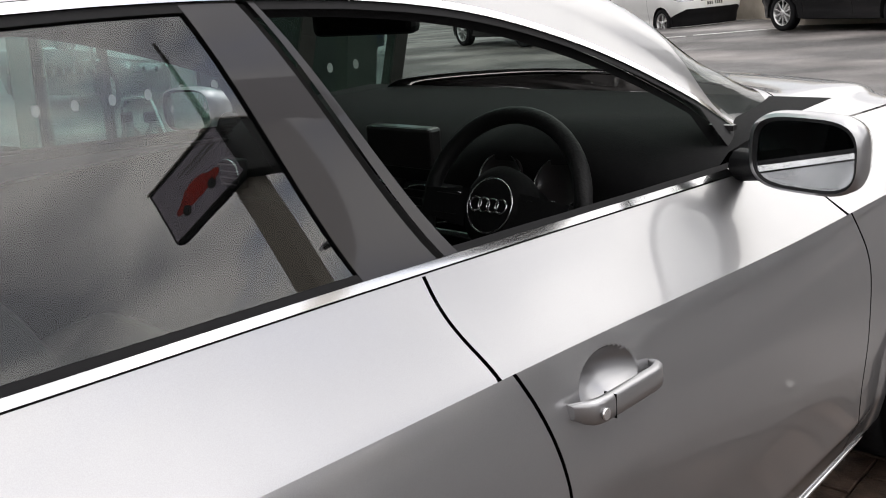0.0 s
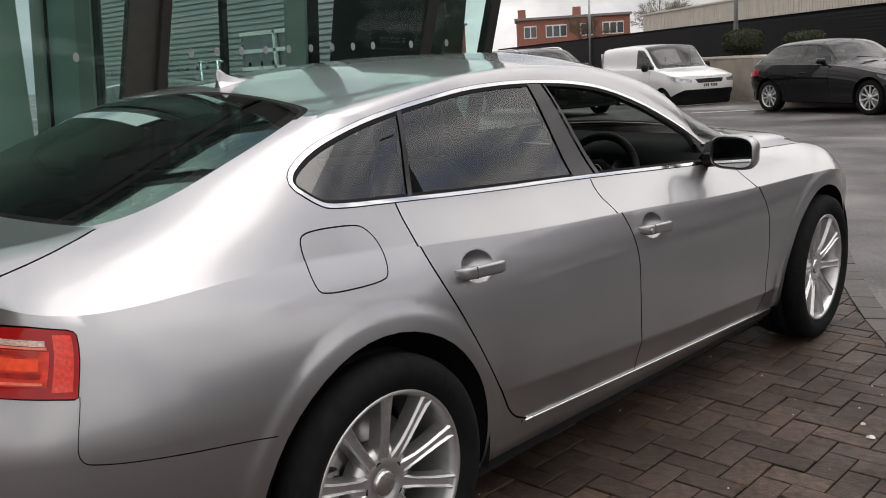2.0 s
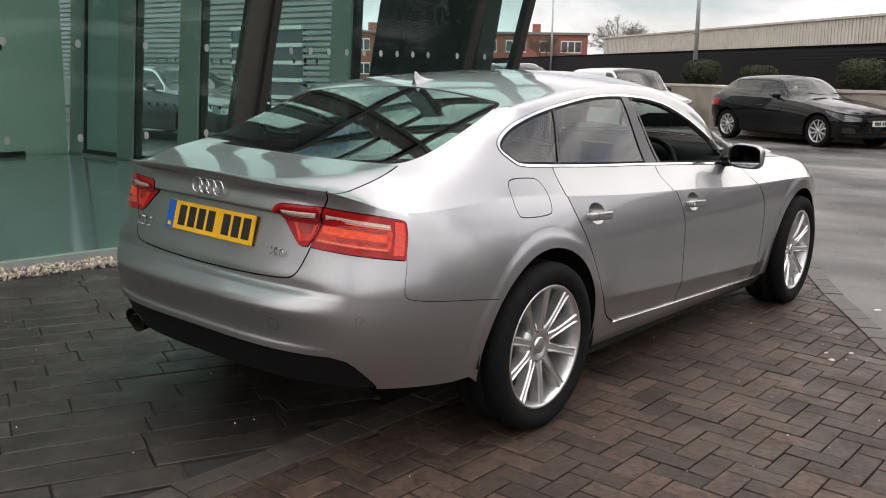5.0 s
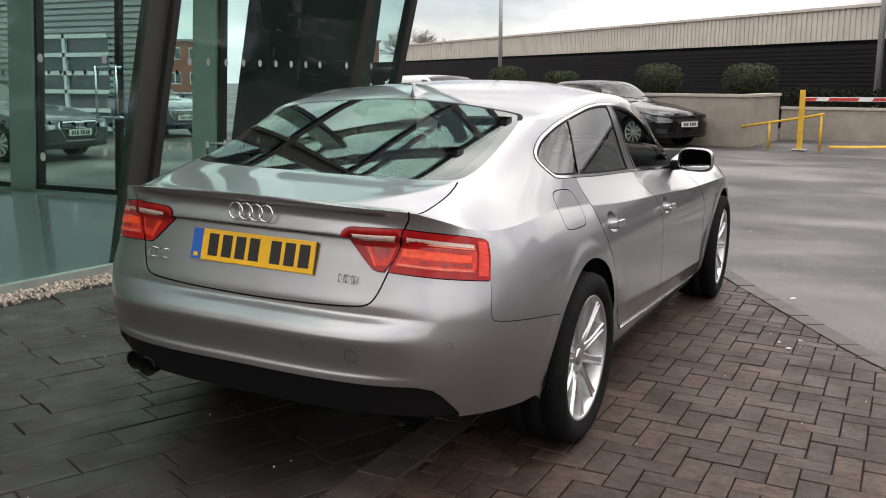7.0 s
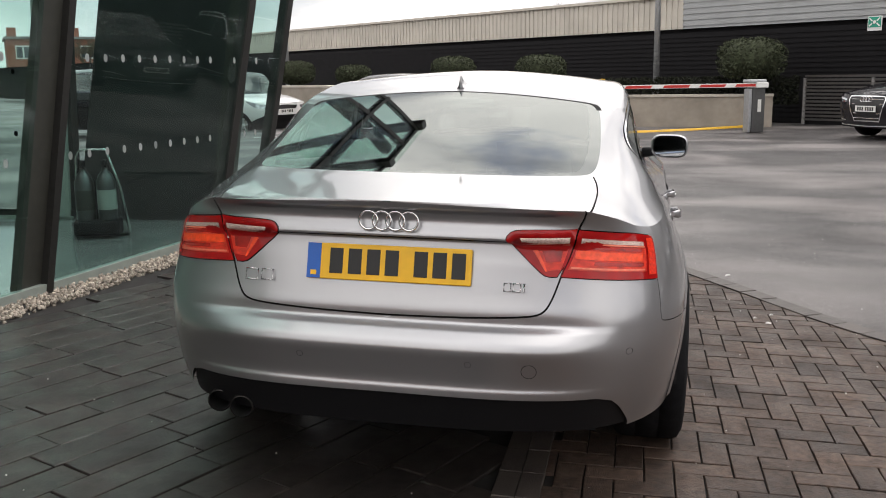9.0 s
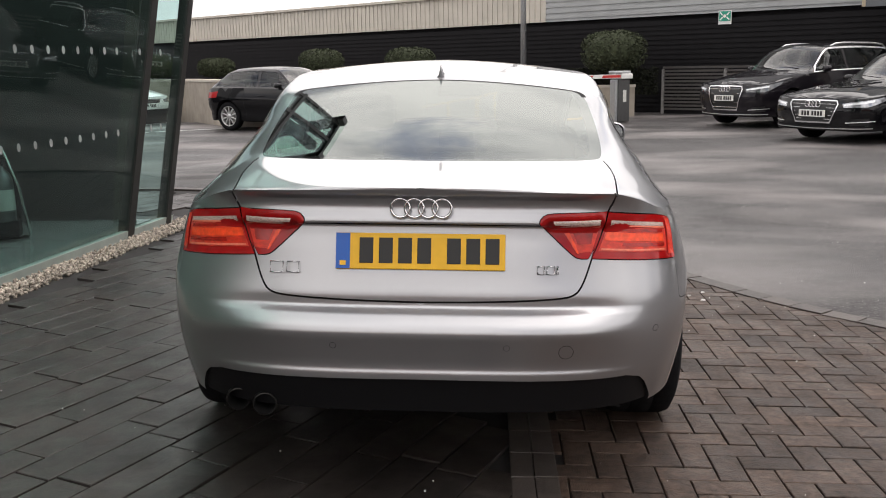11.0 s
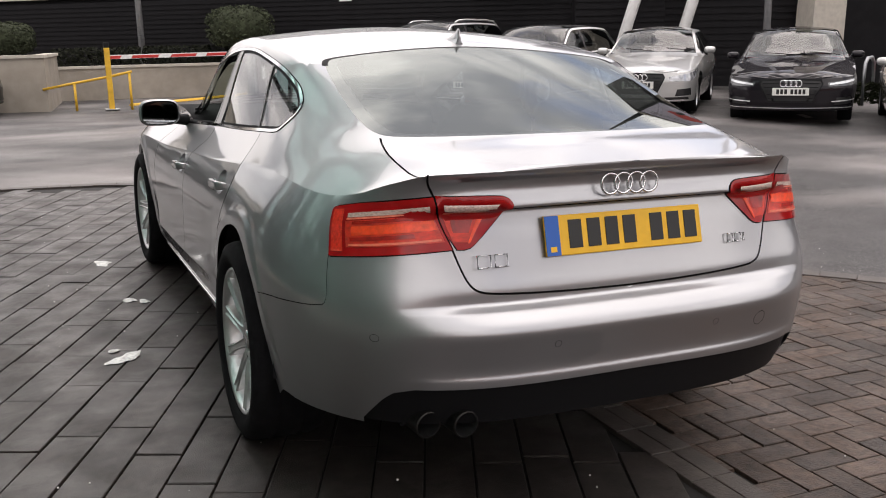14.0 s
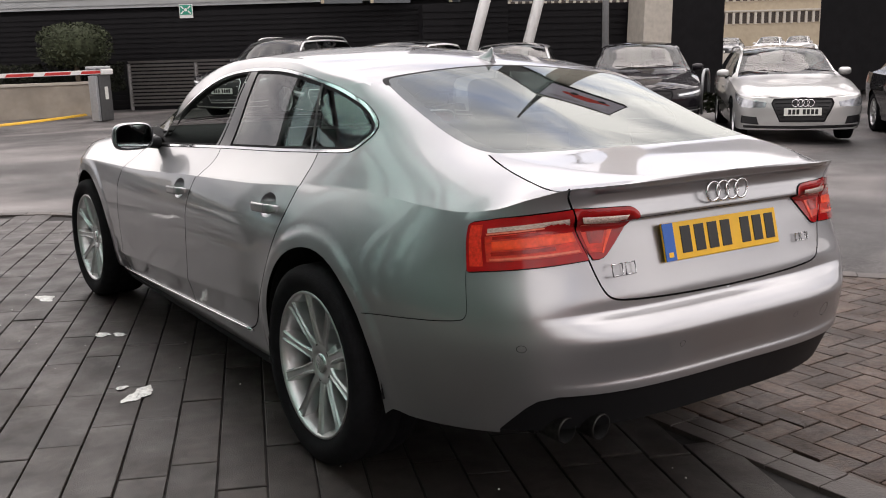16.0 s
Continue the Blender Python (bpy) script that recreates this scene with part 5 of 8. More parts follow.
links.new(bsdf.inputs["Base Color"].links[0].from_socket, pale.inputs[6])
speck = nodes.new("ShaderNodeTexNoise")
speck.inputs["Scale"].default_value, speck.inputs["Detail"].default_value = 75, 2
links.new(pos.outputs["Position"], speck.inputs["Vector"])
speck_ramp = nodes.new("ShaderNodeMapRange")
speck_ramp.inputs[1].default_value, speck_ramp.inputs[2].default_value, speck_ramp.inputs[4].default_value = 0.60, 0.68, 0.55
links.new(speck.outputs[0], speck_ramp.inputs[0])
stones = nodes.new("ShaderNodeMix")
stones.data_type = "RGBA"
stones.inputs[7].default_value = (0.30, 0.285, 0.275, 1)
links.new(speck_ramp.outputs[0], stones.inputs[0])
links.new(pale.outputs[2], stones.inputs[6])
links.new(stones.outputs[2], bsdf.inputs["Base Color"])

xs = np.r_[-300, -120, -60, -30, np.arange(-16, 16.1, 1.0), 30, 60, 120, 300]
ys = np.r_[-150, -60, -30, np.arange(-14, 18.1, 1.0), 30, 60, 120, 400]
verts = [(x, y, fall(x, y) - 0.017) for y in ys for x in xs]
nx = len(xs)
faces = [(j * nx + i, j * nx + i + 1, (j + 1) * nx + i + 1, (j + 1) * nx + i) for j in range(len(ys) - 1) for i in range(nx - 1)]
tagged(raw("ground", verts, faces, ASPHALT, smooth=True), "wet grey asphalt yard with pale drying streaks", "ground", kind="structure")

PLANK = material("dark_grey_paver", (0.031, 0.025, 0.022), 0.48, vary=0.42, scale=26, bump=0.22, bump_scale=230, object_vary=0.20, stain=0.45, stain_scale=3.0, rough_vary=0.16, spread=1)
BLOCK = material("brown_block_paver", (0.058, 0.038, 0.028), 0.54, spec=0.36, vary=0.5, scale=34, bump=0.6, bump_scale=150, object_vary=0.42, stain=0.35, stain_scale=2.6, rough_vary=0.16, spread=1)
KERB = material("kerb_block", (0.060, 0.049, 0.043), 0.5, vary=0.25, scale=12, bump=0.3, bump_scale=150, object_vary=0.22, spread=1)
edge_line = rounded([(-4.8, 6.6), (-3.2, 6.32), (-1.6, 6.32), (-0.55, 6.20), (0.0, 5.35), (0.78, 3.60), (1.45, 2.50), (1.95, 1.66), (2.5, 1.10), (3.1, 0.40), (4.4, -1.3), (6.5, -4.2)], 2, False)
BASE, ALONG = Vector((-3.0, 0.0, 0.0)), Vector((0.109, 0.994, 0.0))     # foot of the glass front
OUT = Vector((0.994, -0.109, 0.0))
paved = edge_line + [(6.5, -9), (-3.95, -9), (-2.62, 3.2), (-2.55, 4.6), (-4.9, 4.7)]
inner_edge = [tuple(q) for q in inset(paved, 0.075)]
outer_edge = [tuple(q) for q in inset(paved, -0.056)]
BED = material("dark_joint_sand", (0.018, 0.016, 0.015), 0.9, vary=0.3, scale=30, spread=1)


def chamfered(lx, ly, h=0.05, c=0.0022, seed=0):
    """Paver mesh: flat top with worn edges."""
    rnd = random.Random(seed)
    me = bpy.data.meshes.new("paver")
    a, b = lx / 2, ly / 2
    j = lambda: rnd.uniform(-0.0015, 0.0015)
    top = [(s * (a - c) + j(), t * (b - c) + j(), 0.0) for s, t in ((-1, -1), (1, -1), (1, 1), (-1, 1))]
    mid = [(s * a, t * b, -c) for s, t in ((-1, -1), (1, -1), (1, 1), (-1, 1))]
    low = [(s * a, t * b, -h) for s, t in ((-1, -1), (1, -1), (1, 1), (-1, 1))]
    f = [(0, 1, 2, 3)] + [(4 + i, 4 + (i + 1) % 4, (i + 1) % 4, i) for i in range(4)] + [(8 + i, 8 + (i + 1) % 4, 4 + (i + 1) % 4, 4 + i) for i in range(4)]
    me.from_pydata(top + mid + low, [], f)
    return me


def settle(x, y, turn, lift=0.0, rock=(0, 0)):
    gx, gy = (fall(x + 0.05, y) - fall(x - 0.05, y)) / 0.1 + rock[0], (fall(x, y + 0.05) - fall(x, y - 0.05)) / 0.1 + rock[1]
    tilt = Matrix(((1, 0, -gx, x), (0, 1, -gy, y), (gx, gy, 1, fall(x, y) + lift), (0, 0, 0, 1)))
    return tilt @ Matrix.Rotation(turn, 4, "Z")


def lay_pieces(owner, name, pieces, meshes, mat, near, limit=295, proud=0.0):
    """pieces: (x, y, turn, mesh index). The nearest to a stretch of the plan become parts, the others one joined part."""
    rnd = random.Random(5)
    pieces = sorted(pieces, key=lambda q: min(math.hypot(q[0] - a, q[1] - b) for a, b in near))
    for me in meshes:
        me.materials.append(mat)
    rest_v, rest_f = [], []
    for i, (x, y, turn, k) in enumerate(pieces):
        m = settle(x, y, turn, proud + rnd.uniform(-0.002, 0.002), (rnd.gauss(0, 0.004), rnd.gauss(0, 0.004)))
        if i < limit:
            ob = new(name, meshes[k])
            ob.parent = owner
            ob.matrix_world = m
        else:
            s = len(rest_v)
            rest_v += [m @ v.co for v in meshes[k].vertices]
            rest_f += [tuple(s + j for j in p.vertices) for p in meshes[k].polygons]
    if rest_v:
        ob = raw(name + "_field", rest_v, rest_f, mat, owner)
        tagged(ob, kind="stuff")


def front_offset(x, y):
    """Distance in front of the glass front's foot."""
    return (Vector((x, y, 0)) - BASE).dot(OUT)


plank_floor = tagged(new("paving_planks"), "dark grey plank paving laid in staggered rows", "paving", kind="structure")
rnd = random.Random(11)
plank_lengths = [0.43, 0.60, 0.52]
ROW_PITCH = 0.1575
plank_meshes = [chamfered(l - 0.007, ROW_PITCH - 0.007, seed=i) for i, l in enumerate(plank_lengths)]
turn = radians(67.2)
c, s = math.cos(turn), math.sin(turn)
planks = []
for row in range(-60, 60):
    v, u = row * ROW_PITCH + 0.13, -9.0 + rnd.uniform(0, 0.5)
    while u < 9.0:
        k = rnd.randrange(3)
        l = plank_lengths[k]
        um = u + l / 2
        x, y = -1.5 + um * c - v * s, 0.5 + um * s + v * c
        u += l
        ends = [(x + a * l / 2 * c - b * 0.07 * s, y + a * l / 2 * s + b * 0.07 * c) for a in (-1, 1) for b in (-1, 1)]
        if all(q[0] < 0.38 and q[1] > -5.5 and (front_offset(*q) > 0.20 or q[1] > 4.6) and q[0] > -4.6 for q in ends) and inside(outer_edge, ends).all():
            planks.append((x, y, turn, k))
lay_pieces(plank_floor, "plank", planks, plank_meshes, PLANK, [(-1.2, -0.6), (-1.3, 0.6), (-0.6, -1.2), (-1.4, 1.6)])

block_floor = tagged(new("paving_blocks"), "brown block paving laid in herringbone", "paving", kind="structure")
UNIT = 0.102
block_meshes = [chamfered(2 * UNIT - 0.006, UNIT - 0.006, seed=20 + i) for i in range(4)] + [chamfered(UNIT - 0.006, UNIT - 0.006, seed=24), chamfered(UNIT / 2 - 0.005, UNIT / 2 - 0.005, seed=25)]
blocks = []
for i in range(-70, 70):
    for j in range(-35, 35):
        # herringbone of 2:1 blocks
        for flat in (True, False):
            x, y = 1.281 + UNIT * (i + 2 * j + (0 if flat else 1.5)), 0.190 + UNIT * (-i + 2 * j + (0 if flat else 0.5))
            if not (0.36 < x < 6 and -5.5 < y < 5.3):
                continue
            ends = [(x + UNIT * (1 if flat else 0.5) * a, y + UNIT * (0.5 if flat else 1) * b) for a in (-1, 1) for b in (-1, 1)]
            if all(q[0] > 0.30 for q in ends) and inside(outer_edge, ends).all():
                blocks.append((x, y, rnd.gauss(0, 0.008) + (0 if flat else math.pi / 2), rnd.randrange(4)))
            elif inside(outer_edge, ends).any() and all(q[0] > 0.30 for q in ends):
                # cut to halves and quarters along the kerb
                for side_step in (-0.5, 0.5):
                    hx, hy = x + UNIT * side_step * flat, y + UNIT * side_step * (not flat)
                    if inside(outer_edge, [(hx + UNIT * a, hy + UNIT * b) for a in (-0.5, 0.5) for b in (-0.5, 0.5)]).all():
                        blocks.append((hx, hy, 0, 4))
                        continue
                    for qx, qy in [(hx + UNIT * a, hy + UNIT * b) for a in (-0.25, 0.25) for b in (-0.25, 0.25)]:
                        if inside(outer_edge, [(qx + UNIT * a, qy + UNIT * b) for a in (-0.25, 0.25) for b in (-0.25, 0.25)]).all():
                            blocks.append((qx, qy, 0, 5))
lay_pieces(block_floor, "block", blocks, block_meshes, BLOCK, [(1.2, 0.4), (1.4, 1.4), (1.0, -0.5), (1.7, 0.0)])

border = tagged(new("paving_border"), "double row of blocks between two paving patterns", "paving", kind="structure")
row_mesh = [chamfered(0.197, 0.078, seed=31)]
lay_pieces(border, "border_block", [(x, y, math.pi / 2, 0) for x in (0.315, 0.395) for y in np.arange(-5.4, 5.4, 0.2) if inside(inner_edge, [(x, y)])[0]], row_mesh, KERB, [(0.35, -0.6)], 60, 0.006)

kerb = tagged(new("kerb_course"), "single course of kerb blocks along the asphalt", "kerb", kind="structure")
kerb_mesh = [chamfered(0.195, 0.125, 0.07, seed=33)]
line = np.array(dense(edge_line, 0.01, False))
run = np.r_[0, np.cumsum(np.linalg.norm(np.diff(line, axis=0), axis=1))]
kerb_pieces = []
for d in np.arange(0.1, run[-1], 0.2):
    p = [np.interp(d, run, line[:, k]) for k in (0, 1)]
    q = [np.interp(d + 0.05, run, line[:, k]) for k in (0, 1)]
    kerb_pieces.append((p[0], p[1], math.atan2(q[1] - p[1], q[0] - p[0]), 0))
lay_pieces(kerb, "kerb_block", kerb_pieces, kerb_mesh, KERB, [(1.4, 2.4)], 120, 0.007)

uv, f, _ = cut_sheet([tuple(q) for q in inset(paved, 0.02)], [], (0.5, 0.5), 0.3)
tagged(raw("paving_bed", [(x, y, fall(x, y) - 0.013) for x, y in uv], f, BED), "dark sand bed showing in the paving joints", "paving bed", kind="structure")

# gravel strip at the foot of the glass
PEBBLE = material("pale_gravel", (0.37, 0.32, 0.265), 0.8, vary=0.4, scale=45, object_vary=0.45, spread=1)
rnd = random.Random(3)
gv, gf = [], []
ico = bmesh.new()
bmesh.ops.create_icosphere(ico, subdivisions=1, radius=1)
iv, i_f = [v.co.copy() for v in ico.verts], [[v.index for v in f.verts] for f in ico.faces]
ico.free()
for _ in range(7600):
    a, o = rnd.uniform(-4.6, 4.45), rnd.uniform(-0.02, 0.235)
    p = BASE + ALONG * a + OUT * o
    r = rnd.uniform(0.006, 0.017)
    sc = Vector((r * rnd.uniform(0.8, 1.4), r * rnd.uniform(0.7, 1.1), r * rnd.uniform(0.5, 0.9)))
    q = Euler((rnd.uniform(0, 6), rnd.uniform(0, 6), rnd.uniform(0, 6))).to_matrix()
    z = fall(p.x, p.y) + rnd.uniform(-0.012, 0.016)
    s0 = len(gv)
    gv += [q @ Vector((v.x * sc.x, v.y * sc.y, v.z * sc.z)) + Vector((p.x, p.y, z)) for v in iv]
    gf += [tuple(s0 + k for k in f) for f in i_f]
tagged(raw("gravel_strip", gv, gf, PEBBLE), "strip of pale beige gravel along the glass", "gravel", kind="stuff")

# scraps of melting snow and grit
SNOW = material("dirty_snow", (0.74, 0.73, 0.71), 0.5, vary=0.3, scale=60, bump=0.4, bump_scale=90)
GRIT = material("white_grit", (0.62, 0.61, 0.58), 0.6)
rnd = random.Random(8)


def snow_scrap(x, y, r, squeeze=0.6):
    """A ragged melting scrap: deep bays in its edge, thin towards the rim."""
    n = 60
    swing = [rnd.uniform(0, 6.3) for _ in range(4)]
    reach = lambda a: max(0.3, 0.74 + 0.16 * math.sin(2 * a + swing[0]) + 0.12 * math.sin(3 * a + swing[1]) + 0.06 * math.sin(7 * a + swing[2]) + rnd.uniform(-0.08, 0.08))
    ring = [(r * q * math.cos(a), squeeze * r * q * math.sin(a)) for a in np.linspace(0, 2 * math.pi, n, endpoint=False) for q in [reach(a)]]
    bm = bmesh.new()
    lo = [bm.verts.new((a, b, 0.0)) for a, b in ring]
    hi = [bm.verts.new((a * 0.72, b * 0.72, 0.003 + rnd.uniform(0, 0.003))) for a, b in ring]
    top = bm.verts.new((0, 0, 0.005))
    for i in range(n):
        bm.faces.new((lo[i], lo[(i + 1) % n], hi[(i + 1) % n], hi[i]))
        bm.faces.new((hi[i], hi[(i + 1) % n], top))
    ob = part("snow_scrap", bm, SNOW)
    ob.matrix_world = settle(x, y, rnd.uniform(0, 6), 0.003)
    return tagged(ob, "small scrap of melting white snow on paving", "snow", "snow scraps")


for x, y, r in ((-1.20, 0.98, 0.105), (-1.24, 1.09, 0.035), (-1.10, 1.92, 0.06), (-1.03, 1.87, 0.05), (-1.17, 2.85, 0.10), (-2.30, 5.75, 0.30), (1.46, 1.76, 0.024), (1.40, 1.86, 0.016), (1.50, 1.95, 0.018), (1.35, 3.0, 0.028)):
    snow_scrap(x, y, r)
gv, gf = [], []
for _ in range(480):
    x, y = rnd.uniform(-3, 3.6), rnd.uniform(-3.5, 6)
    r = rnd.choice((0.0015, 0.002, 0.003, 0.004))
    z = fall(x, y) + r * 0.5
    s0 = len(gv)
    gv += [Vector((x, y, z)) + v * r for v in iv]
    gf += [tuple(s0 + k for k in f) for f in i_f]
tagged(raw("grit", gv, gf, GRIT), "scattered white grit on the paving", "grit", kind="stuff")

# ---------- glass entrance building ----------
FRAME_DARK = material("dark_bronze_frame", (0.030, 0.029, 0.027), 0.38, 0.4, vary=0.12, scale=30)
FRAME_BROWN = material("brown_grey_cladding", (0.042, 0.042, 0.035), 0.45, 0.2, vary=0.12, scale=15)
FIN = material("pale_green_grey_fin", (0.30, 0.34, 0.31), 0.40, 0.1, vary=0.08, scale=10)
FROST = material("frosted_green_glass", (0.34, 0.46, 0.42), 0.35, vary=0.06, scale=5)
FACADE_GLASS = glass_material("green_facade_glass", (0.75, 0.88, 0.86), 1.30)
BACK_GLASS = glass_material("lobby_glass", (0.90, 0.955, 0.93), 1.4)
LOBBY_FLOOR = material("polished_grey_floor", (0.15, 0.17, 0.165), 0.12, vary=0.08, scale=4, stain=0.1)
LOBBY_WALL = material("pale_green_wall", (0.46, 0.51, 0.44), 0.6, vary=0.04, scale=3)
DOT = material("white_glass_dot", (0.42, 0.45, 0.44), 0.5)
DARK_PANEL = material("dark_panel", (0.018, 0.018, 0.019), 0.42, vary=0.15, scale=6)
CEILING = material("dark_soffit", (0.10, 0.11, 0.11), 0.6, vary=0.1, scale=2)
TOP = 6.4
LEAN_OUT, LEAN_FWD = 0.075, 0.25


def glass_at(a, h, o=0.0):
    """A point of the leaning glass front: a along it, h up, o in front."""
    return BASE + ALONG * (a + (h - 0.06) * (LEAN_FWD if a > 2.5 else 0.16)) + OUT * (LEAN_OUT * h + o) + Vector((0, 0, h))


def slab(corners, back):
    """A sheet with corners in order, thickened by the vector back."""
    bm = bmesh.new()
    a = [bm.verts.new(p) for p in corners]
    b = [bm.verts.new(Vector(p) + back) for p in corners]
    n = len(a)
    bm.faces.new(a)
    bm.faces.new(b[::-1])
    for i in range(n):
        bm.faces.new((a[i], b[i], b[(i + 1) % n], a[(i + 1) % n]))
    bmesh.ops.recalc_face_normals(bm, faces=bm.faces[:])
    return bm


front = tagged(new("glass_front"), "leaning green glass front with dark mullions", "facade", kind="structure")
posts = [(-4.2, 0.30, FRAME_BROWN), (-1.35, 0.30, FRAME_BROWN), (1.235, 0.20, FRAME_BROWN), (1.435, 0.06, FRAME_DARK), (3.40, 0.10, FRAME_DARK), (4.07, 0.085, FRAME_DARK)]
for a, w, mat in posts:
    back_depth = -OUT * (0.09 if mat is FRAME_DARK else 0.05)
    shift = 0.0 if mat is FRAME_DARK else -0.05
    part("mullion", slab([glass_at(a, -0.05, 0.015 + shift), glass_at(a + w, -0.05, 0.015 + shift), glass_at(a + w, TOP, 0.015 + shift), glass_at(a, TOP, 0.015 + shift)], back_depth), mat, front)
for a0, a1 in ((-4.2, -1.35), (-1.35, 1.235), (1.495, 3.40), (3.50, 4.07)):
    part("glass_pane", slab([glass_at(a0, 0.0), glass_at(a1, 0.0), glass_at(a1, TOP), glass_at(a0, TOP)], -OUT * 0.012), FACADE_GLASS, front).visible_shadow = False
for h in (3.1, 4.7, TOP):
    part("transom", slab([glass_at(-4.2, h, 0.02), glass_at(4.2, h, 0.02), glass_at(4.2, h + 0.09, 0.02), glass_at(-4.2, h + 0.09, 0.02)], -OUT * 0.1), FRAME_DARK, front)
part("foot_rail", slab([glass_at(-4.6, -0.05, 0.012), glass_at(4.2, -0.05, 0.012), glass_at(4.2, 0.13, 0.012), glass_at(-4.6, 0.13, 0.012)], -OUT * 0.06), FIN, front)
for h, a0 in ((1.50, -3.9), (0.90, -3.9)):
    for a in [a0 + i * 0.46 for i in range(12)] + [1.70 + i * 0.178 for i in range(14)]:
        if any(p - 0.05 < a < p + w + 0.05 for p, w, m in posts if m is FRAME_DARK) or a > 4.05:
            continue
        c0 = glass_at(a, h, 0.003) - ALONG * (h - 0.06) * (LEAN_FWD if a > 2.5 else 0.16)
        bm = bmesh.new()
        bm.faces.new([bm.verts.new(c0 + ALONG * 0.019 * math.cos(t) + Vector((0, 0, 0.027 * math.sin(t)))) for t in np.linspace(0, 2 * math.pi, 14, endpoint=False)])
        bmesh.ops.solidify(bm, geom=bm.faces[:], thickness=0.002)
        part("glass_dot", bm, DOT, front)

# lobby floor, walls and roof
tagged(part("lobby_floor", slab([(-2.72, 4.2, 0.092), (-3.65, -5.5, 0.092), (-12, -5.5, 0.092), (-12, 4.25, 0.092)], Vector((0, 0, -0.1))), LOBBY_FLOOR), "polished grey lobby floor", "floor", kind="structure")
tagged(part("wall_lobby", box(-10.5, -5.5, 0.03, -10.2, 4.1, TOP), LOBBY_WALL), "pale green plastered wall", "wall", kind="structure")
tagged(part("wall_lobby_rear", box(-12, -5.8, 0.03, -3.6, -5.5, TOP), LOBBY_WALL), "pale green plastered wall", "wall", kind="structure")
tagged(part("baseboard", box(-10.2, -5.5, 0.03, -10.18, 3.45, 0.16), DARK_PANEL), "dark skirting along the lobby wall", "baseboard", kind="structure")
for z, w, h in ((1.55, 0.20, 0.10), (0.95, 0.09, 0.09)):
    sw = part("wall_switch", box(-10.195, 3.02, z, -10.17, 3.02 + w, z + h, bevel=0.006), DARK_PANEL if z > 1.2 else FIN)
    tagged(sw, "small switch plate on a pale wall", "switch")
roof_glass = tagged(new("ceiling_lobby"), "glazed lobby roof on dark beams", "ceiling", kind="structure")
eave0, eave1 = glass_at(-4.4, TOP + 0.1, 0.1), glass_at(4.2, TOP + 0.1, 0.1)
far0, far1 = Vector((-12.2, -5.9, TOP + 0.1)), Vector((-12.2, 4.6, TOP + 0.1))
part("glass_pane", slab([eave0, eave1, far1, far0], Vector((0, 0, 0.014))), BACK_GLASS, roof_glass).visible_shadow = False
for i in range(7):
    a, b = eave0.lerp(eave1, i / 6), far0.lerp(far1, i / 6)
    side = (eave1 - eave0).normalized() * 0.09
    part("beam", slab([a - side, a + side, b + side, b - side], Vector((0, 0, -0.30))), FRAME_DARK, roof_glass)
inner0, inner1 = eave0.lerp(far0, 0.48), eave1.lerp(far1, 0.48)
part("soffit", slab([inner0, inner1, far1, far0], Vector((0, 0, -0.12))), CEILING, roof_glass)
for k in (0.12, 0.30, 0.48):
    a, b = eave0.lerp(far0, k), eave1.lerp(far1, k)
    part("purlin", slab([a, b, b + Vector((0.1, 0, 0)), a + Vector((0.1, 0, 0))], Vector((0, 0, -0.14))), FRAME_DARK, roof_glass)

# rear glazing of the lobby, at right angles
lobby_wall = tagged(new("lobby_glazing"), "rear lobby glazing with pale fins and double doors", "glazing", kind="structure")
Y0 = 4.12
at_back = lambda x, z, o=0.0, lean=0.0: Vector((x + lean * (z - 0.06), Y0 + 0.07 * z + o, z))


def upright(x0, x1, mat, lean=0.0, depth=0.16, o=-0.03, name="fin"):
    part(name, slab([at_back(x0, 0.03, o, lean), at_back(x1, 0.03, o, lean), at_back(x1, TOP, o, lean), at_back(x0, TOP, o, lean)], Vector((0, depth, 0))), mat, lobby_wall)


for x0, x1 in ((-4.72, -4.42), (-7.48, -7.08), (-8.90, -8.52), (-10.16, -9.82)):
    upright(x0, x1, FIN)
    upright(x1, x1 + 0.045, FRAME_DARK, 0.0, 0.10, 0.0, "mullion")
part("dark_panel", slab([at_back(-4.38, 0.03, 0.05, 0.15), at_back(-3.06, 0.03, 0.05, 0.13), at_back(-3.06, 3.1, 0.05, 0.13), at_back(-4.38, 3.1, 0.05, 0.15)], Vector((0, 0.3, 0))), DARK_PANEL, lobby_wall)
part("glass_pane", slab([at_back(-4.38, 3.1, 0.05, 0.15), at_back(-3.06, 3.1, 0.05, 0.13), at_back(-3.06, TOP, 0.05, 0.13), at_back(-4.38, TOP, 0.05, 0.15)], Vector((0, 0.012, 0))), BACK_GLASS, lobby_wall).visible_shadow = False
upright(-3.06, -2.95, FRAME_BROWN, 0.13, 0.25, 0.05, "post")
for x0, x1, mat in ((-5.76, -4.72, BACK_GLASS), (-5.83, -7.08, BACK_GLASS), (-7.48, -8.52, BACK_GLASS), (-8.90, -9.82, FROST)):
    part("glass_pane", slab([at_back(x0, 0.16, 0.03), at_back(x1, 0.16, 0.03), at_back(x1, TOP, 0.03), at_back(x0, TOP, 0.03)], Vector((0, 0.012, 0))), mat, lobby_wall).visible_shadow = False
part("bottom_rail", slab([at_back(-10.2, 0.12, -0.01), at_back(-4.4, 0.12, -0.01), at_back(-4.4, 0.18, -0.01), at_back(-10.2, 0.18, -0.01)], Vector((0, 0.07, 0))), FRAME_DARK, lobby_wall)
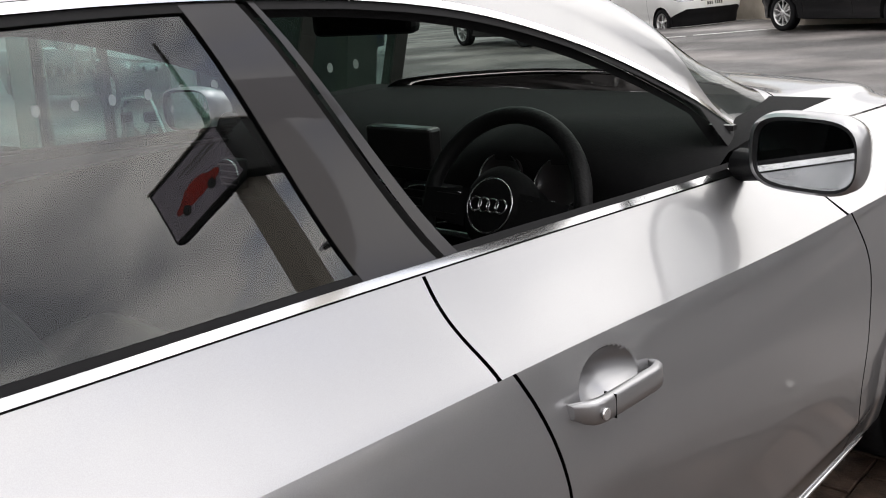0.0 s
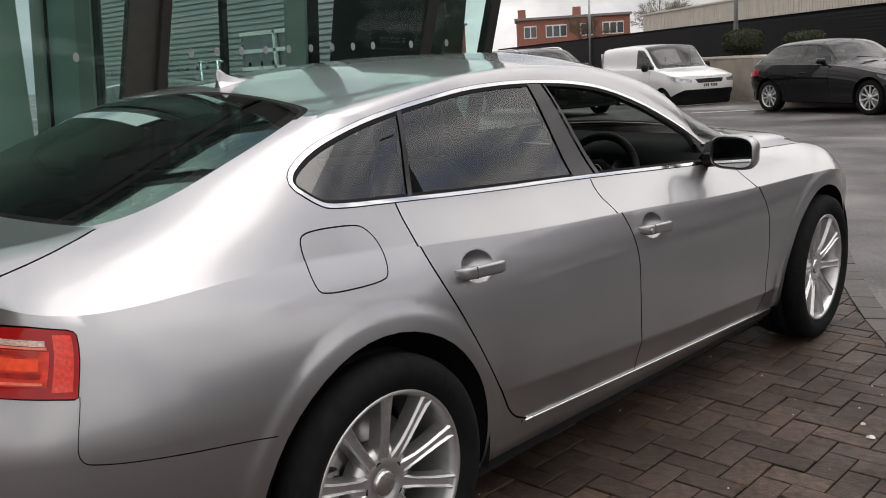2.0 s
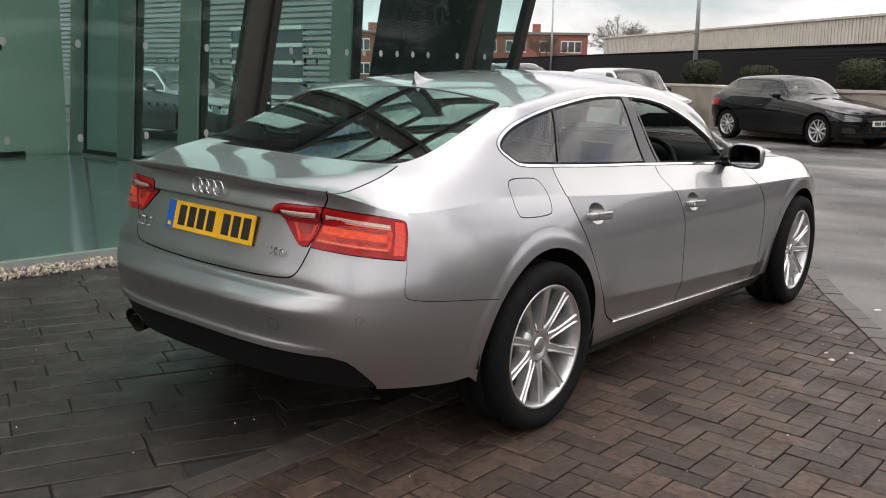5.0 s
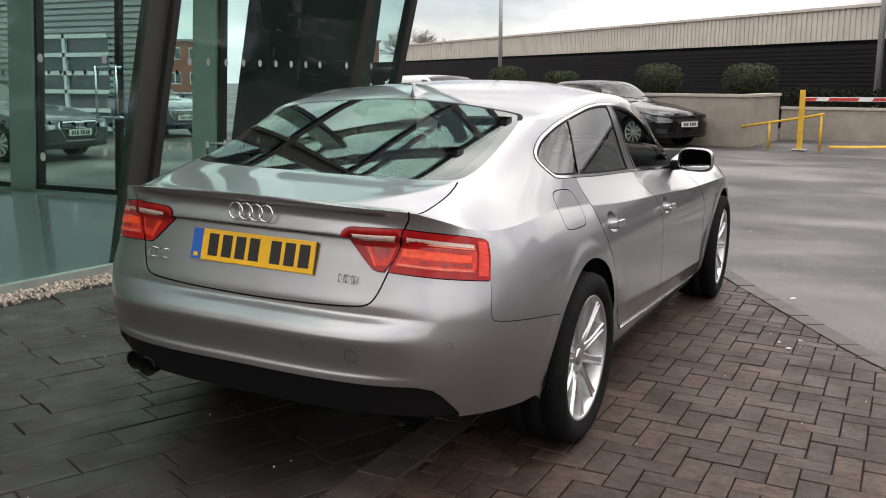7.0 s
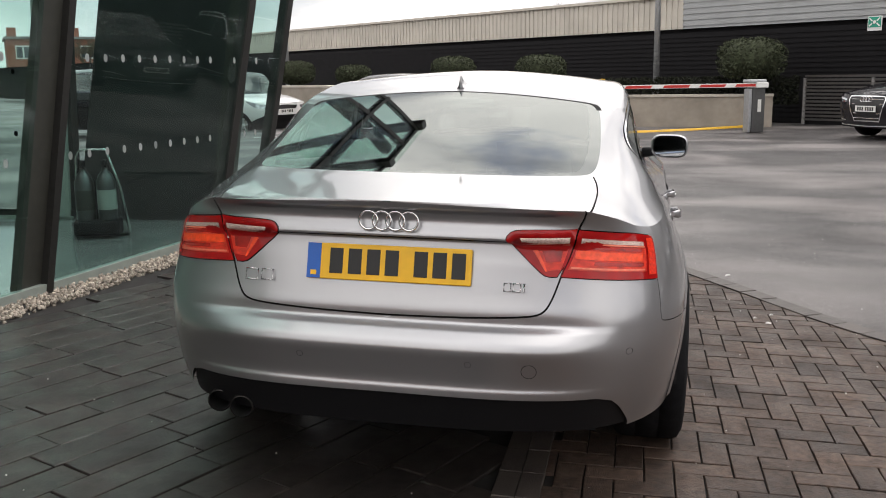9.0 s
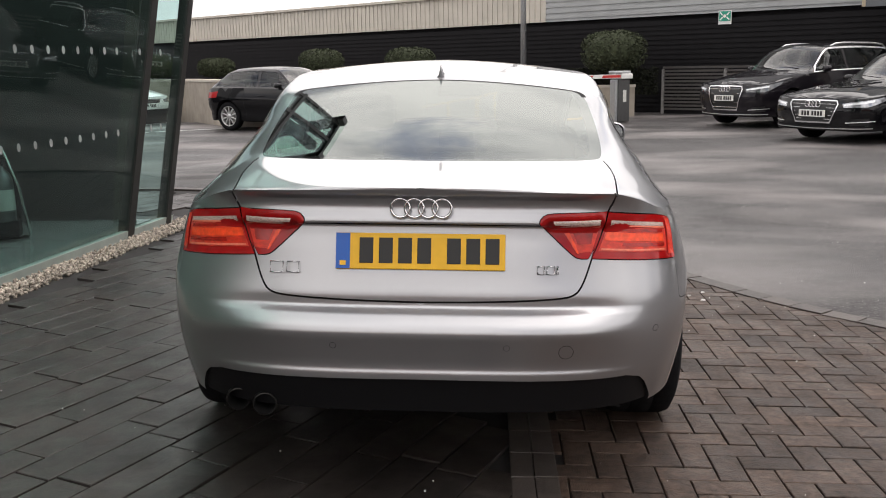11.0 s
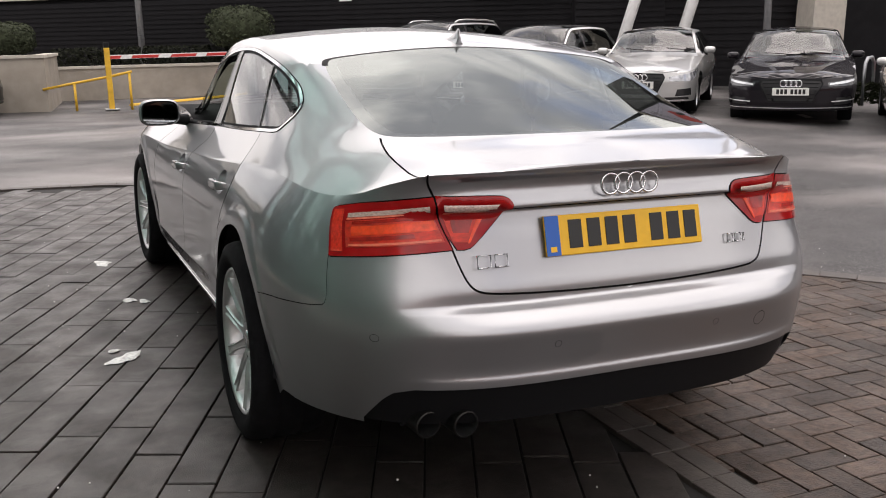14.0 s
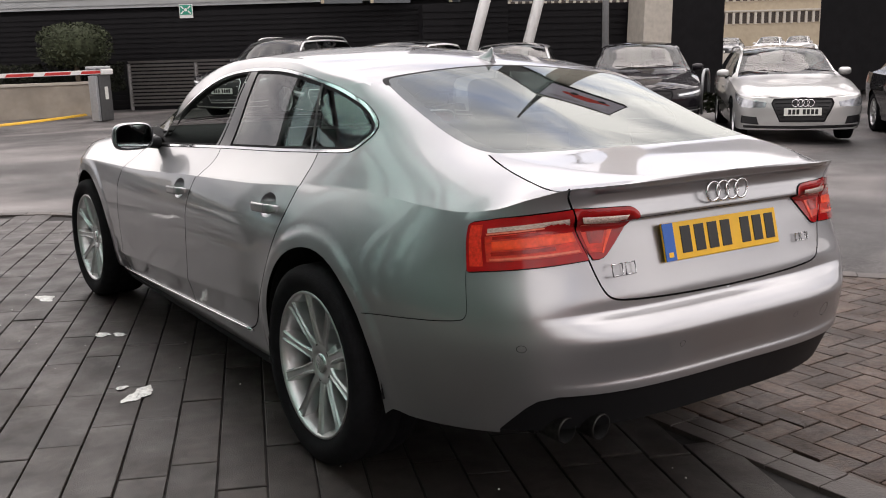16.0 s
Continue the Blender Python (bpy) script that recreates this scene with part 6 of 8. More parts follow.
part("foot_rail", slab([at_back(-10.2, 0.03, -0.03), at_back(-4.4, 0.03, -0.03), at_back(-4.4, 0.12, -0.03), at_back(-10.2, 0.12, -0.03)], Vector((0, 0.08, 0))), FIN, lobby_wall)
part("door_stile", slab([at_back(-5.83, 0.18, -0.01), at_back(-5.76, 0.18, -0.01), at_back(-5.76, 3.0, -0.01), at_back(-5.83, 3.0, -0.01)], Vector((0, 0.06, 0))), FRAME_DARK, lobby_wall)
for x in (-5.95, -5.65):
    part("door_handle", sweep([(x, Y0 - 0.07, 0.95), (x, Y0 - 0.07, 1.52)], 0.014, 10), CHROME, lobby_wall, "chrome pull handle")
for z in (0.97, 1.50):
    part("handle_bracket", tube((-6.01, Y0 - 0.04, z), (-5.59, Y0 - 0.04, z), 0.012), CHROME, lobby_wall)
for h in (1.45, 0.88):
    for i in range(20):
        x = -8.2 + i * 0.19
        if -5.9 < x < -5.5 or -4.8 < x or -7.55 < x < -7.0:
            continue
        bm = bmesh.new()
        bm.faces.new([bm.verts.new((x + 0.022 * math.cos(t), Y0 + 0.015 + 0.07 * h, h + 0.026 * math.sin(t))) for t in np.linspace(0, 2 * math.pi, 12, endpoint=False)])
        bmesh.ops.solidify(bm, geom=bm.faces[:], thickness=0.002)
        part("glass_dot", bm, DOT, lobby_wall)

# extinguisher trolley inside the glass
STEEL = material("brushed_steel", (0.55, 0.55, 0.54), 0.25, 1.0, vary=0.1, scale=30)
trolley = thing("extinguisher_stand", pose(-3.56, 3.20, 0.092, 0, 0, 20), "steel stand with two dark metal fire extinguishers", "extinguisher stand")
part("stand_frame", sweep([(-0.20, 0.10, 0.012), (0.22, 0.10, 0.012), (0.24, 0.02, 0.05), (0.20, 0.0, 0.40), (0.12, 0.0, 0.66), (0.10, 0.0, 0.72), (-0.10, 0.0, 0.72), (-0.13, 0.0, 0.66), (-0.16, 0.0, 0.10), (-0.20, 0.10, 0.012)], 0.012, 8), STEEL, trolley)
part("base_tray", box(-0.18, -0.08, 0.03, 0.18, 0.10, 0.16, bevel=0.02), BLACK_PLASTIC, trolley)
DARK_BOTTLE = material("dark_lacquered_steel", (0.10, 0.10, 0.10), 0.28, 0.8, vary=0.15, scale=30)
for x, tint in ((-0.085, DARK_BOTTLE), (0.085, DARK_BOTTLE)):
    bottle = part("extinguisher", lathe([(0.10, 0.002), (0.10, 0.068), (0.12, 0.075), (0.46, 0.075), (0.52, 0.055), (0.55, 0.025), (0.58, 0.022), (0.58, 0.001)], "z", 24, pose(x, 0, 0)), tint, trolley, "dark metal extinguisher")
    part("valve", box(x - 0.02, -0.05, 0.58, x + 0.02, 0.02, 0.64, bevel=0.008), BLACK_PLASTIC, bottle)
    part("paper_label", lathe([(0.24, 0.0765), (0.40, 0.0765)], "z", 24, pose(x, 0, 0)), FIN if x > 0 else FRAME_BROWN, bottle)

# ---------- yard walls, fence, sheds, posts ----------
BLACK_BOARD = material("black_ribbed_cladding", (0.009, 0.0085, 0.0095), 0.65, spec=0.15, vary=0.2, scale=5)
BEIGE_METAL = material("beige_profiled_metal", (0.55, 0.51, 0.44), 0.5, vary=0.06, scale=3, stain=0.08)
GREY_METAL = material("grey_profiled_metal", (0.36, 0.37, 0.37), 0.42, 0.2, vary=0.08, scale=3)
LOUVRE = material("grey_louvre", (0.21, 0.20, 0.195), 0.5, vary=0.1, scale=5)
RENDERED = material("beige_rendered_wall", (0.34, 0.30, 0.25), 0.8, vary=0.12, scale=4, stain=0.2, stain_scale=0.8, bump=0.2, bump_scale=60)
COPING = material("pale_stone_coping", (0.48, 0.44, 0.38), 0.75, vary=0.1, scale=8)
GALV = material("galvanised_steel", (0.42, 0.43, 0.44), 0.45, 0.7, vary=0.1, scale=20)
SAFETY_YELLOW = material("yellow_paint", (0.72, 0.42, 0.03), 0.5, vary=0.1, scale=12, stain=0.15, stain_scale=4)
DARK_STEEL = material("dark_painted_steel", (0.085, 0.085, 0.085), 0.5, 0.3, vary=0.12, scale=20)
# hedge leaf: the shade behind the wall is put into this darkened green
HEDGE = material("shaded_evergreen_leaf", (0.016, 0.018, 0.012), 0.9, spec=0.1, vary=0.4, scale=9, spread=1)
RED_PAINT = material("red_paint", (0.55, 0.03, 0.025), 0.45, vary=0.08, scale=12)
WHITE_PAINT = material("white_paint", (0.78, 0.78, 0.76), 0.45, vary=0.06, scale=10)
BRICK = material("red_brick", (0.30, 0.12, 0.085), 0.85, vary=0.2, scale=6)
LINE_PAINT = material("white_road_paint", (0.62, 0.62, 0.60), 0.6, vary=0.25, scale=14)
WINDOW_DARK = material("dark_window_glass", (0.05, 0.06, 0.07), 0.08, spec=0.8)
TAN = material("tan_concrete", (0.42, 0.35, 0.25), 0.8, vary=0.08, scale=1.5)
GREEN_SIGN = material("green_sign", (0.02, 0.30, 0.20), 0.5)
F0, FD = Vector((1.94, 24.17, 0)), Vector((-0.78, 0.625, 0))
FN = Vector((-0.625, -0.78, 0))
on_fence = lambda u, z, o=0.0: F0 + FD * u + FN * o + Vector((0, 0, z))


def ribbed(name, u0, u1, z0, z1, pitch, depth, mat, o=0.0, parent=None, upright_ribs=False):
    """Profiled cladding between two stations of the fence line: each rib has its own faces."""
    bm = bmesh.new()
    n = int(((u1 - u0) if upright_ribs else (z1 - z0)) / pitch)
    for i in range(n):
        for lo, hi, d in ((0.0, 0.62, depth), (0.62, 1.0, 0.0)):
            if upright_ribs:
                ua, ub = u0 + (i + lo) * pitch, u0 + (i + hi) * pitch
                q = [on_fence(ua, z0, o + d), on_fence(ub, z0, o + d), on_fence(ub, z1, o + d), on_fence(ua, z1, o + d)]
            else:
                za, zb = z0 + (i + lo) * pitch, z0 + (i + hi) * pitch
                q = [on_fence(u0, za, o + d), on_fence(u1, za, o + d), on_fence(u1, zb, o + d), on_fence(u0, zb, o + d)]
            bm.faces.new([bm.verts.new(p) for p in q])
            if d and not upright_ribs:
                r = [on_fence(u0, zb, o + d), on_fence(u1, zb, o + d), on_fence(u1, zb, o), on_fence(u0, zb, o)]
                bm.faces.new([bm.verts.new(p) for p in r])
                r = [on_fence(u0, za, o), on_fence(u1, za, o), on_fence(u1, za, o + d), on_fence(u0, za, o + d)]
                bm.faces.new([bm.verts.new(p) for p in r])
            elif d:
                for uu in (ua, ub):
                    bm.faces.new([bm.verts.new(p) for p in (on_fence(uu, z0, o), on_fence(uu, z0, o + d), on_fence(uu, z1, o + d), on_fence(uu, z1, o))])
    for za, zb in ((z0, z1),):
        bm.faces.new([bm.verts.new(p) for p in (on_fence(u0, za, o - 0.15), on_fence(u1, za, o - 0.15), on_fence(u1, zb, o - 0.15), on_fence(u0, zb, o - 0.15))])
        bm.faces.new([bm.verts.new(p) for p in (on_fence(u0, zb, o - 0.15), on_fence(u1, zb, o - 0.15), on_fence(u1, zb, o + depth), on_fence(u0, zb, o + depth))])
    return part(name, bm, mat, parent)


tagged(ribbed("boundary_wall_dark", -13.5, 75, -0.1, 2.52, 0.125, 0.022, BLACK_BOARD), "long black ribbed cladding wall behind the yard", "wall", kind="structure")
shed = tagged(new("warehouse"), "long low warehouse with beige metal cladding", "warehouse")
ribbed("beige_wall", 0.2, 36.0, 2.45, 3.42, 0.20, 0.022, BEIGE_METAL, -0.20, shed, True)
ribbed("grey_wall", -13.5, 0.2, 2.45, 4.6, 0.16, 0.03, GREY_METAL, -0.20, shed)
part("roof", slab([on_fence(-13.5, 4.6, -0.1), on_fence(0.2, 4.6, -0.1), on_fence(0.2, 4.9, -14), on_fence(-13.5, 4.9, -14)], Vector((0, 0, 0.12))), GREY_METAL, shed)
part("roof", slab([on_fence(0.2, 3.42, -0.1), on_fence(36, 3.42, -0.1), on_fence(36, 3.7, -14), on_fence(0.2, 3.7, -14)], Vector((0, 0, 0.08))), BEIGE_METAL, shed)

# louvred enclosure by the barrier
louvres = tagged(new("louvred_fence"), "grey horizontal louvred metal fence", "fence", kind="structure")
L0, L1 = Vector((4.75, 21.2, 0)), Vector((10.1, 17.0, 0))
LD = (L1 - L0).normalized()
LN = Vector((LD.y, -LD.x, 0))
for i in range(13):
    z = 0.10 + i * 0.088
    part("slat", slab([L0 + Vector((0, 0, z)), L1 + Vector((0, 0, z)), L1 + LN * 0.05 + Vector((0, 0, z + 0.055)), L0 + LN * 0.05 + Vector((0, 0, z + 0.055))], LN * -0.012), LOUVRE, louvres)
for k in np.linspace(0, 1, 5):
    p = L0.lerp(L1, k)
    part("post", box(p.x - 0.04, p.y - 0.04, 0, p.x + 0.03, p.y + 0.03, 1.14), LOUVRE, louvres)
part("backing", slab([L0 - LN * 0.08, L1 - LN * 0.08, L1 - LN * 0.08 + Vector((0, 0, 1.25)), L0 - LN * 0.08 + Vector((0, 0, 1.25))], LN * -0.02), BLACK_BOARD, louvres)

# retaining walls
def low_wall(name, pts, h, label, w=0.22):
    ob = tagged(new(name), label, "wall", kind="structure")
    for a, b in zip(pts, pts[1:]):
        a, b = Vector((*a, 0)), Vector((*b, 0))
        d = (b - a).normalized()
        n = Vector((-d.y, d.x, 0)) * w
        part("wall_body", slab([a - Vector((0, 0, 0.1)), b - Vector((0, 0, 0.1)), b + Vector((0, 0, h)), a + Vector((0, 0, h))], n), RENDERED, ob)
        part("coping", slab([a - n * 0.15 - d * 0.02 + Vector((0, 0, h)), b - n * 0.15 + d * 0.02 + Vector((0, 0, h)), b + n * 1.15 + d * 0.02 + Vector((0, 0, h)), a + n * 1.15 - d * 0.02 + Vector((0, 0, h))], Vector((0, 0, 0.06))), COPING, ob)
    return ob


low_wall("retaining_wall_1", [(-1.15, 17.7), (-6.1, 19.08), (-8.2, 22.7), (-15.0, 26.4)], 1.05, "beige rendered retaining wall with stone coping")
low_wall("retaining_wall_2", [(-1.15, 17.7), (-0.9, 20.4)], 1.05, "beige rendered wall end with stone coping")
low_wall("retaining_wall_3", [(-0.9, 20.9), (3.9, 20.4)], 0.72, "beige rendered wall behind the barrier")
tagged(part("kerb_yellow", sweep([(0.42, 18.13, -0.03), (1.2, 18.60, -0.03), (2.06, 19.18, -0.03), (2.9, 19.95, -0.03), (3.60, 20.70, -0.03)], 0.065, 10), SAFETY_YELLOW), "low rounded kerb painted yellow", "kerb", kind="structure")

# clipped bushes and hedge
LEAF = material("dark_green_leaf", (0.044, 0.052, 0.030), 0.85, spec=0.15, vary=0.5, scale=9, spread=1)
TWIG = material("brown_twig", (0.10, 0.075, 0.05), 0.8, vary=0.2, scale=20)
rnd = random.Random(21)


def leaf_cloud(n, place, size):
    v, f = [], []
    for _ in range(n):
        p, out = place()
        r = size * rnd.uniform(0.6, 1.3)
        q = out.to_track_quat("Z", "Y").to_matrix() @ Euler((rnd.gauss(0, 0.6), rnd.gauss(0, 0.6), rnd.uniform(0, 6.3))).to_matrix()
        s0 = len(v)
        v += [p + q @ Vector(c) * r for c in ((-0.5, 0, 0), (0, -0.28, 0.06), (0.6, 0, 0), (0, 0.28, 0.06))]
        f.append((s0, s0 + 1, s0 + 2, s0 + 3))
    return v, f


def bush(x, y, z, rx, rz):
    ob = thing("clipped_bush", pose(x, y, 0), "round clipped dark green evergreen bush", "bush", "clipped bushes")
    part("stem", tube((0, 0, 0), (0, 0, z), 0.07, 0.05, 8), TWIG, ob)

    def place():
        d = Vector((rnd.gauss(0, 1), rnd.gauss(0, 1), rnd.gauss(0, 1))).normalized()
        k = rnd.uniform(0.86, 1.03)
        e = lambda t, p: math.copysign(abs(t) ** p, t)
        return Vector((rx * e(d.x, 0.8) * k, rx * e(d.y, 0.8) * k, z + rz * e(d.z, 0.75) * k)), d
    v, f = leaf_cloud(2600, place, 0.075)
    raw("foliage", v, f, LEAF, ob)
    bm = bmesh.new()
    bmesh.ops.create_icosphere(bm, subdivisions=3, radius=1)
    for w in bm.verts:
        w.co = Vector((rx * 0.88 * w.co.x, rx * 0.88 * w.co.y, z + rz * 0.88 * w.co.z))
    part("inner_foliage", bm, LEAF, ob)


for x, y, z, rx, rz in ((3.4, 20.75, 1.62, 0.82, 0.52), (-2.0, 23.0, 1.45, 0.72, 0.42), (-4.7, 24.0, 1.47, 0.66, 0.42), (-8.6, 26.6, 1.42, 0.58, 0.30), (-10.9, 27.4, 1.50, 0.62, 0.40)):
    bush(x, y, z, rx, rz)
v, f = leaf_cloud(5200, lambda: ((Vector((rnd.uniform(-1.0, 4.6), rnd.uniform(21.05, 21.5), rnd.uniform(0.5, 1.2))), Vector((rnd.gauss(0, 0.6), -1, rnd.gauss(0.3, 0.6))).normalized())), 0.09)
tagged(raw("hedge", v, f, HEDGE), "low hedge behind the wall, shade in its leaf colour", "hedge", kind="stuff")

# lamp posts
for x, y, h in ((-11.7, 28.6, 7.5), (1.15, 21.95, 7.5), (-33.0, 52.0, 8.0), (13.3, 13.2, 6.5)):
    post = thing("lamp_post", pose(x, y, 0), "grey galvanised steel lamp post", "lamp post", "lamp posts")
    part("pole", tube((0, 0, 0), (0, 0, h), 0.085, 0.055, 14), GALV, post)
    part("base_plate", box(-0.16, -0.16, 0, 0.16, 0.16, 0.03), GALV, post)
    part("lantern", box(-0.14, -0.55, h - 0.05, 0.14, 0.12, h + 0.07, bevel=0.03), GALV, post)

# barrier with rails
barrier = thing("road_barrier", pose(-0.05, 16.95, 0), "yellow barrier post with red and white arm", "barrier")
part("post", box(-0.052, -0.052, 0, 0.052, 0.052, 1.22, bevel=0.01), SAFETY_YELLOW, barrier)
part("post_cap", box(-0.05, -0.05, 1.22, 0.05, 0.05, 1.32, bevel=0.01), BLACK_PLASTIC, barrier)
part("foot", box(-0.14, -0.14, 0, 0.14, 0.14, 0.02, bevel=0.005), GALV, barrier)
arm_d = Vector((3.50, 1.15, 0))
arm_n = arm_d.normalized()
side_n = Vector((-arm_n.y, arm_n.x, 0))
on_arm = lambda k, z, o: arm_d * k + side_n * o + Vector((0, 0, z))
part("arm", slab([on_arm(0, 0.995, -0.03), on_arm(1, 0.985, -0.03), on_arm(1, 1.075, -0.03), on_arm(0, 1.075, -0.03)], side_n * 0.06), WHITE_PAINT, barrier, "white barrier arm")
for k0, k1 in ((0.005, 0.065), (0.13, 0.285), (0.36, 0.515), (0.58, 0.735), (0.80, 0.93)):
    part("red_stripe", slab([on_arm(k0, 1.000, -0.034), on_arm(k1, 1.000, -0.034), on_arm(k1 + 0.012, 1.058, -0.034), on_arm(k0 + 0.012, 1.058, -0.034)], side_n * 0.004), RED_PAINT, barrier)
cabinet = thing("barrier_cabinet", pose(3.20, 18.15, 0, 0, 0, 20), "grey steel barrier drive cabinet", "cabinet")
part("body", box(-0.10, -0.15, 0, 0.19, 0.16, 0.98, bevel=0.015), DARK_STEEL, cabinet)
part("front_panel", box(-0.17, -0.12, 0, -0.10, 0.13, 0.95, bevel=0.01), GALV, cabinet)
part("lid", box(-0.19, -0.18, 1.08, 0.20, 0.18, 1.15, bevel=0.02), GALV, cabinet)
part("arm_clamp", box(-0.05, -0.20, 0.97, 0.24, 0.05, 1.09, bevel=0.02), WHITE_PAINT, cabinet)
part("notice", box(0.02, -0.157, 0.45, 0.10, -0.150, 0.72), WHITE_PLATE, cabinet)
rails = thing("guard_rail", pose(0, 0, 0), "yellow tubular guard rail beside the barrier", "guard rail")
part("rail", sweep([(-1.29, 17.50, 0.425), (-0.705, 17.30, 0.535), (0.0, 17.08, 0.655), (0.38, 16.90, 0.744)], 0.026, 10), SAFETY_YELLOW, rails)
for x, y, h in ((-0.70, 17.30, 0.53), (0.336, 16.93, 0.73)):
    part("rail_post", tube((x, y, -0.03), (x, y, h), 0.026, seg=10), SAFETY_YELLOW, rails)

# assembly sign on the dark wall
sign = thing("assembly_sign", Matrix.Translation(on_fence(-5.45, 2.40, 0.05)) @ Matrix.Rotation(math.atan2(FD.y, FD.x) + math.pi, 4, "Z"), "square green and white safety sign", "sign")
part("panel", box(-0.17, 0.0, -0.17, 0.17, 0.02, 0.17), WHITE_PAINT, sign)
part("symbol", box(-0.15, -0.012, -0.09, 0.15, 0.0, 0.15), GREEN_SIGN, sign)
for sx in (1, -1):
    for sz in (1, -1):
        part("arrow_bar", box(-0.016, -0.02, -0.05, 0.016, -0.013, 0.05, m=pose(sx * 0.09, 0, 0.03 + sz * 0.06, 0, sx * sz * 45, 0)), WHITE_PAINT, sign)
part("symbol_disc", tube((0, -0.013, 0.03), (0, -0.021, 0.03), 0.04), WHITE_PAINT, sign)

# parking bay marks
for x, y, turn in ((-7.1, 17.4, 30), (-6.55, 17.75, 30), (-7.75, 16.95, 30), (-6.0, 18.1, 30), (9.6, 11.9, 50), (10.3, 8.9, 60)):
    ob = part("bay_mark", box(-0.32, -0.06, 0.0, 0.32, 0.06, 0.004), LINE_PAINT)
    ob.matrix_world = pose(x, y, fall(x, y) - 0.012, 0, 0, turn)
    tagged(ob, "white painted parking bay mark on asphalt", "road marking", kind="structure")

# dark offices on the far side, with slanting struts and a gap to the street
dark_block = tagged(new("dark_office"), "black clad office block with white slanting struts", "building")
D0, D1 = Vector((8.2, 17.2, 0)), Vector((18.6, 14.4, 0))
DD = (D1 - D0).normalized()
DN = Vector((DD.y, -DD.x, 0))
at_dark = lambda u, z, o=0.0: D0 + DD * u + DN * o + Vector((0, 0, z))
part("wall", slab([at_dark(2.4, -0.1), at_dark(10.7, -0.1), at_dark(10.7, 2.35), at_dark(2.4, 2.35)], -DN * 0.3), BLACK_BOARD, dark_block)
for i in range(14):
    part("cladding_rib", slab([at_dark(2.4, 0.1 + i * 0.16, 0.025), at_dark(10.7, 0.1 + i * 0.16, 0.025), at_dark(10.7, 0.2 + i * 0.16, 0.025), at_dark(2.4, 0.2 + i * 0.16, 0.025)], -DN * 0.03), BLACK_BOARD, dark_block)
part("upper_wall", slab([at_dark(2.4, 3.3, -0.4), at_dark(10.7, 3.3, -0.4), at_dark(10.7, 6.2, -0.4), at_dark(2.4, 6.2, -0.4)], -DN * 0.3), BLACK_BOARD, dark_block)
for u0, u1 in ((0.0, 1.0), (1.2, 2.2), (3.2, 4.6), (4.8, 6.2), (6.4, 8.0)):
    win = part("window", slab([at_dark(u0, 2.42, -0.3), at_dark(u1, 2.42, -0.3), at_dark(u1, 3.25, -0.3), at_dark(u0, 3.25, -0.3)], -DN * 0.1), WINDOW_DARK, dark_block)
    part("window_bar", slab([at_dark(u0, 2.42, -0.27), at_dark(u0 + 0.07, 2.42, -0.27), at_dark(u0 + 0.07, 3.25, -0.27), at_dark(u0, 3.25, -0.27)], -DN * 0.05), TAN, win)
for u in (3.6, 5.0):
    part("strut", tube(at_dark(u - 0.75, 0.1, 1.2), at_dark(u + 1.25, 5.6, 0.4), 0.13, seg=16), WHITE_PAINT, dark_block)
part("end_wall", slab([at_dark(9.0, -0.1, 0.3), at_dark(10.8, -0.1, 0.3), at_dark(10.8, 6.2, 0.3), at_dark(9.0, 6.2, 0.3)], -DN * 0.5), BLACK_BOARD, dark_block)
street_block = tagged(new("dark_office"), "black clad office block beyond the gap", "building")
part("wall", box(21.5, 3.0, -0.1, 26, 13.2, 5.2), BLACK_BOARD, street_block)
part("upper_link", slab([at_dark(10.5, 4.4, 0.1), (23, 13.4, 4.4), (23, 13.4, 6.2), at_dark(10.5, 6.2, 0.1)], Vector((0.2, 0.3, 0))), BLACK_BOARD, street_block)

# advertising tower: a pale column, two box boards in a wedge and a thin mast
PANEL_VIOLET = material("pale_violet_poster", (0.50, 0.46, 0.54), 0.4, vary=0.10, scale=2)
POSTER_RED = material("red_poster_print", (0.55, 0.035, 0.02), 0.4, vary=0.15, scale=3)
tower = tagged(new("advertising_tower"), "pale tapered column carrying two wedge-set poster boards", "billboard")
part("column", slab([at_dark(7.9, -0.1, 0.9), at_dark(8.75, -0.1, 0.9), at_dark(9.05, 13.4, 0.9), at_dark(8.45, 13.4, 0.9)], -DN * 0.8), COPING, tower)
top = at_dark(8.75, 0, 0.5)
face_dir = Vector((-0.72, -0.69, 0)).normalized()
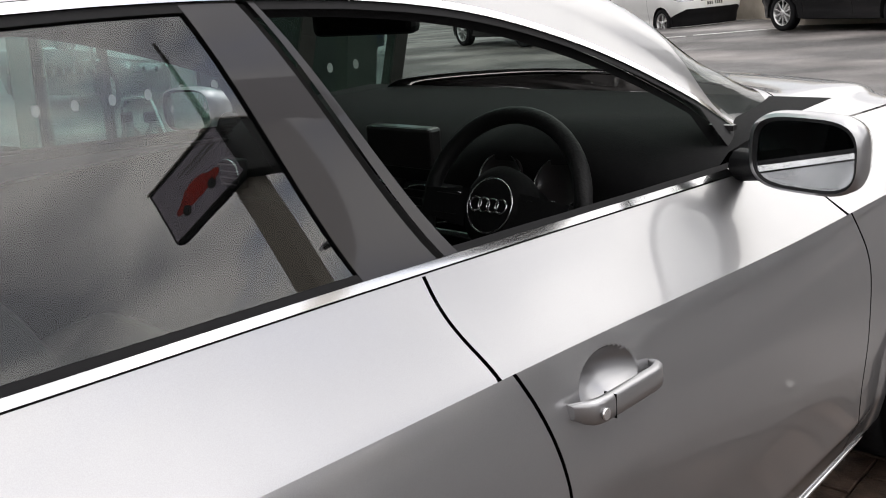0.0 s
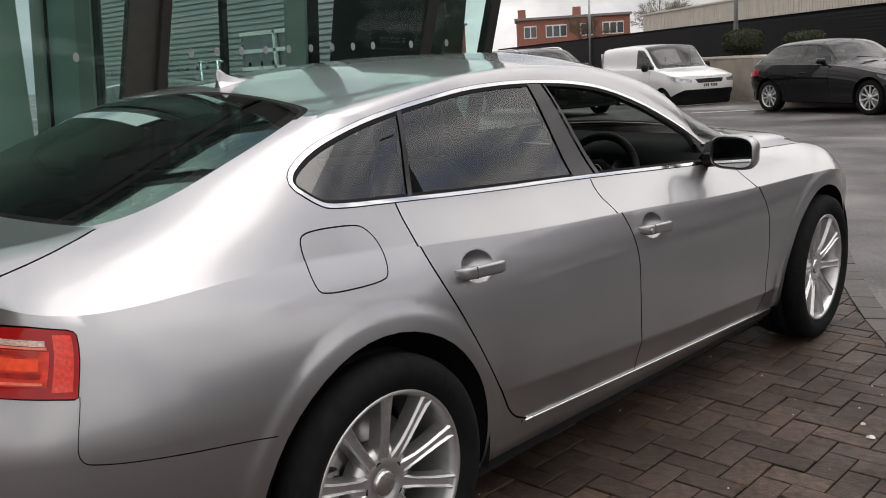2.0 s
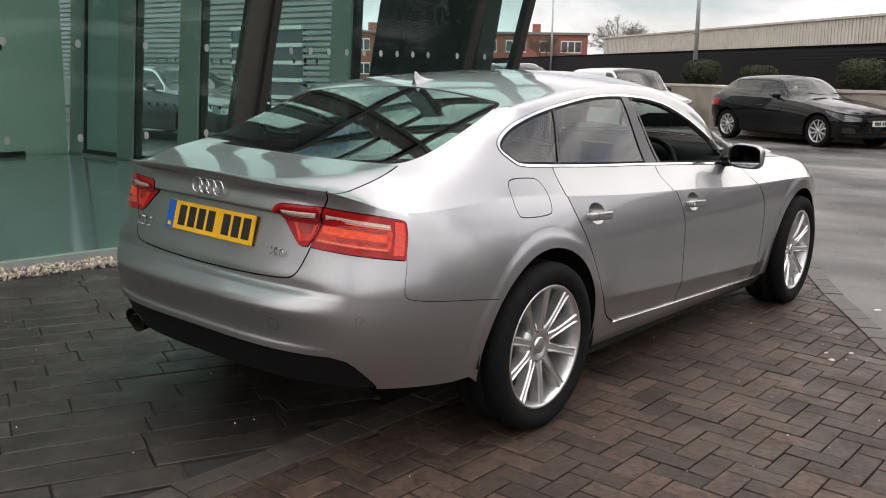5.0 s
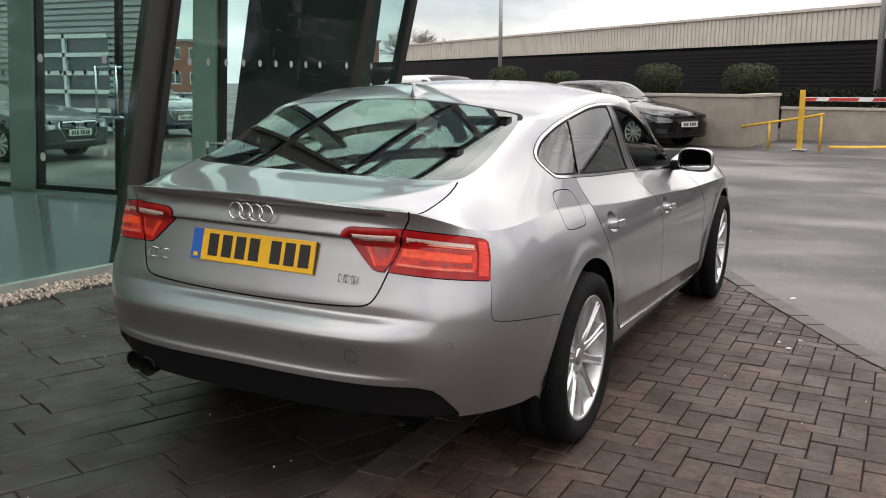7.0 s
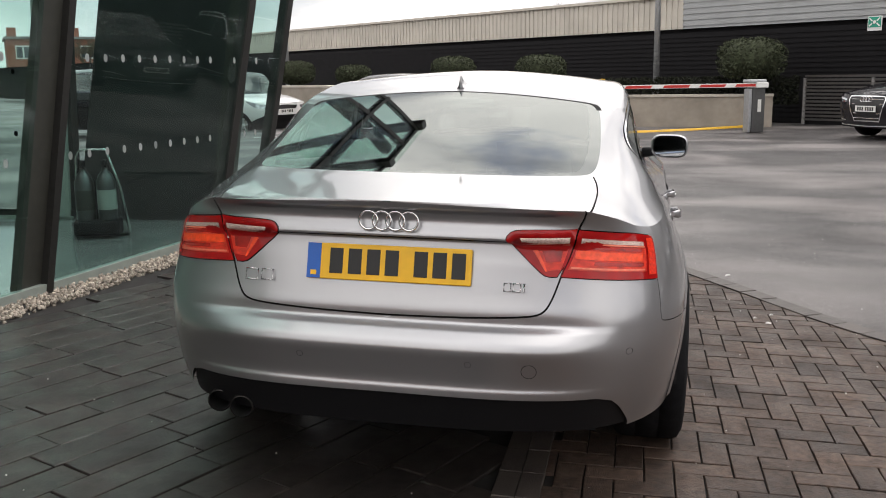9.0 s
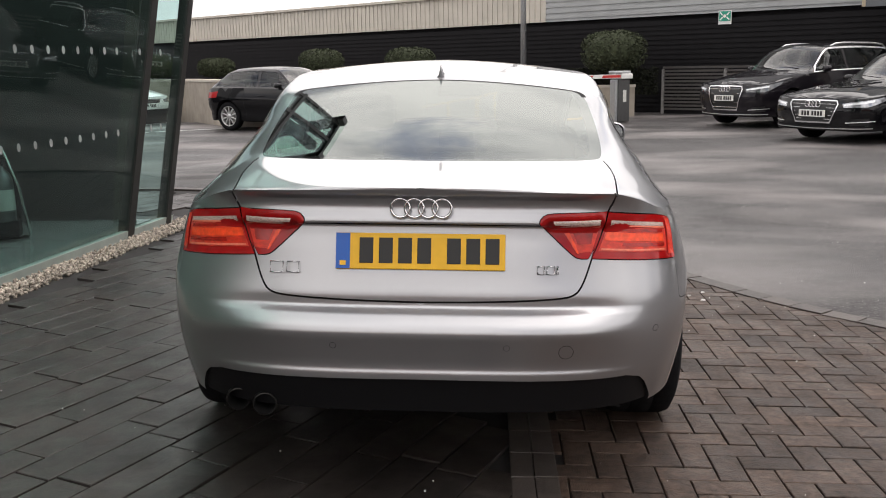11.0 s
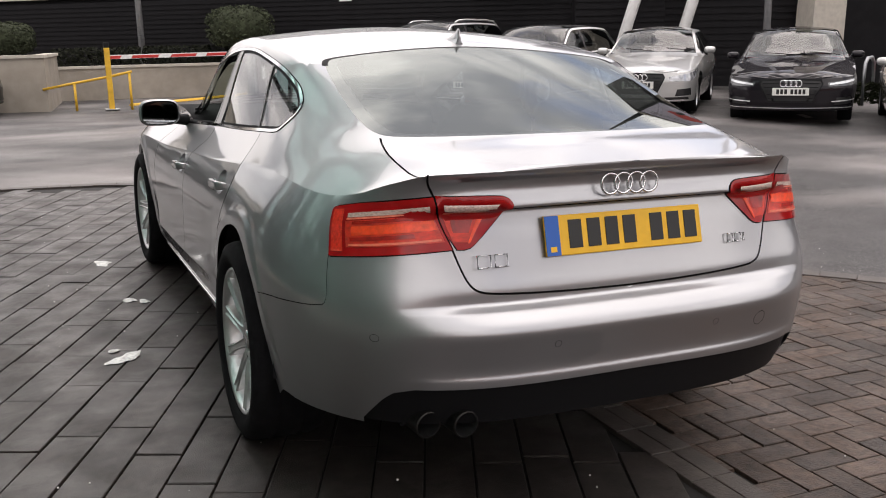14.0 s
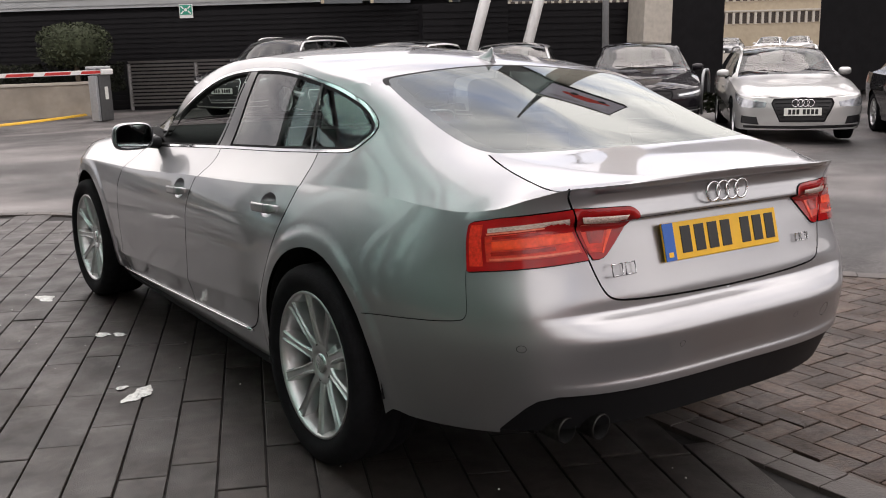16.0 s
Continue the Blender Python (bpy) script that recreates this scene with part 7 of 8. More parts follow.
for turn, printed in ((28, True), (-55, False)):
    q = Matrix.Translation(top + face_dir * 1.1 + Vector((-0.12, 0.22, 11.9))) @ Matrix.Rotation(math.atan2(face_dir.y, face_dir.x) + math.pi / 2 + radians(turn), 4, "Z") @ Matrix.Translation((1.7 if printed else -1.7, 0, 0))
    board = part("poster_board", box(-1.65, 0.0, -1.05, 1.65, 0.4, 1.05, bevel=0.03), DARK_PANEL, tower, "dark framed poster board")
    board.matrix_local = q
    part("poster", box(-1.56, -0.012, -0.96, 1.56, 0.0, 0.96), PANEL_VIOLET if printed else DARK_PANEL, board, "pale violet poster with a red shape" if printed else "")
    part("board_edge", box(-1.7, -0.04, 1.08, 1.7, 0.4, 1.13), COPING, board)
    if printed:
        car_shape = [(-1.0, -0.28), (0.95, -0.28), (1.04, -0.03), (0.63, 0.07), (0.3, 0.32), (-0.37, 0.33), (-0.7, 0.08), (-1.07, 0.01)]
        part("red_shape", prism(rounded(car_shape, 2), 0.01, pose(0.1, -0.014, -0.15, 90)), POSTER_RED, board)
        for x in (-0.5, 0.7):
            part("dark_disc", tube((x, -0.016, -0.42), (x, -0.03, -0.42), 0.17, seg=20), INK, board)
        for x0, x1, z in ((-1.3, 0.4, 0.63), (-1.3, 0.1, 0.48)):
            part("plain_bar", box(x0, -0.022, z, x1, -0.012, z + 0.06), LOUVRE, board)
part("mast", tube(top + Vector((0, 0, 12.5)), top + Vector((0, 0, 17.5)), 0.14, 0.05, seg=8), DARK_PANEL, tower)
part("mast_cap", tube(top + Vector((0, 0, 13.2)), top + Vector((0, 0, 13.6)), 0.40, 0.20, seg=8), DARK_PANEL, tower)
top_rail = tagged(new("roof_handrail"), "thin dark handrail along the office roof", "handrail")
part("rail", tube((21.6, 3.1, 5.75), (21.6, 13.1, 5.75), 0.05), BLACK_PLASTIC, top_rail)
for y in np.arange(3.1, 13.2, 2.0):
    part("rail_post", tube((21.6, y, 5.15), (21.6, y, 5.75), 0.04, seg=8), BLACK_PLASTIC, top_rail)

# plain street front that closes the place behind
rear_block = tagged(new("brick_street_front"), "plain dark brick street front across the road", "building")
part("wall", box(-40, -34, -0.1, 24, -33, 4.2), BRICK, rear_block)
part("coping", box(-40.1, -34.1, 4.2, 24.1, -32.9, 4.35), COPING, rear_block)

tan_block = tagged(new("office_building"), "distant tan concrete office with rows of windows", "building")
T0 = Vector((106, 102.6, 0))
TD = Vector((0.82, -0.57, 0)).normalized()
TN = Vector((-0.57, -0.82, 0)).normalized()
at_tan = lambda u, z, o=0.0: T0 + TD * u + TN * o + Vector((0, 0, z))
SLATTED = material("brown_slatted_window", (0.060, 0.048, 0.040), 0.55, spec=0.3, vary=0.4, scale=3, stretch=(1, 1, 5))
part("wall", slab([at_tan(-30, 0), at_tan(50, 0), at_tan(50, 22), at_tan(-30, 22)], -TN * 1.0), TAN, tan_block)
for fl in range(3):
    z = 3.5 + fl * 3.4
    part("ledge", slab([at_tan(-30, z + 1.75, 0.35), at_tan(50, z + 1.75, 0.35), at_tan(50, z + 2.0, 0.35), at_tan(-30, z + 2.0, 0.35)], -TN * 0.35), COPING, tan_block)
    for i in range(60):
        u = -22 + i * 1.12
        w = part("window", slab([at_tan(u, z, 0.02), at_tan(u + 0.66, z, 0.02), at_tan(u + 0.66, z + 1.6, 0.02), at_tan(u, z + 1.6, 0.02)], -TN * 0.1), SLATTED, tan_block)
        part("pier", slab([at_tan(u + 0.70, z - 0.1, 0.25), at_tan(u + 1.08, z - 0.1, 0.25), at_tan(u + 1.08, z + 1.7, 0.25), at_tan(u + 0.70, z + 1.7, 0.25)], -TN * 0.25), COPING, tan_block)

# car park in front of it, behind a pale retaining wall
K0, KC, KP = Vector((-2.2, -2.6, 0)), Vector((0.80, 0.60, 0)), Vector((0.60, -0.80, 0))
terrace = tagged(new("pavement_far"), "asphalt car park behind a pale retaining wall", "terrace", kind="structure")
part("deck", slab([K0 + KC * 62.3 - KP * 14 + Vector((0, 0, -0.04)), K0 + KC * 62.3 + KP * 14 + Vector((0, 0, -0.04)), K0 + KC * 110 + KP * 14 + Vector((0, 0, -0.04)), K0 + KC * 110 - KP * 14 + Vector((0, 0, -0.04))], Vector((0, 0, -1.0))), LOUVRE, terrace)
part("retaining_wall", slab([K0 + KC * 62 - KP * 14 + Vector((0, 0, -0.3)), K0 + KC * 62 + KP * 14 + Vector((0, 0, -0.3)), K0 + KC * 62 + KP * 14 + Vector((0, 0, 0.42)), K0 + KC * 62 - KP * 14 + Vector((0, 0, 0.42))], KC * 0.3), COPING, terrace)

# hoop stands and railings by the far cars
for x, y, turn in ((11.9, 9.1, 30), (12.3, 8.6, 30), (9.9, 11.6, 40)):
    hoop = thing("cycle_hoop", pose(x, y, 0, 0, 0, turn), "bent steel tube cycle hoop on the pavement", "cycle stand", "cycle hoops")
    part("hoop", sweep([(-0.35, 0, 0), (-0.35, 0, 0.5), (-0.30, 0, 0.72), (-0.15, 0, 0.80), (0.15, 0, 0.80), (0.30, 0, 0.72), (0.35, 0, 0.5), (0.35, 0, 0)], 0.03, 10), GALV, hoop)
v, f = leaf_cloud(2200, lambda: ((Vector((rnd.uniform(10.6, 13.6), 0, rnd.uniform(0.0, 0.35))) + Vector((0, 0, 0)), Vector((rnd.gauss(0, 1), rnd.gauss(0, 1), 1)).normalized())), 0.09)
strip = raw("planting", [(p.x, p.y + 10.4 - 0.75 * (p.x - 10.6), p.z) for p in v], f, LEAF)
tagged(strip, "low green planting beside the parked cars", "planting", kind="stuff")

# brick houses and bare trees far off
def house(x, y, turn, n):
    h = thing("brick_house", pose(x, y, 0, 0, 0, turn), "red brick terraced houses with white windows", "house", "houses")
    part("wall", box(0, 0, 0, 6.2 * n, 8, 5.6), BRICK, h)
    part("roof", slab([(-0.2, -0.3, 5.6), (6.2 * n + 0.2, -0.3, 5.6), (6.2 * n + 0.2, 8.3, 5.6), (-0.2, 8.3, 5.6)], Vector((0, 0, 0.25))), LOUVRE, h)
    for i in range(n):
        part("chimney", box(6.2 * i + 0.2, 3, 5.8, 6.2 * i + 1.1, 3.8, 6.9), BRICK, h)
        for wx, ww in ((0.8, 1.4), (3.2, 2.3)):
            for z in (0.9, 3.6):
                w = part("window", box(6.2 * i + wx, -0.06, z, 6.2 * i + wx + ww, 0.05, z + 1.35), WHITE_PAINT, h)
                for k in range(2 if ww < 2 else 3):
                    c = ww / (2 if ww < 2 else 3)
                    part("pane", box(6.2 * i + wx + k * c + 0.09, -0.09, z + 0.12, 6.2 * i + wx + (k + 1) * c - 0.05, -0.05, z + 1.22), WINDOW_DARK, w)
    return h


house(-62.5, 82.0, 38, 2)
house(-82.0, 60.0, 60, 4)


def bare_tree(x, y, height, spread):
    t = thing("bare_tree", pose(x, y, 0), "leafless winter tree with dense fine twigs", "tree", "bare trees")
    bm = bmesh.new()
    add_tube(bm, (0, 0, 0), (0, 0, height * 0.45), 0.24, 0.14, 8)
    part("trunk", bm, TWIG, t)
    bm = bmesh.new()

    def branch(p, d, ln, r, depth):
        q = p + d * ln
        add_tube(bm, p, q, r, r * 0.6, 4, False)
        if depth:
            for _ in range(4 if depth > 1 else 5):
                e = (d + Vector((rnd.gauss(0, 0.55), rnd.gauss(0, 0.55), rnd.gauss(0.12, 0.35))) * spread).normalized()
                branch(p.lerp(q, rnd.uniform(0.55, 1)), e, ln * rnd.uniform(0.55, 0.8), r * 0.55, depth - 1)
    for i in range(6):
        a = i * 1.05
        branch(Vector((0, 0, height * rnd.uniform(0.3, 0.45))), Vector((math.cos(a), math.sin(a), 1.1)).normalized(), height * 0.24, 0.075, 4)
    part("crown", bm, TWIG, t)


for x, y, h in ((-46.0, 84.6, 7.6), (-52.4, 80.8, 6.6), (-42.0, 86.7, 6.0), (-78.0, 75.0, 8.5), (-13.0, 95.7, 8.2), (-6.1, 96.3, 9.2)):
    bare_tree(x, y, h, 1.0)

# grey shed with a glazed roller door beyond the lobby
shed2 = tagged(new("grey_shed"), "grey corrugated shed with a glazed sectional door", "shed")
bm = bmesh.new()
for i in range(38):
    z = i * 0.15
    add_box(bm, -30, 13.95, z, -19.0, 14.2, z + 0.10)
    add_box(bm, -16.0, 13.95, z, -14.7, 14.2, z + 0.10)
    if z > 2.5:
        add_box(bm, -19.0, 13.95, z, -16.0, 14.2, z + 0.10)
part("cladding", bm, GREY_METAL, shed2)
part("wall", box(-30, 14.05, 0, -14.72, 14.55, 5.7), GREY_METAL, shed2)
door = part("sectional_door", box(-19.0, 13.98, 0, -16.0, 14.04, 2.5), WINDOW_DARK, shed2)
for i in range(6):
    part("door_rail", box(-19.0, 13.9, 0.1 + i * 0.46, -16.0, 13.98, 0.2 + i * 0.46), WHITE_PAINT, door)
part("door_rail", box(-17.56, 13.9, 0.1, -17.46, 13.98, 2.5), WHITE_PAINT, door)

# low parapet with railing on the open side of the yard
parapet = tagged(new("parapet"), "dark parapet wall with a thin handrail", "wall", kind="structure")
part("wall_body", box(19.0, -26, -0.5, 19.3, 2.5, 1.5), BLACK_BOARD, parapet)
part("handrail", tube((19.1, -26, 1.9), (19.1, 2.5, 1.9), 0.04), BLACK_PLASTIC, parapet)
for y in np.arange(-25.5, 2.6, 2.0):
    part("rail_post", tube((19.1, y, 1.5), (19.1, y, 1.9), 0.035, seg=8), BLACK_PLASTIC, parapet)

# ---------- parked vehicles ----------
BLACK_PAINT = material("black_car_paint", (0.004, 0.004, 0.005), 0.5, coat=0.8, vary=0.1, scale=300, spec=0.03)
NIGHT_PAINT = material("dark_violet_black_paint", (0.008, 0.0065, 0.009), 0.45, coat=0.8, vary=0.1, scale=300, spec=0.05)
SILVER_PAINT = paint_material("light_silver_paint", (0.52, 0.52, 0.51), 0.6, 0.34)
WHITE_VAN = paint_material("white_van_paint", (0.74, 0.74, 0.73), 0.0, 0.35)
GREY_PAINT = paint_material("dark_grey_paint", (0.06, 0.062, 0.065), 0.5, 0.3)
BLUE_PAINT = paint_material("deep_blue_paint", (0.02, 0.035, 0.07), 0.5, 0.3)
CAR_GLASS = glass_material("car_window_glass", (0.34, 0.40, 0.39), 1.56)
BRIGHT_TRIM = material("brushed_bright_trim", (0.80, 0.80, 0.80), 0.42, 0.85, vary=0.05, scale=60)
LIGHT_STRIP = material("white_lamp_strip", (0.80, 0.82, 0.84), 0.2, 0.2, coat=1.0, vary=0.15, scale=30)
HEADLAMP = material("headlamp_lens", (0.36, 0.37, 0.39), 0.12, 0.6, coat=1.0, vary=0.5, scale=16)
LAMP_DARK = material("dark_headlamp", (0.10, 0.105, 0.11), 0.10, 0.4, coat=1.0, vary=0.5, scale=16)
GRILLE = material("black_grille", (0.014, 0.014, 0.015), 0.35, vary=0.3, scale=40, stretch=(1, 1, 6))


def make_road_wheel(r, spokes):
    k = r / 0.32
    w = part("wheel", lathe([(-0.10, 0.19 * k), (-0.10, 0.30 * k), (-0.08, r), (0.08, r), (0.10, 0.305 * k), (0.10, 0.235 * k), (0.09, 0.225 * k)], "x", 40), TYRE, None, "black tyre on an alloy rim")
    rim = lathe([(0.088, 0.23 * k), (0.094, 0.225 * k), (0.085, 0.215 * k), (0.02, 0.205 * k), (-0.06, 0.20 * k)], "x", 40)
    part("rim", rim, ALLOY, w, "silver alloy rim")
    sp = bmesh.new()
    for i in range(spokes):
        turn = Matrix.Rotation(2 * math.pi * i / spokes, 4, "X")
        add_box(sp, 0.045, -0.016, 0.03, 0.078, 0.016, 0.215 * k, bevel=0.006, m=turn)
    add_lathe(sp, [(0.05, 0.055), (0.082, 0.05), (0.088, 0.03), (0.088, 0.001)], "x", 20)
    bmesh.ops.recalc_face_normals(sp, faces=sp.faces[:])
    part("spokes", sp, ALLOY, w)
    part("brake_disc", lathe([(0.0, 0.03), (0.0, 0.15 * k), (-0.02, 0.15 * k)], "x", 24), DISC, w)
    return w


def make_vehicle(name, m, label, category, paint, length=4.4, width=1.77, height=1.42, nose=0.70, cowl=(0.95, 0.95), roof=(0.25, -1.0), tail=(-1.75, 1.02), deck=1.0, belt=0.93,
                 axles=(1.28, -1.28), wheel_r=0.315, spokes=10, lamp=None, grille=True, ringed=True, chrome=False, estate=False, panel_van=False, doors=4, rails=False, lamp_deep=0.14, plate_z=0.52, strips=False):
    """A parked car: nose towards +y, on the ground at z = 0. cowl, tail: (y, z) of the lower edges of the windscreens; roof: y of its two ends."""
    v = thing(name, m, label, category, "parked cars" if not panel_van else "")
    half, W = length / 2, width / 2
    rim_line = rounded([(0, half), (0.55 * W, half - 0.025), (0.93 * W, half - 0.15), (W, half - 0.58), (W, 0.3), (W, -0.3), (W * 0.985, -half + 0.6), (0.90 * W, -half + 0.13), (0.5 * W, -half + 0.02), (0, -half)], 3, False)
    rim_line = np.array(rim_line)
    run = np.r_[0, np.cumsum(np.linalg.norm(np.diff(rim_line, axis=0), axis=1))]
    total = run[-1]
    px = lambda s: np.interp(s, run, rim_line[:, 0])
    py = lambda s: np.interp(s, run, rim_line[:, 1])
    wide = lambda y: np.interp(-np.asarray(y), -rim_line[:, 1], rim_line[:, 0])
    s_of = lambda y: float(np.interp(-y, -rim_line[:, 1], run))
    side_belt = smooth_curve([-half, -half + 0.25, tail[0] + 0.1, -0.2, cowl[0] - 0.1, half - 0.35, half], [deck - 0.08, deck - 0.05, belt + 0.02, belt, belt - 0.04, nose, nose - 0.05])
    ridge = smooth_curve([-half, -half + 0.12, tail[0], roof[1], (roof[0] + roof[1]) / 2, roof[0], cowl[0], half - 0.30, half - 0.06, half],
                         [deck - 0.05, deck, tail[1], height - (0.02 if estate or panel_van else 0.05), height, height - 0.03, cowl[1], nose + 0.085, nose + 0.01, nose - 0.04])

    def skin(uv):
        s, z = uv[:, 0], uv[:, 1]
        x, y = px(s), py(s)
        top = side_belt(y)
        q = np.clip((top - z) / 0.75, 0, 1)
        out = 0.035 * np.sin(np.pi * np.clip(q * 1.5, 0, 1)) - 0.06 * np.clip(q - 0.55, 0, 1) ** 2 * 4 - 0.012 * np.exp(-((z - 0.42) / 0.06) ** 2)
        k = 1 + out / W
        return np.stack([x * k, y * (1 + out / half), z], 1)

    # the edge where roof and screens meet the side glass: height and share of the width, from the tail to the nose
    box_like = estate or panel_van
    stations = [-half, tail[0] - 0.02, tail[0] + 0.18, roof[1] + 0.02, (roof[0] + roof[1]) / 2, roof[0] - 0.12, cowl[0] - 0.14, cowl[0] + 0.15, half]
    part_way = lambda y, k: float(side_belt(y)) + k * max(float(ridge(y)) - float(side_belt(y)), 0.01)
    rail_share = smooth_curve(stations, [0.86] * 9 if panel_van else [0.80, 0.78, 0.76 if box_like else 0.80, 0.72, 0.735, 0.71, 0.87, 0.82, 0.80])
    rail_line = smooth_curve(stations, [part_way(-half, 0.6), part_way(tail[0] - 0.02, 0.6), (height - 0.10 if panel_van else belt + 0.17 if estate else belt + 0.10), height - 0.11, height - 0.075,
                                        height - 0.095, float(side_belt(cowl[0] - 0.14)) + 0.035, part_way(cowl[0] + 0.15, 0.62), part_way(half, 0.6)])
    across = np.array([0.0, 0.27, 0.52, 0.95, 1.0])

    def hood(uv):
        """The upper body: t = 0 in the middle, 0.52 at the roof's edge, 1 at the belt."""
        y, t = uv[:, 0], np.clip(uv[:, 1], 0, 1)
        b, r, w = side_belt(y), ridge(y), wide(y)
        r = np.maximum(r, b + 0.004)
        e = np.clip(rail_line(y), b + 0.3 * (r - b), r - 0.12 * (r - b))
        rx = w * rail_share(y)
        X = np.stack([0 * y, 0.58 * rx, rx, 0.962 * w, w], 1)
        Z = np.stack([r, e + (r - e) * 0.72, e, b + np.minimum(0.025, 0.3 * (e - b)), b], 1)
        i = np.clip(np.searchsorted(across, t, side="right") - 1, 0, 3)
        h = across[i + 1] - across[i]
        u = (t - across[i]) / h
        row = np.arange(len(y))
        out = []
        for k, P in enumerate((X, Z)):
            d = np.diff(P, axis=1) / np.diff(across)
            before = np.where(i > 0, 0.72 * d[row, i] + 0.28 * d[row, np.maximum(i - 1, 0)], d[row, i] if k == 0 else 0)
            after = np.where(i < 3, 0.72 * d[row, i] + 0.28 * d[row, np.minimum(i + 1, 3)], d[row, i])
            out.append(P[row, i] * (1 + 2 * u) * (1 - u) ** 2 + h * before * u * (1 - u) ** 2 + P[row, i + 1] * u ** 2 * (3 - 2 * u) + h * after * u ** 2 * (u - 1))
        return np.stack([out[0], y, out[1]], 1)

    def make(key, pts, f, mat, mirror, lift=0.0, lab=""):
        used = np.unique(f)
        where = -np.ones(len(pts), int)
        where[used] = np.arange(len(used))
        p, g = pts[used], where[f]
        nrm = np.zeros_like(p)
        tri = p[g]
        fn = np.cross(tri[:, 1] - tri[:, 0], tri[:, 2] - tri[:, 0])
        mid = tri.mean(1) - np.array([0, 0, 0.45])
        mid[:, 1] *= 0.25
        bad = (fn * mid).sum(1) < 0
        g[bad] = g[bad][:, ::-1]
        fn[bad] *= -1
        for c in range(3):
            np.add.at(nrm, g[:, c], fn)
        nrm /= np.linalg.norm(nrm, axis=1, keepdims=True) + 1e-12
        p = p + nrm * lift
        if mirror:
            p, g = p * (-1, 1, 1), g[:, ::-1]
        return p, g

    # sheets
    bottom = 0.22
    arch = []
    for y in axles:
        c = s_of(y)
        arch.append([(c + (wheel_r + 0.055) * math.cos(a), wheel_r + (wheel_r + 0.055) * math.sin(a)) for a in np.linspace(0, 2 * math.pi, 40, endpoint=False)])
    s_line = np.linspace(0, total, 70)
    area = [(s, bottom) for s in (0, total / 2, total)] + [(s, float(side_belt(py(s)))) for s in s_line[::-1]]
    lamp_s = s_of(half - 0.62)
    lamp_top = lambda s: float(side_belt(py(s))) - 0.015
    head = [(0.55 * W, lamp_top(0.55 * W) - 0.05), (0.80 * W, lamp_top(0.80 * W) - 0.025), (lamp_s, lamp_top(lamp_s) - 0.01), (lamp_s - 0.06, lamp_top(lamp_s) - 0.07), (0.95 * W, lamp_top(0.9 * W) - lamp_deep), (0.57 * W, lamp_top(0.57 * W) - 0.05 - 0.5 * lamp_deep)]
    day_light = [(0.58 * W, lamp_top(0.58 * W) - 0.062), (0.80 * W, lamp_top(0.80 * W) - 0.038), (1.05 * W, lamp_top(1.05 * W) - 0.030), (1.05 * W, lamp_top(1.05 * W) - 0.060), (0.80 * W, lamp_top(0.80 * W) - 0.072), (0.58 * W, lamp_top(0.58 * W) - 0.085)]
    tl = total - 0.62 * W
    tail_lamp = [(tl, deck - 0.14), (s_of(-half + 0.55), deck - 0.10), (s_of(-half + 0.50), deck - 0.24), (tl, deck - 0.27)]
    if panel_van:
        tail_lamp = [(total - 0.8 * W, 0.75), (total - 0.8 * W, 1.25), (s_of(-half + 0.12), 1.25), (s_of(-half + 0.12), 0.75)]
    gw = 0.465 * W
    mouth = [(0, 0.36), (gw * 0.72, 0.36), (gw, nose - 0.12), (gw * 0.96, nose - 0.075), (0, nose - 0.065)] if grille else [(0, nose - 0.20), (gw * 0.8, nose - 0.20), (gw, nose - 0.10), (0, nose - 0.085)]
    vent = [(0.66 * W, 0.30), (1.0 * W, 0.32), (0.98 * W, 0.43), (0.70 * W, 0.41)]
    lower = [(0, 0.235), (0.95 * W, 0.25), (0.93 * W, 0.29), (0, 0.28)]
    regions = [("arch", a) for a in arch]
    if strips:
        regions += [("day_light", day_light), ("strip", [(0.62 * W, 0.345), (1.08 * W, 0.375), (1.08 * W, 0.388), (0.61 * W, 0.360)]), ("strip", [(-0.01, 0.243), (1.05 * W, 0.262), (1.05 * W, 0.276), (-0.01, 0.258)]),
                    ("strip", [(s_of(axles[0] - 0.5), 0.255), (s_of(axles[1] + 0.5), 0.255), (s_of(axles[1] + 0.5), 0.272), (s_of(axles[0] - 0.5), 0.272)])]
    regions += [("head", head), ("rear_lamp", tail_lamp), ("mouth", mouth), ("frame", inset([(-0.02, 0.335), (gw * 0.74, 0.335)] + [(gw + 0.02, nose - 0.12), (gw * 0.98, nose - 0.055), (-0.02, nose - 0.045)], 0.0) if grille else mouth), ("vent", vent), ("vent", lower)]
    if panel_van:
        regions.insert(2, ("vent", [(0, 0.23), (1.25 * W, 0.23), (1.32 * W, 0.42), (0.75 * W, 0.62), (0, 0.62)]))
    for hand_y in ([cowl[0] - 0.35] + ([-0.15] if doors == 4 else []) + [roof[1] + (0.25 if doors == 4 else 0.55)]):
        s0 = s_of(hand_y)
        regions.append(("gap", ribbon([(s0, 0.30), (s0 + 0.01, 0.6), (s0, float(side_belt(hand_y)) - 0.01)], 0.008)))
    uv, f, keys = cut_sheet(area, regions, (0.11, 0.07), 0.05)
    wall_pts = skin(uv)
    area2 = [(-half + 0.004, 0), (half - 0.004, 0), (half - 0.004, 1), (-half + 0.004, 1)]
    screen = [(cowl[0] - 0.02, 0.0), (cowl[0] - 0.05, 0.25), (cowl[0] - 0.14, 0.50), (roof[0] - 0.13, 0.49), (roof[0] - 0.04, 0.25), (roof[0] - 0.01, 0)]
    back = [(tail[0] + 0.03, 0), (tail[0] + 0.05, 0.25), (tail[0] + 0.16, 0.46), (roof[1] + 0.02, 0.46), (roof[1] - 0.05, 0)]
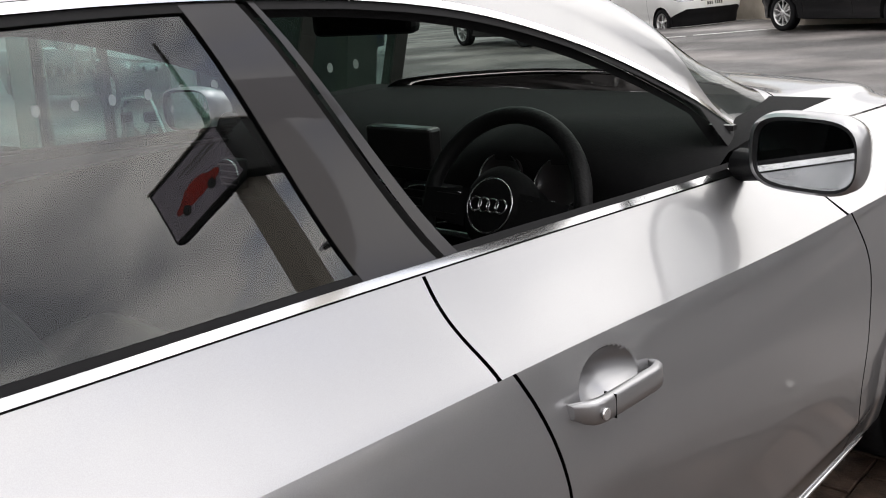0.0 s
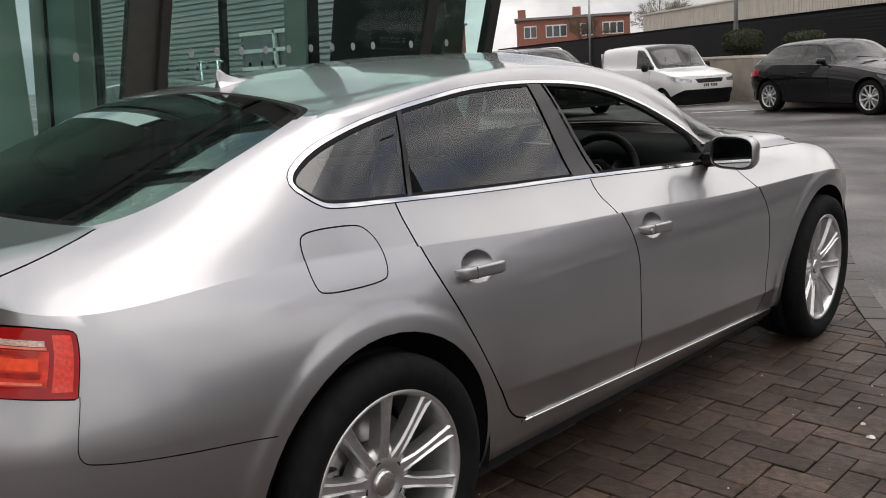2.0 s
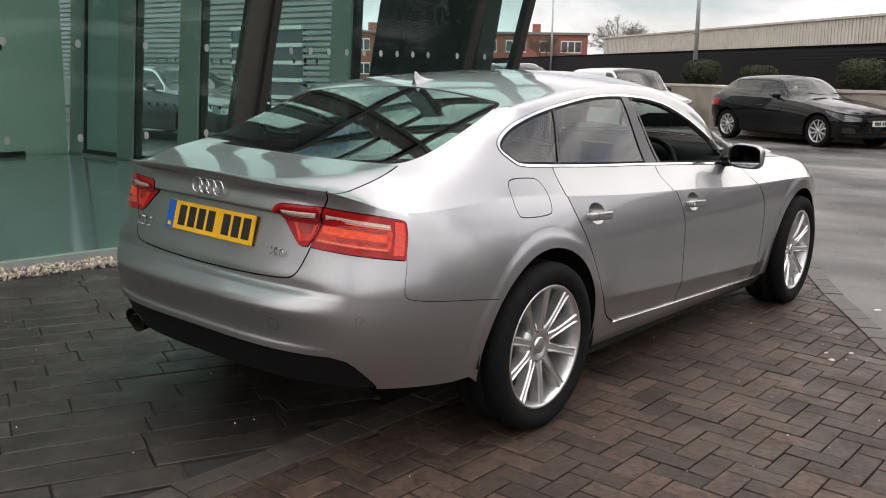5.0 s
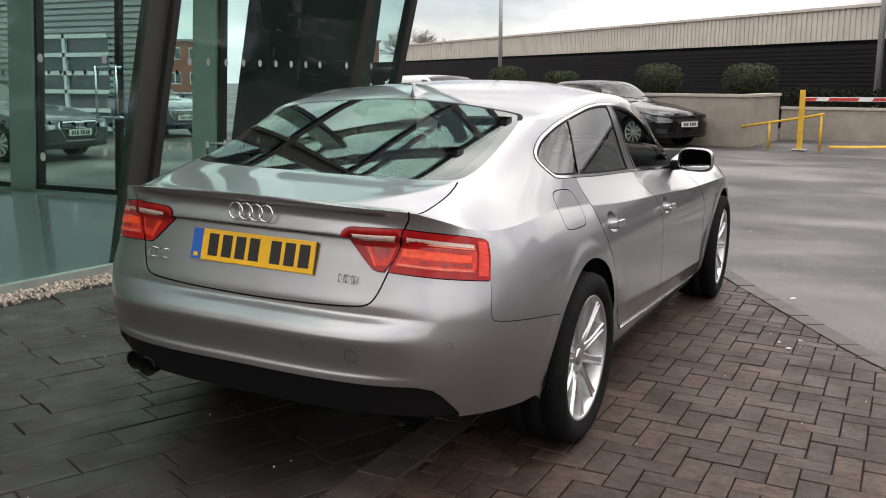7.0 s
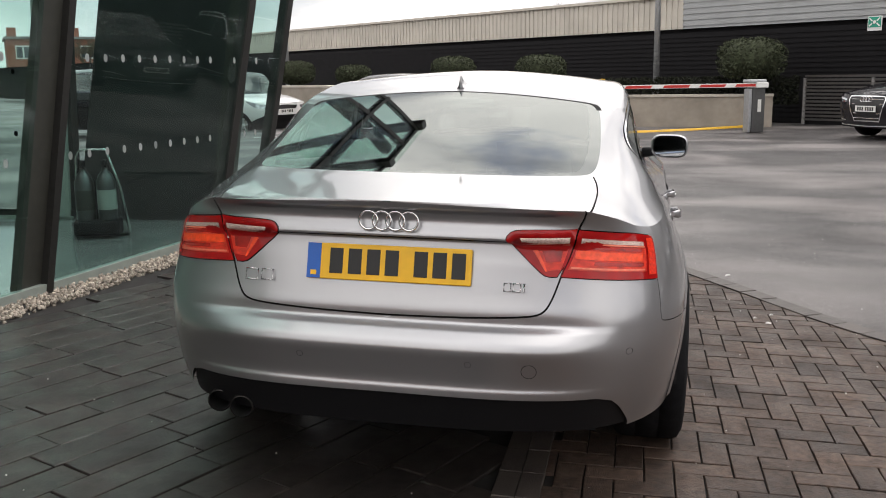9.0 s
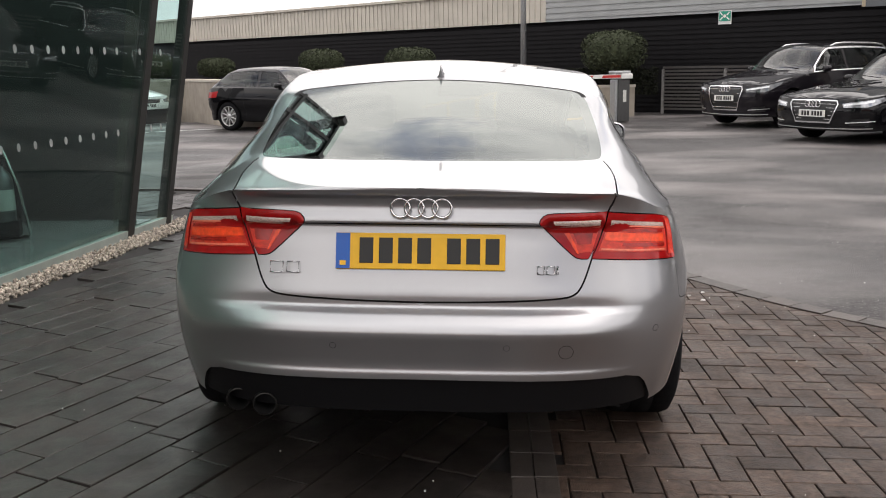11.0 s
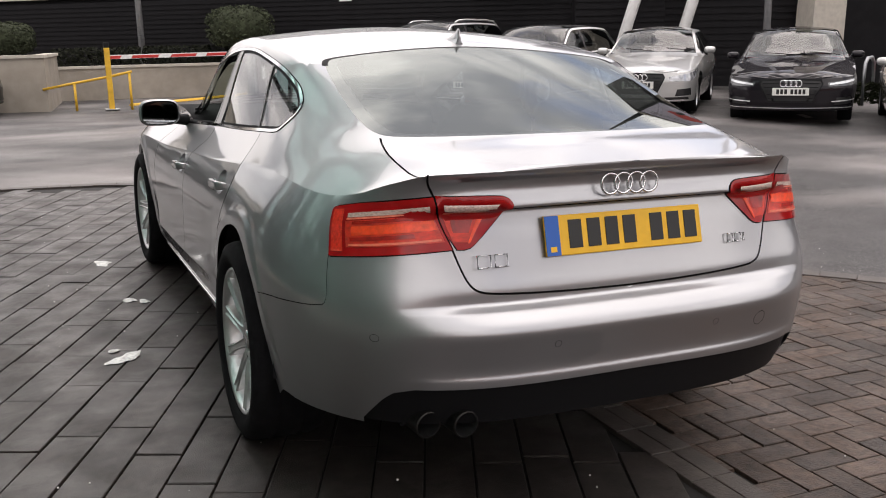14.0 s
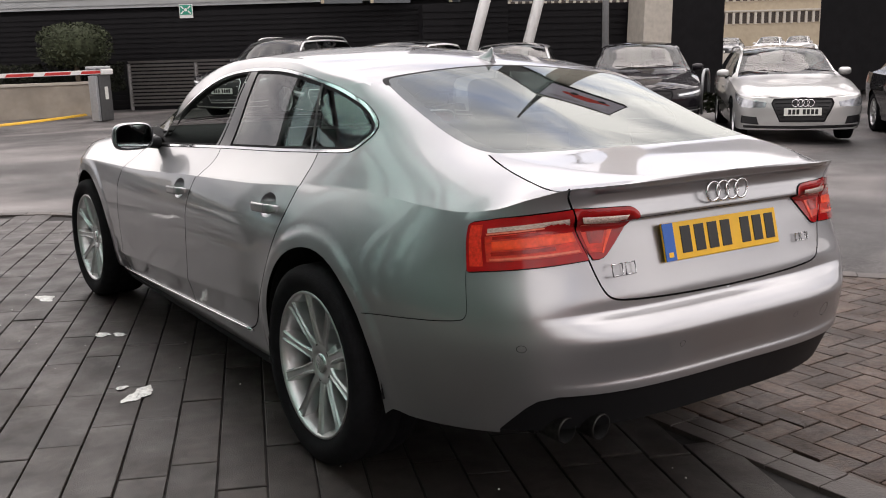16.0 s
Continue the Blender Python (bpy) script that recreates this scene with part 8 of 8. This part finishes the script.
    win0, win1 = cowl[0] - (0.24 if panel_van else 0.30), (tail[0] + 0.30 if not estate else tail[0] + 0.22)
    mid = -0.17 if doors == 4 else 0.10 if panel_van else -0.45
    sides = [("window", [(mid + 0.03, 0.565), (mid + 0.03, 0.94), (win0 + 0.04, 0.94), (win0 - 0.06, 0.565)])]
    if not panel_van:
        sides.append(("rear_window", [(win1, 0.94), (win1 + (0.06 if estate else 0.14), 0.565), (mid - 0.03, 0.565), (mid - 0.03, 0.94)]))
    tops = [("screen", screen)] + ([("back", back)] if not panel_van else []) + sides
    tops.append(("post", [(mid - 0.031, 0.565), (mid + 0.031, 0.565), (mid + 0.031, 0.94), (mid - 0.031, 0.94)]))
    if chrome:
        tops.append(("trim", [(win1 - 0.05, 0.972), (win1 + 0.10, 0.525), (win0 - 0.03, 0.528), (win0 + 0.07, 0.972)]))
    uv2, f2, keys2 = cut_sheet(area2, tops, (0.11, 0.075), 0.05)
    top_pts = hood(uv2)

    P, F, at = [], [], 0
    for pts, ff, kk in ((wall_pts, f, keys), (top_pts, f2, keys2)):
        sel = ff[np.array([k is None for k in kk])]
        for mirror in (False, True):
            p, g = make("body", pts, sel, paint, mirror)
            P.append(p), F.append(g + at)
            at += len(p)
    raw("body", np.concatenate(P), np.concatenate(F), paint, v, smooth=True)

    lamp_mat = lamp or HEADLAMP
    names = {"head": ("headlamp", lamp_mat, 0.002, ""), "rear_lamp": ("tail_lamp", RED_LENS, 0.003, "red tail lamp"), "window": ("side_window", CAR_GLASS, -0.004, ""), "rear_window": ("rear_side_window", CAR_GLASS, -0.004, ""),
             "vent": ("air_intake", BLACK_PLASTIC if panel_van else GRILLE, -0.012, ""), "trim": ("window_trim", BRIGHT_TRIM, 0.003, "bright window trim"), "post": ("door_post", GLOSS_BLACK, 0.0, ""), "day_light": ("day_light", LIGHT_STRIP, 0.004, "white day light strip"), "strip": ("bright_strip", BRIGHT_TRIM, 0.004, "satin metal strip")}
    joined = {"mouth": ("grille", GRILLE, -0.015), "frame": ("grille_frame", CHROME if chrome else BLACK_PLASTIC, 0.004), "screen": ("windscreen", CAR_GLASS, -0.003), "back": ("rear_windscreen", CAR_GLASS, -0.003), "gap": ("panel_gap", GAP, -0.004)}
    for pts, ff, kk in ((wall_pts, f, keys), (top_pts, f2, keys2)):
        for key in names:
            sel = ff[np.array([k == key for k in kk])]
            if len(sel):
                for mirror in (False, True):
                    p, g = make(key, pts, sel, None, mirror, names[key][2])
                    raw(names[key][0], p, g, names[key][1], v, names[key][3], smooth=True)
        for key in joined:
            sel = ff[np.array([k == key for k in kk])]
            if len(sel):
                a, b = make(key, pts, sel, None, False, joined[key][2]), make(key, pts, sel, None, True, joined[key][2])
                raw(joined[key][0], np.r_[a[0], b[0]], np.r_[a[1], b[1] + len(a[0])], joined[key][1], v, smooth=True)

    # grille slats, badge, plate
    face_y = half + 0.01
    if grille:
        for i in range(5):
            z = 0.40 + (nose - 0.52) * i / 4
            part("grille_bar", box(-gw * (0.74 + 0.05 * i), face_y - 0.06, z - 0.006, gw * (0.74 + 0.05 * i), face_y - 0.012, z + 0.006, bevel=0.002), SATIN if chrome else BLACK_PLASTIC, v)
    if ringed:
        for i in range(4):
            c = part("badge_ring", sweep([(0.049 * math.cos(a), 0, 0.049 * math.sin(a)) for a in np.linspace(0, 6.283, 24, endpoint=False)], 0.007, 6, True), CHROME, v, "chrome ring")
            c.matrix_local = pose(-0.105 + 0.07 * i, face_y + 0.008, nose - 0.12)
    pl = part("number_plate", box(-0.26, -0.006, -0.056, 0.26, 0.006, 0.056, bevel=0.003), WHITE_PLATE, v, "white plate with plain dark bars")
    pl.matrix_local = pose(0, face_y + 0.016, plate_z)
    for i in range(7):
        x = (-0.19 + 0.057 * i + (0.03 if i > 3 else 0))
        part("plain_bar", box(x - 0.02, 0.004, -0.036, x + 0.02, 0.0075, 0.036), INK, pl)
    rp = part("number_plate", box(-0.26, -0.006, -0.056, 0.26, 0.006, 0.056, bevel=0.003), YELLOW, v, "yellow plate")
    rp.matrix_local = pose(0, -half - 0.012, deck - 0.30)

    # mirrors, handles, rails
    for hand in (1, -1):
        bm = bmesh.new()
        bmesh.ops.create_uvsphere(bm, u_segments=16, v_segments=10, radius=1.0)
        for q in bm.verts:
            q.co = Vector((math.copysign(abs(q.co.x) ** 0.7, q.co.x) * 0.10, max(-0.03, q.co.y * 0.07), math.copysign(abs(q.co.z) ** 0.7, q.co.z) * 0.062 * (1.6 if panel_van else 1)))
        for q in bm.faces:
            q.smooth = True
        mi = part("wing_mirror", bm, BLACK_PLASTIC if panel_van else paint, v)
        zb = float(side_belt(cowl[0] - 0.5))
        mi.matrix_local = pose(hand * (W + 0.065), cowl[0] - 0.50, zb + 0.075)
        part("mirror_arm", box(-0.13 if hand > 0 else 0.03, -0.02, -0.09, -0.03 if hand > 0 else 0.13, 0.02, -0.04, bevel=0.008), BLACK_PLASTIC, mi)
        for y in ((0.12, -0.85) if doors == 4 else (-0.30,)):
            part("door_handle", box(hand * (W + 0.022) - 0.014, y - 0.10, zb - 0.16, hand * (W + 0.022) + 0.02, y + 0.10, zb - 0.13, bevel=0.01), paint, v)
        if rails:
            stops = hood(np.array([(roof[0] - 0.22, 0.49), (roof[0] - 0.36, 0.49), (roof[0] - 0.6, 0.49), (roof[1] + 0.4, 0.49), (roof[1] + 0.05, 0.49), (roof[1] - 0.12, 0.49)]))
            part("roof_rail", sweep([(hand * p[0], p[1], p[2] + up) for p, up in zip(stops, (0.0, 0.045, 0.055, 0.055, 0.045, 0.0))], 0.020, 8), BRIGHT_TRIM, v, "satin roof rail")
        part("wiper", sweep([(hand * 0.35 - 0.35, cowl[0] - 0.02, cowl[1] + 0.035), (hand * 0.35 + 0.1, cowl[0] - 0.10, cowl[1] + 0.075)], 0.008, 6), BLACK_PLASTIC, v)

    # cabin and underbody
    under = bmesh.new()
    inner = W - 0.28
    add_box(under, -inner, -half + 0.25, 0.20, inner, half - 0.25, 0.55)
    add_box(under, -W + 0.10, axles[1] + wheel_r + 0.1, 0.20, W - 0.10, axles[0] - wheel_r - 0.1, 0.5)
    part("underbody", under, RUBBER, v)
    cab = bmesh.new()
    add_box(cab, -W + 0.16, cowl[0] - 0.75, 0.5, W - 0.16, cowl[0] + 0.15, min(belt, cowl[1]) - 0.06, bevel=0.05)
    add_box(cab, -W + 0.16, -half + 0.3, 0.5, W - 0.16, roof[1] + 0.15, belt - 0.08, bevel=0.04)
    part("cabin", cab, LINING, v)
    seats = [(0.36, -0.15), (-0.36, -0.15)] + ([] if panel_van else [(0.36, -0.95), (-0.36, -0.95)])
    for x, y in seats:
        y += cowl[0] - 0.95
        z0 = 0.45 + (height - 1.42) * 0.5
        st = part("seat", box(-0.25, -0.25, 0, 0.25, 0.30, 0.16, bevel=0.05), LEATHER, v)
        st.matrix_local = pose(x * W / 0.88, y, z0)
        part("backrest", box(-0.24, -0.34, 0.1, 0.24, -0.20, 0.62, bevel=0.05), LEATHER, st)
        part("headrest", box(-0.13, -0.36, 0.66, 0.13, -0.27, 0.83, bevel=0.035), LEATHER, st)
    for y in axles:
        for hand in (1, -1):
            bm = lathe([(hand * (W - 0.30), 0.05), (hand * (W - 0.30), wheel_r + 0.06), (hand * (W - 0.02), wheel_r + 0.062)], "x", 32, pose(0, y, wheel_r))
            bmesh.ops.delete(bm, geom=[q for q in bm.verts if q.co.z < 0.2], context="VERTS")
            part("arch_liner", bm, RUBBER, v)
    w0 = make_road_wheel(wheel_r, spokes)
    w0.parent = v
    w0.matrix_local = pose(W - 0.115, axles[0], wheel_r)
    for x, y, a in ((-1, axles[0], 180), (1, axles[1], 0), (-1, axles[1], 180)):
        copy_thing(w0, pose(x * (W - 0.115), y, wheel_r, 0, 0, a))
    return v


def stand(x, y, dx, dy, back=0.0, aside=0.0):
    """A pose on the ground, nose towards (dx, dy); (x, y) lies back metres ahead of the car's middle and aside metres to its right."""
    d = Vector((dx, dy, 0)).normalized()
    r = Vector((d.y, -d.x, 0))
    p = Vector((x, y, 0)) - d * back - r * aside
    a = math.degrees(math.atan2(-d.x, d.y))
    return pose(p.x, p.y, fall(p.x, p.y) - 0.015, 0, 0, a)


# yard opposite: hatchback and van
make_vehicle("black_hatchback", stand(-3.3, 16.35, 0.895, -0.447, 1.33, 0.76), "glossy black three-door hatchback parked along the low wall", "car", BLACK_PAINT, 4.24, 1.75, 1.42, 0.72,
             (0.72, 0.98), (0.02, -1.35), (-1.92, 1.02), 0.98, 0.94, (1.33, -1.33), 0.32, 10, LAMP_DARK, False, False, doors=2, estate=True, plate_z=0.50)
make_vehicle("white_van", stand(-10.85, 22.2, 0.882, -0.471), "white panel van with black bumper, parked beside the wall", "van", WHITE_VAN, 4.42, 1.83, 1.84, 0.98,
             (1.17, 1.18), (0.38, -1.93), (-2.18, 1.3), 1.72, 1.16, (1.39, -1.28), 0.32, 5, HEADLAMP, False, False, panel_van=True, doors=2, plate_z=0.72)

# the row by the fence
ROW = (-0.715, -0.70)
make_vehicle("dark_suv", stand(5.75, 16.1, -0.862, -0.508, 1.4), "black sport utility car with bright window trim and roof rails", "car", NIGHT_PAINT, 4.60, 1.89, 1.65, 0.88,
             (1.05, 1.10), (0.30, -1.55), (-2.05, 1.15), 1.05, 1.08, (1.42, -1.40), 0.36, 10, LAMP_DARK, chrome=True, estate=True, rails=True, plate_z=0.58, strips=True)
make_vehicle("black_limousine", stand(6.36, 12.43, -0.862, -0.508, 1.55), "glossy black limousine with chrome grille bars", "car", BLACK_PAINT, 5.15, 1.95, 1.52, 0.76,
             (0.98, 0.98), (0.15, -1.30), (-1.95, 1.04), 1.02, 0.95, (1.56, -1.45), 0.35, 10, HEADLAMP, chrome=True, plate_z=0.49, strips=True, lamp_deep=0.12)
make_vehicle("silver_hatchback", stand(8.2, 10.45, -0.70, -0.714, 1.30), "light silver five-door hatchback with black grille", "car", SILVER_PAINT, 4.29, 1.77, 1.42, 0.72,
             (0.80, 0.97), (0.10, -1.35), (-1.90, 1.02), 0.98, 0.94, (1.30, -1.28), 0.31, 10, HEADLAMP, estate=True, plate_z=0.485)
make_vehicle("dark_saloon", stand(9.68, 8.59, -0.70, -0.714, 1.40), "dark violet-black saloon car with slim headlamps", "car", NIGHT_PAINT, 4.72, 1.84, 1.46, 0.74,
             (0.92, 0.97), (0.12, -1.15), (-1.80, 1.04), 1.02, 0.94, (1.42, -1.40), 0.32, 10, LAMP_DARK, lamp_deep=0.11, plate_z=0.50, strips=True)
make_vehicle("silver_estate_car", stand(10.52, 6.26, *ROW, 1.40), "light silver estate car with black grille and roof rails", "car", SILVER_PAINT, 4.70, 1.77, 1.42, 0.73,
             (0.95, 0.97), (0.15, -1.60), (-2.15, 1.04), 1.00, 0.94, (1.41, -1.40), 0.315, 7, HEADLAMP, estate=True, rails=True, plate_z=0.485)
make_vehicle("black_saloon", stand(11.3, 3.6, *ROW, 1.40), "glossy black saloon car parked at the end of the row", "car", BLACK_PAINT, 4.70, 1.83, 1.43, 0.73,
             (0.95, 0.97), (0.15, -1.15), (-1.80, 1.04), 1.02, 0.94, (1.41, -1.40), 0.315, 10, HEADLAMP, plate_z=0.485)

# beyond the lobby
make_vehicle("grey_saloon", stand(-11.9, 7.5, 0.99, 0.05, 1.40, 0.80), "dark grey saloon car with chrome grille frame", "car", GREY_PAINT, 4.70, 1.83, 1.43, 0.73,
             (0.95, 0.97), (0.15, -1.15), (-1.80, 1.04), 1.02, 0.94, (1.41, -1.40), 0.315, 10, HEADLAMP, chrome=True, plate_z=0.485)
make_vehicle("blue_saloon", stand(-14.7, 14.5, 0.95, -0.30, 1.40), "deep blue saloon car with chrome grille frame", "car", BLUE_PAINT, 4.70, 1.83, 1.43, 0.73,
             (0.95, 0.97), (0.15, -1.15), (-1.80, 1.04), 1.02, 0.94, (1.41, -1.40), 0.315, 10, HEADLAMP, chrome=True, plate_z=0.485)
make_vehicle("black_suv", stand(-10.2, 16.8, 0.93, -0.37, 1.40), "black sport utility car beside the boundary wall", "car", BLACK_PAINT, 4.50, 1.86, 1.62, 0.88,
             (1.05, 1.10), (0.30, -1.55), (-2.0, 1.15), 1.05, 1.08, (1.36, -1.34), 0.35, 10, HEADLAMP, estate=True, rails=True, plate_z=0.62)

# on the car park across the street
for aside, ahead, name, label, coat in ((-2.2, 70, "dark_car", "small dark car on the car park across the street", GREY_PAINT), (0.6, 70, "white_car", "small white car on the car park across the street", WHITE_VAN),
                                        (2.6, 74, "silver_car", "pale silver car on the car park across the street", SILVER_PAINT), (6.2, 74, "dark_car", "dark car on the car park across the street", GREY_PAINT)):
    p = K0 + KC * ahead + KP * aside
    make_vehicle(name, pose(p.x, p.y, -0.04, 0, 0, 118), label, "car", coat, 4.3, 1.78, 1.45, 0.74, (0.85, 0.97), (0.10, -1.35), (-1.90, 1.02), 0.98, 0.94, (1.30, -1.28), 0.31, 8, HEADLAMP, estate=True, plate_z=0.5, ringed=False)
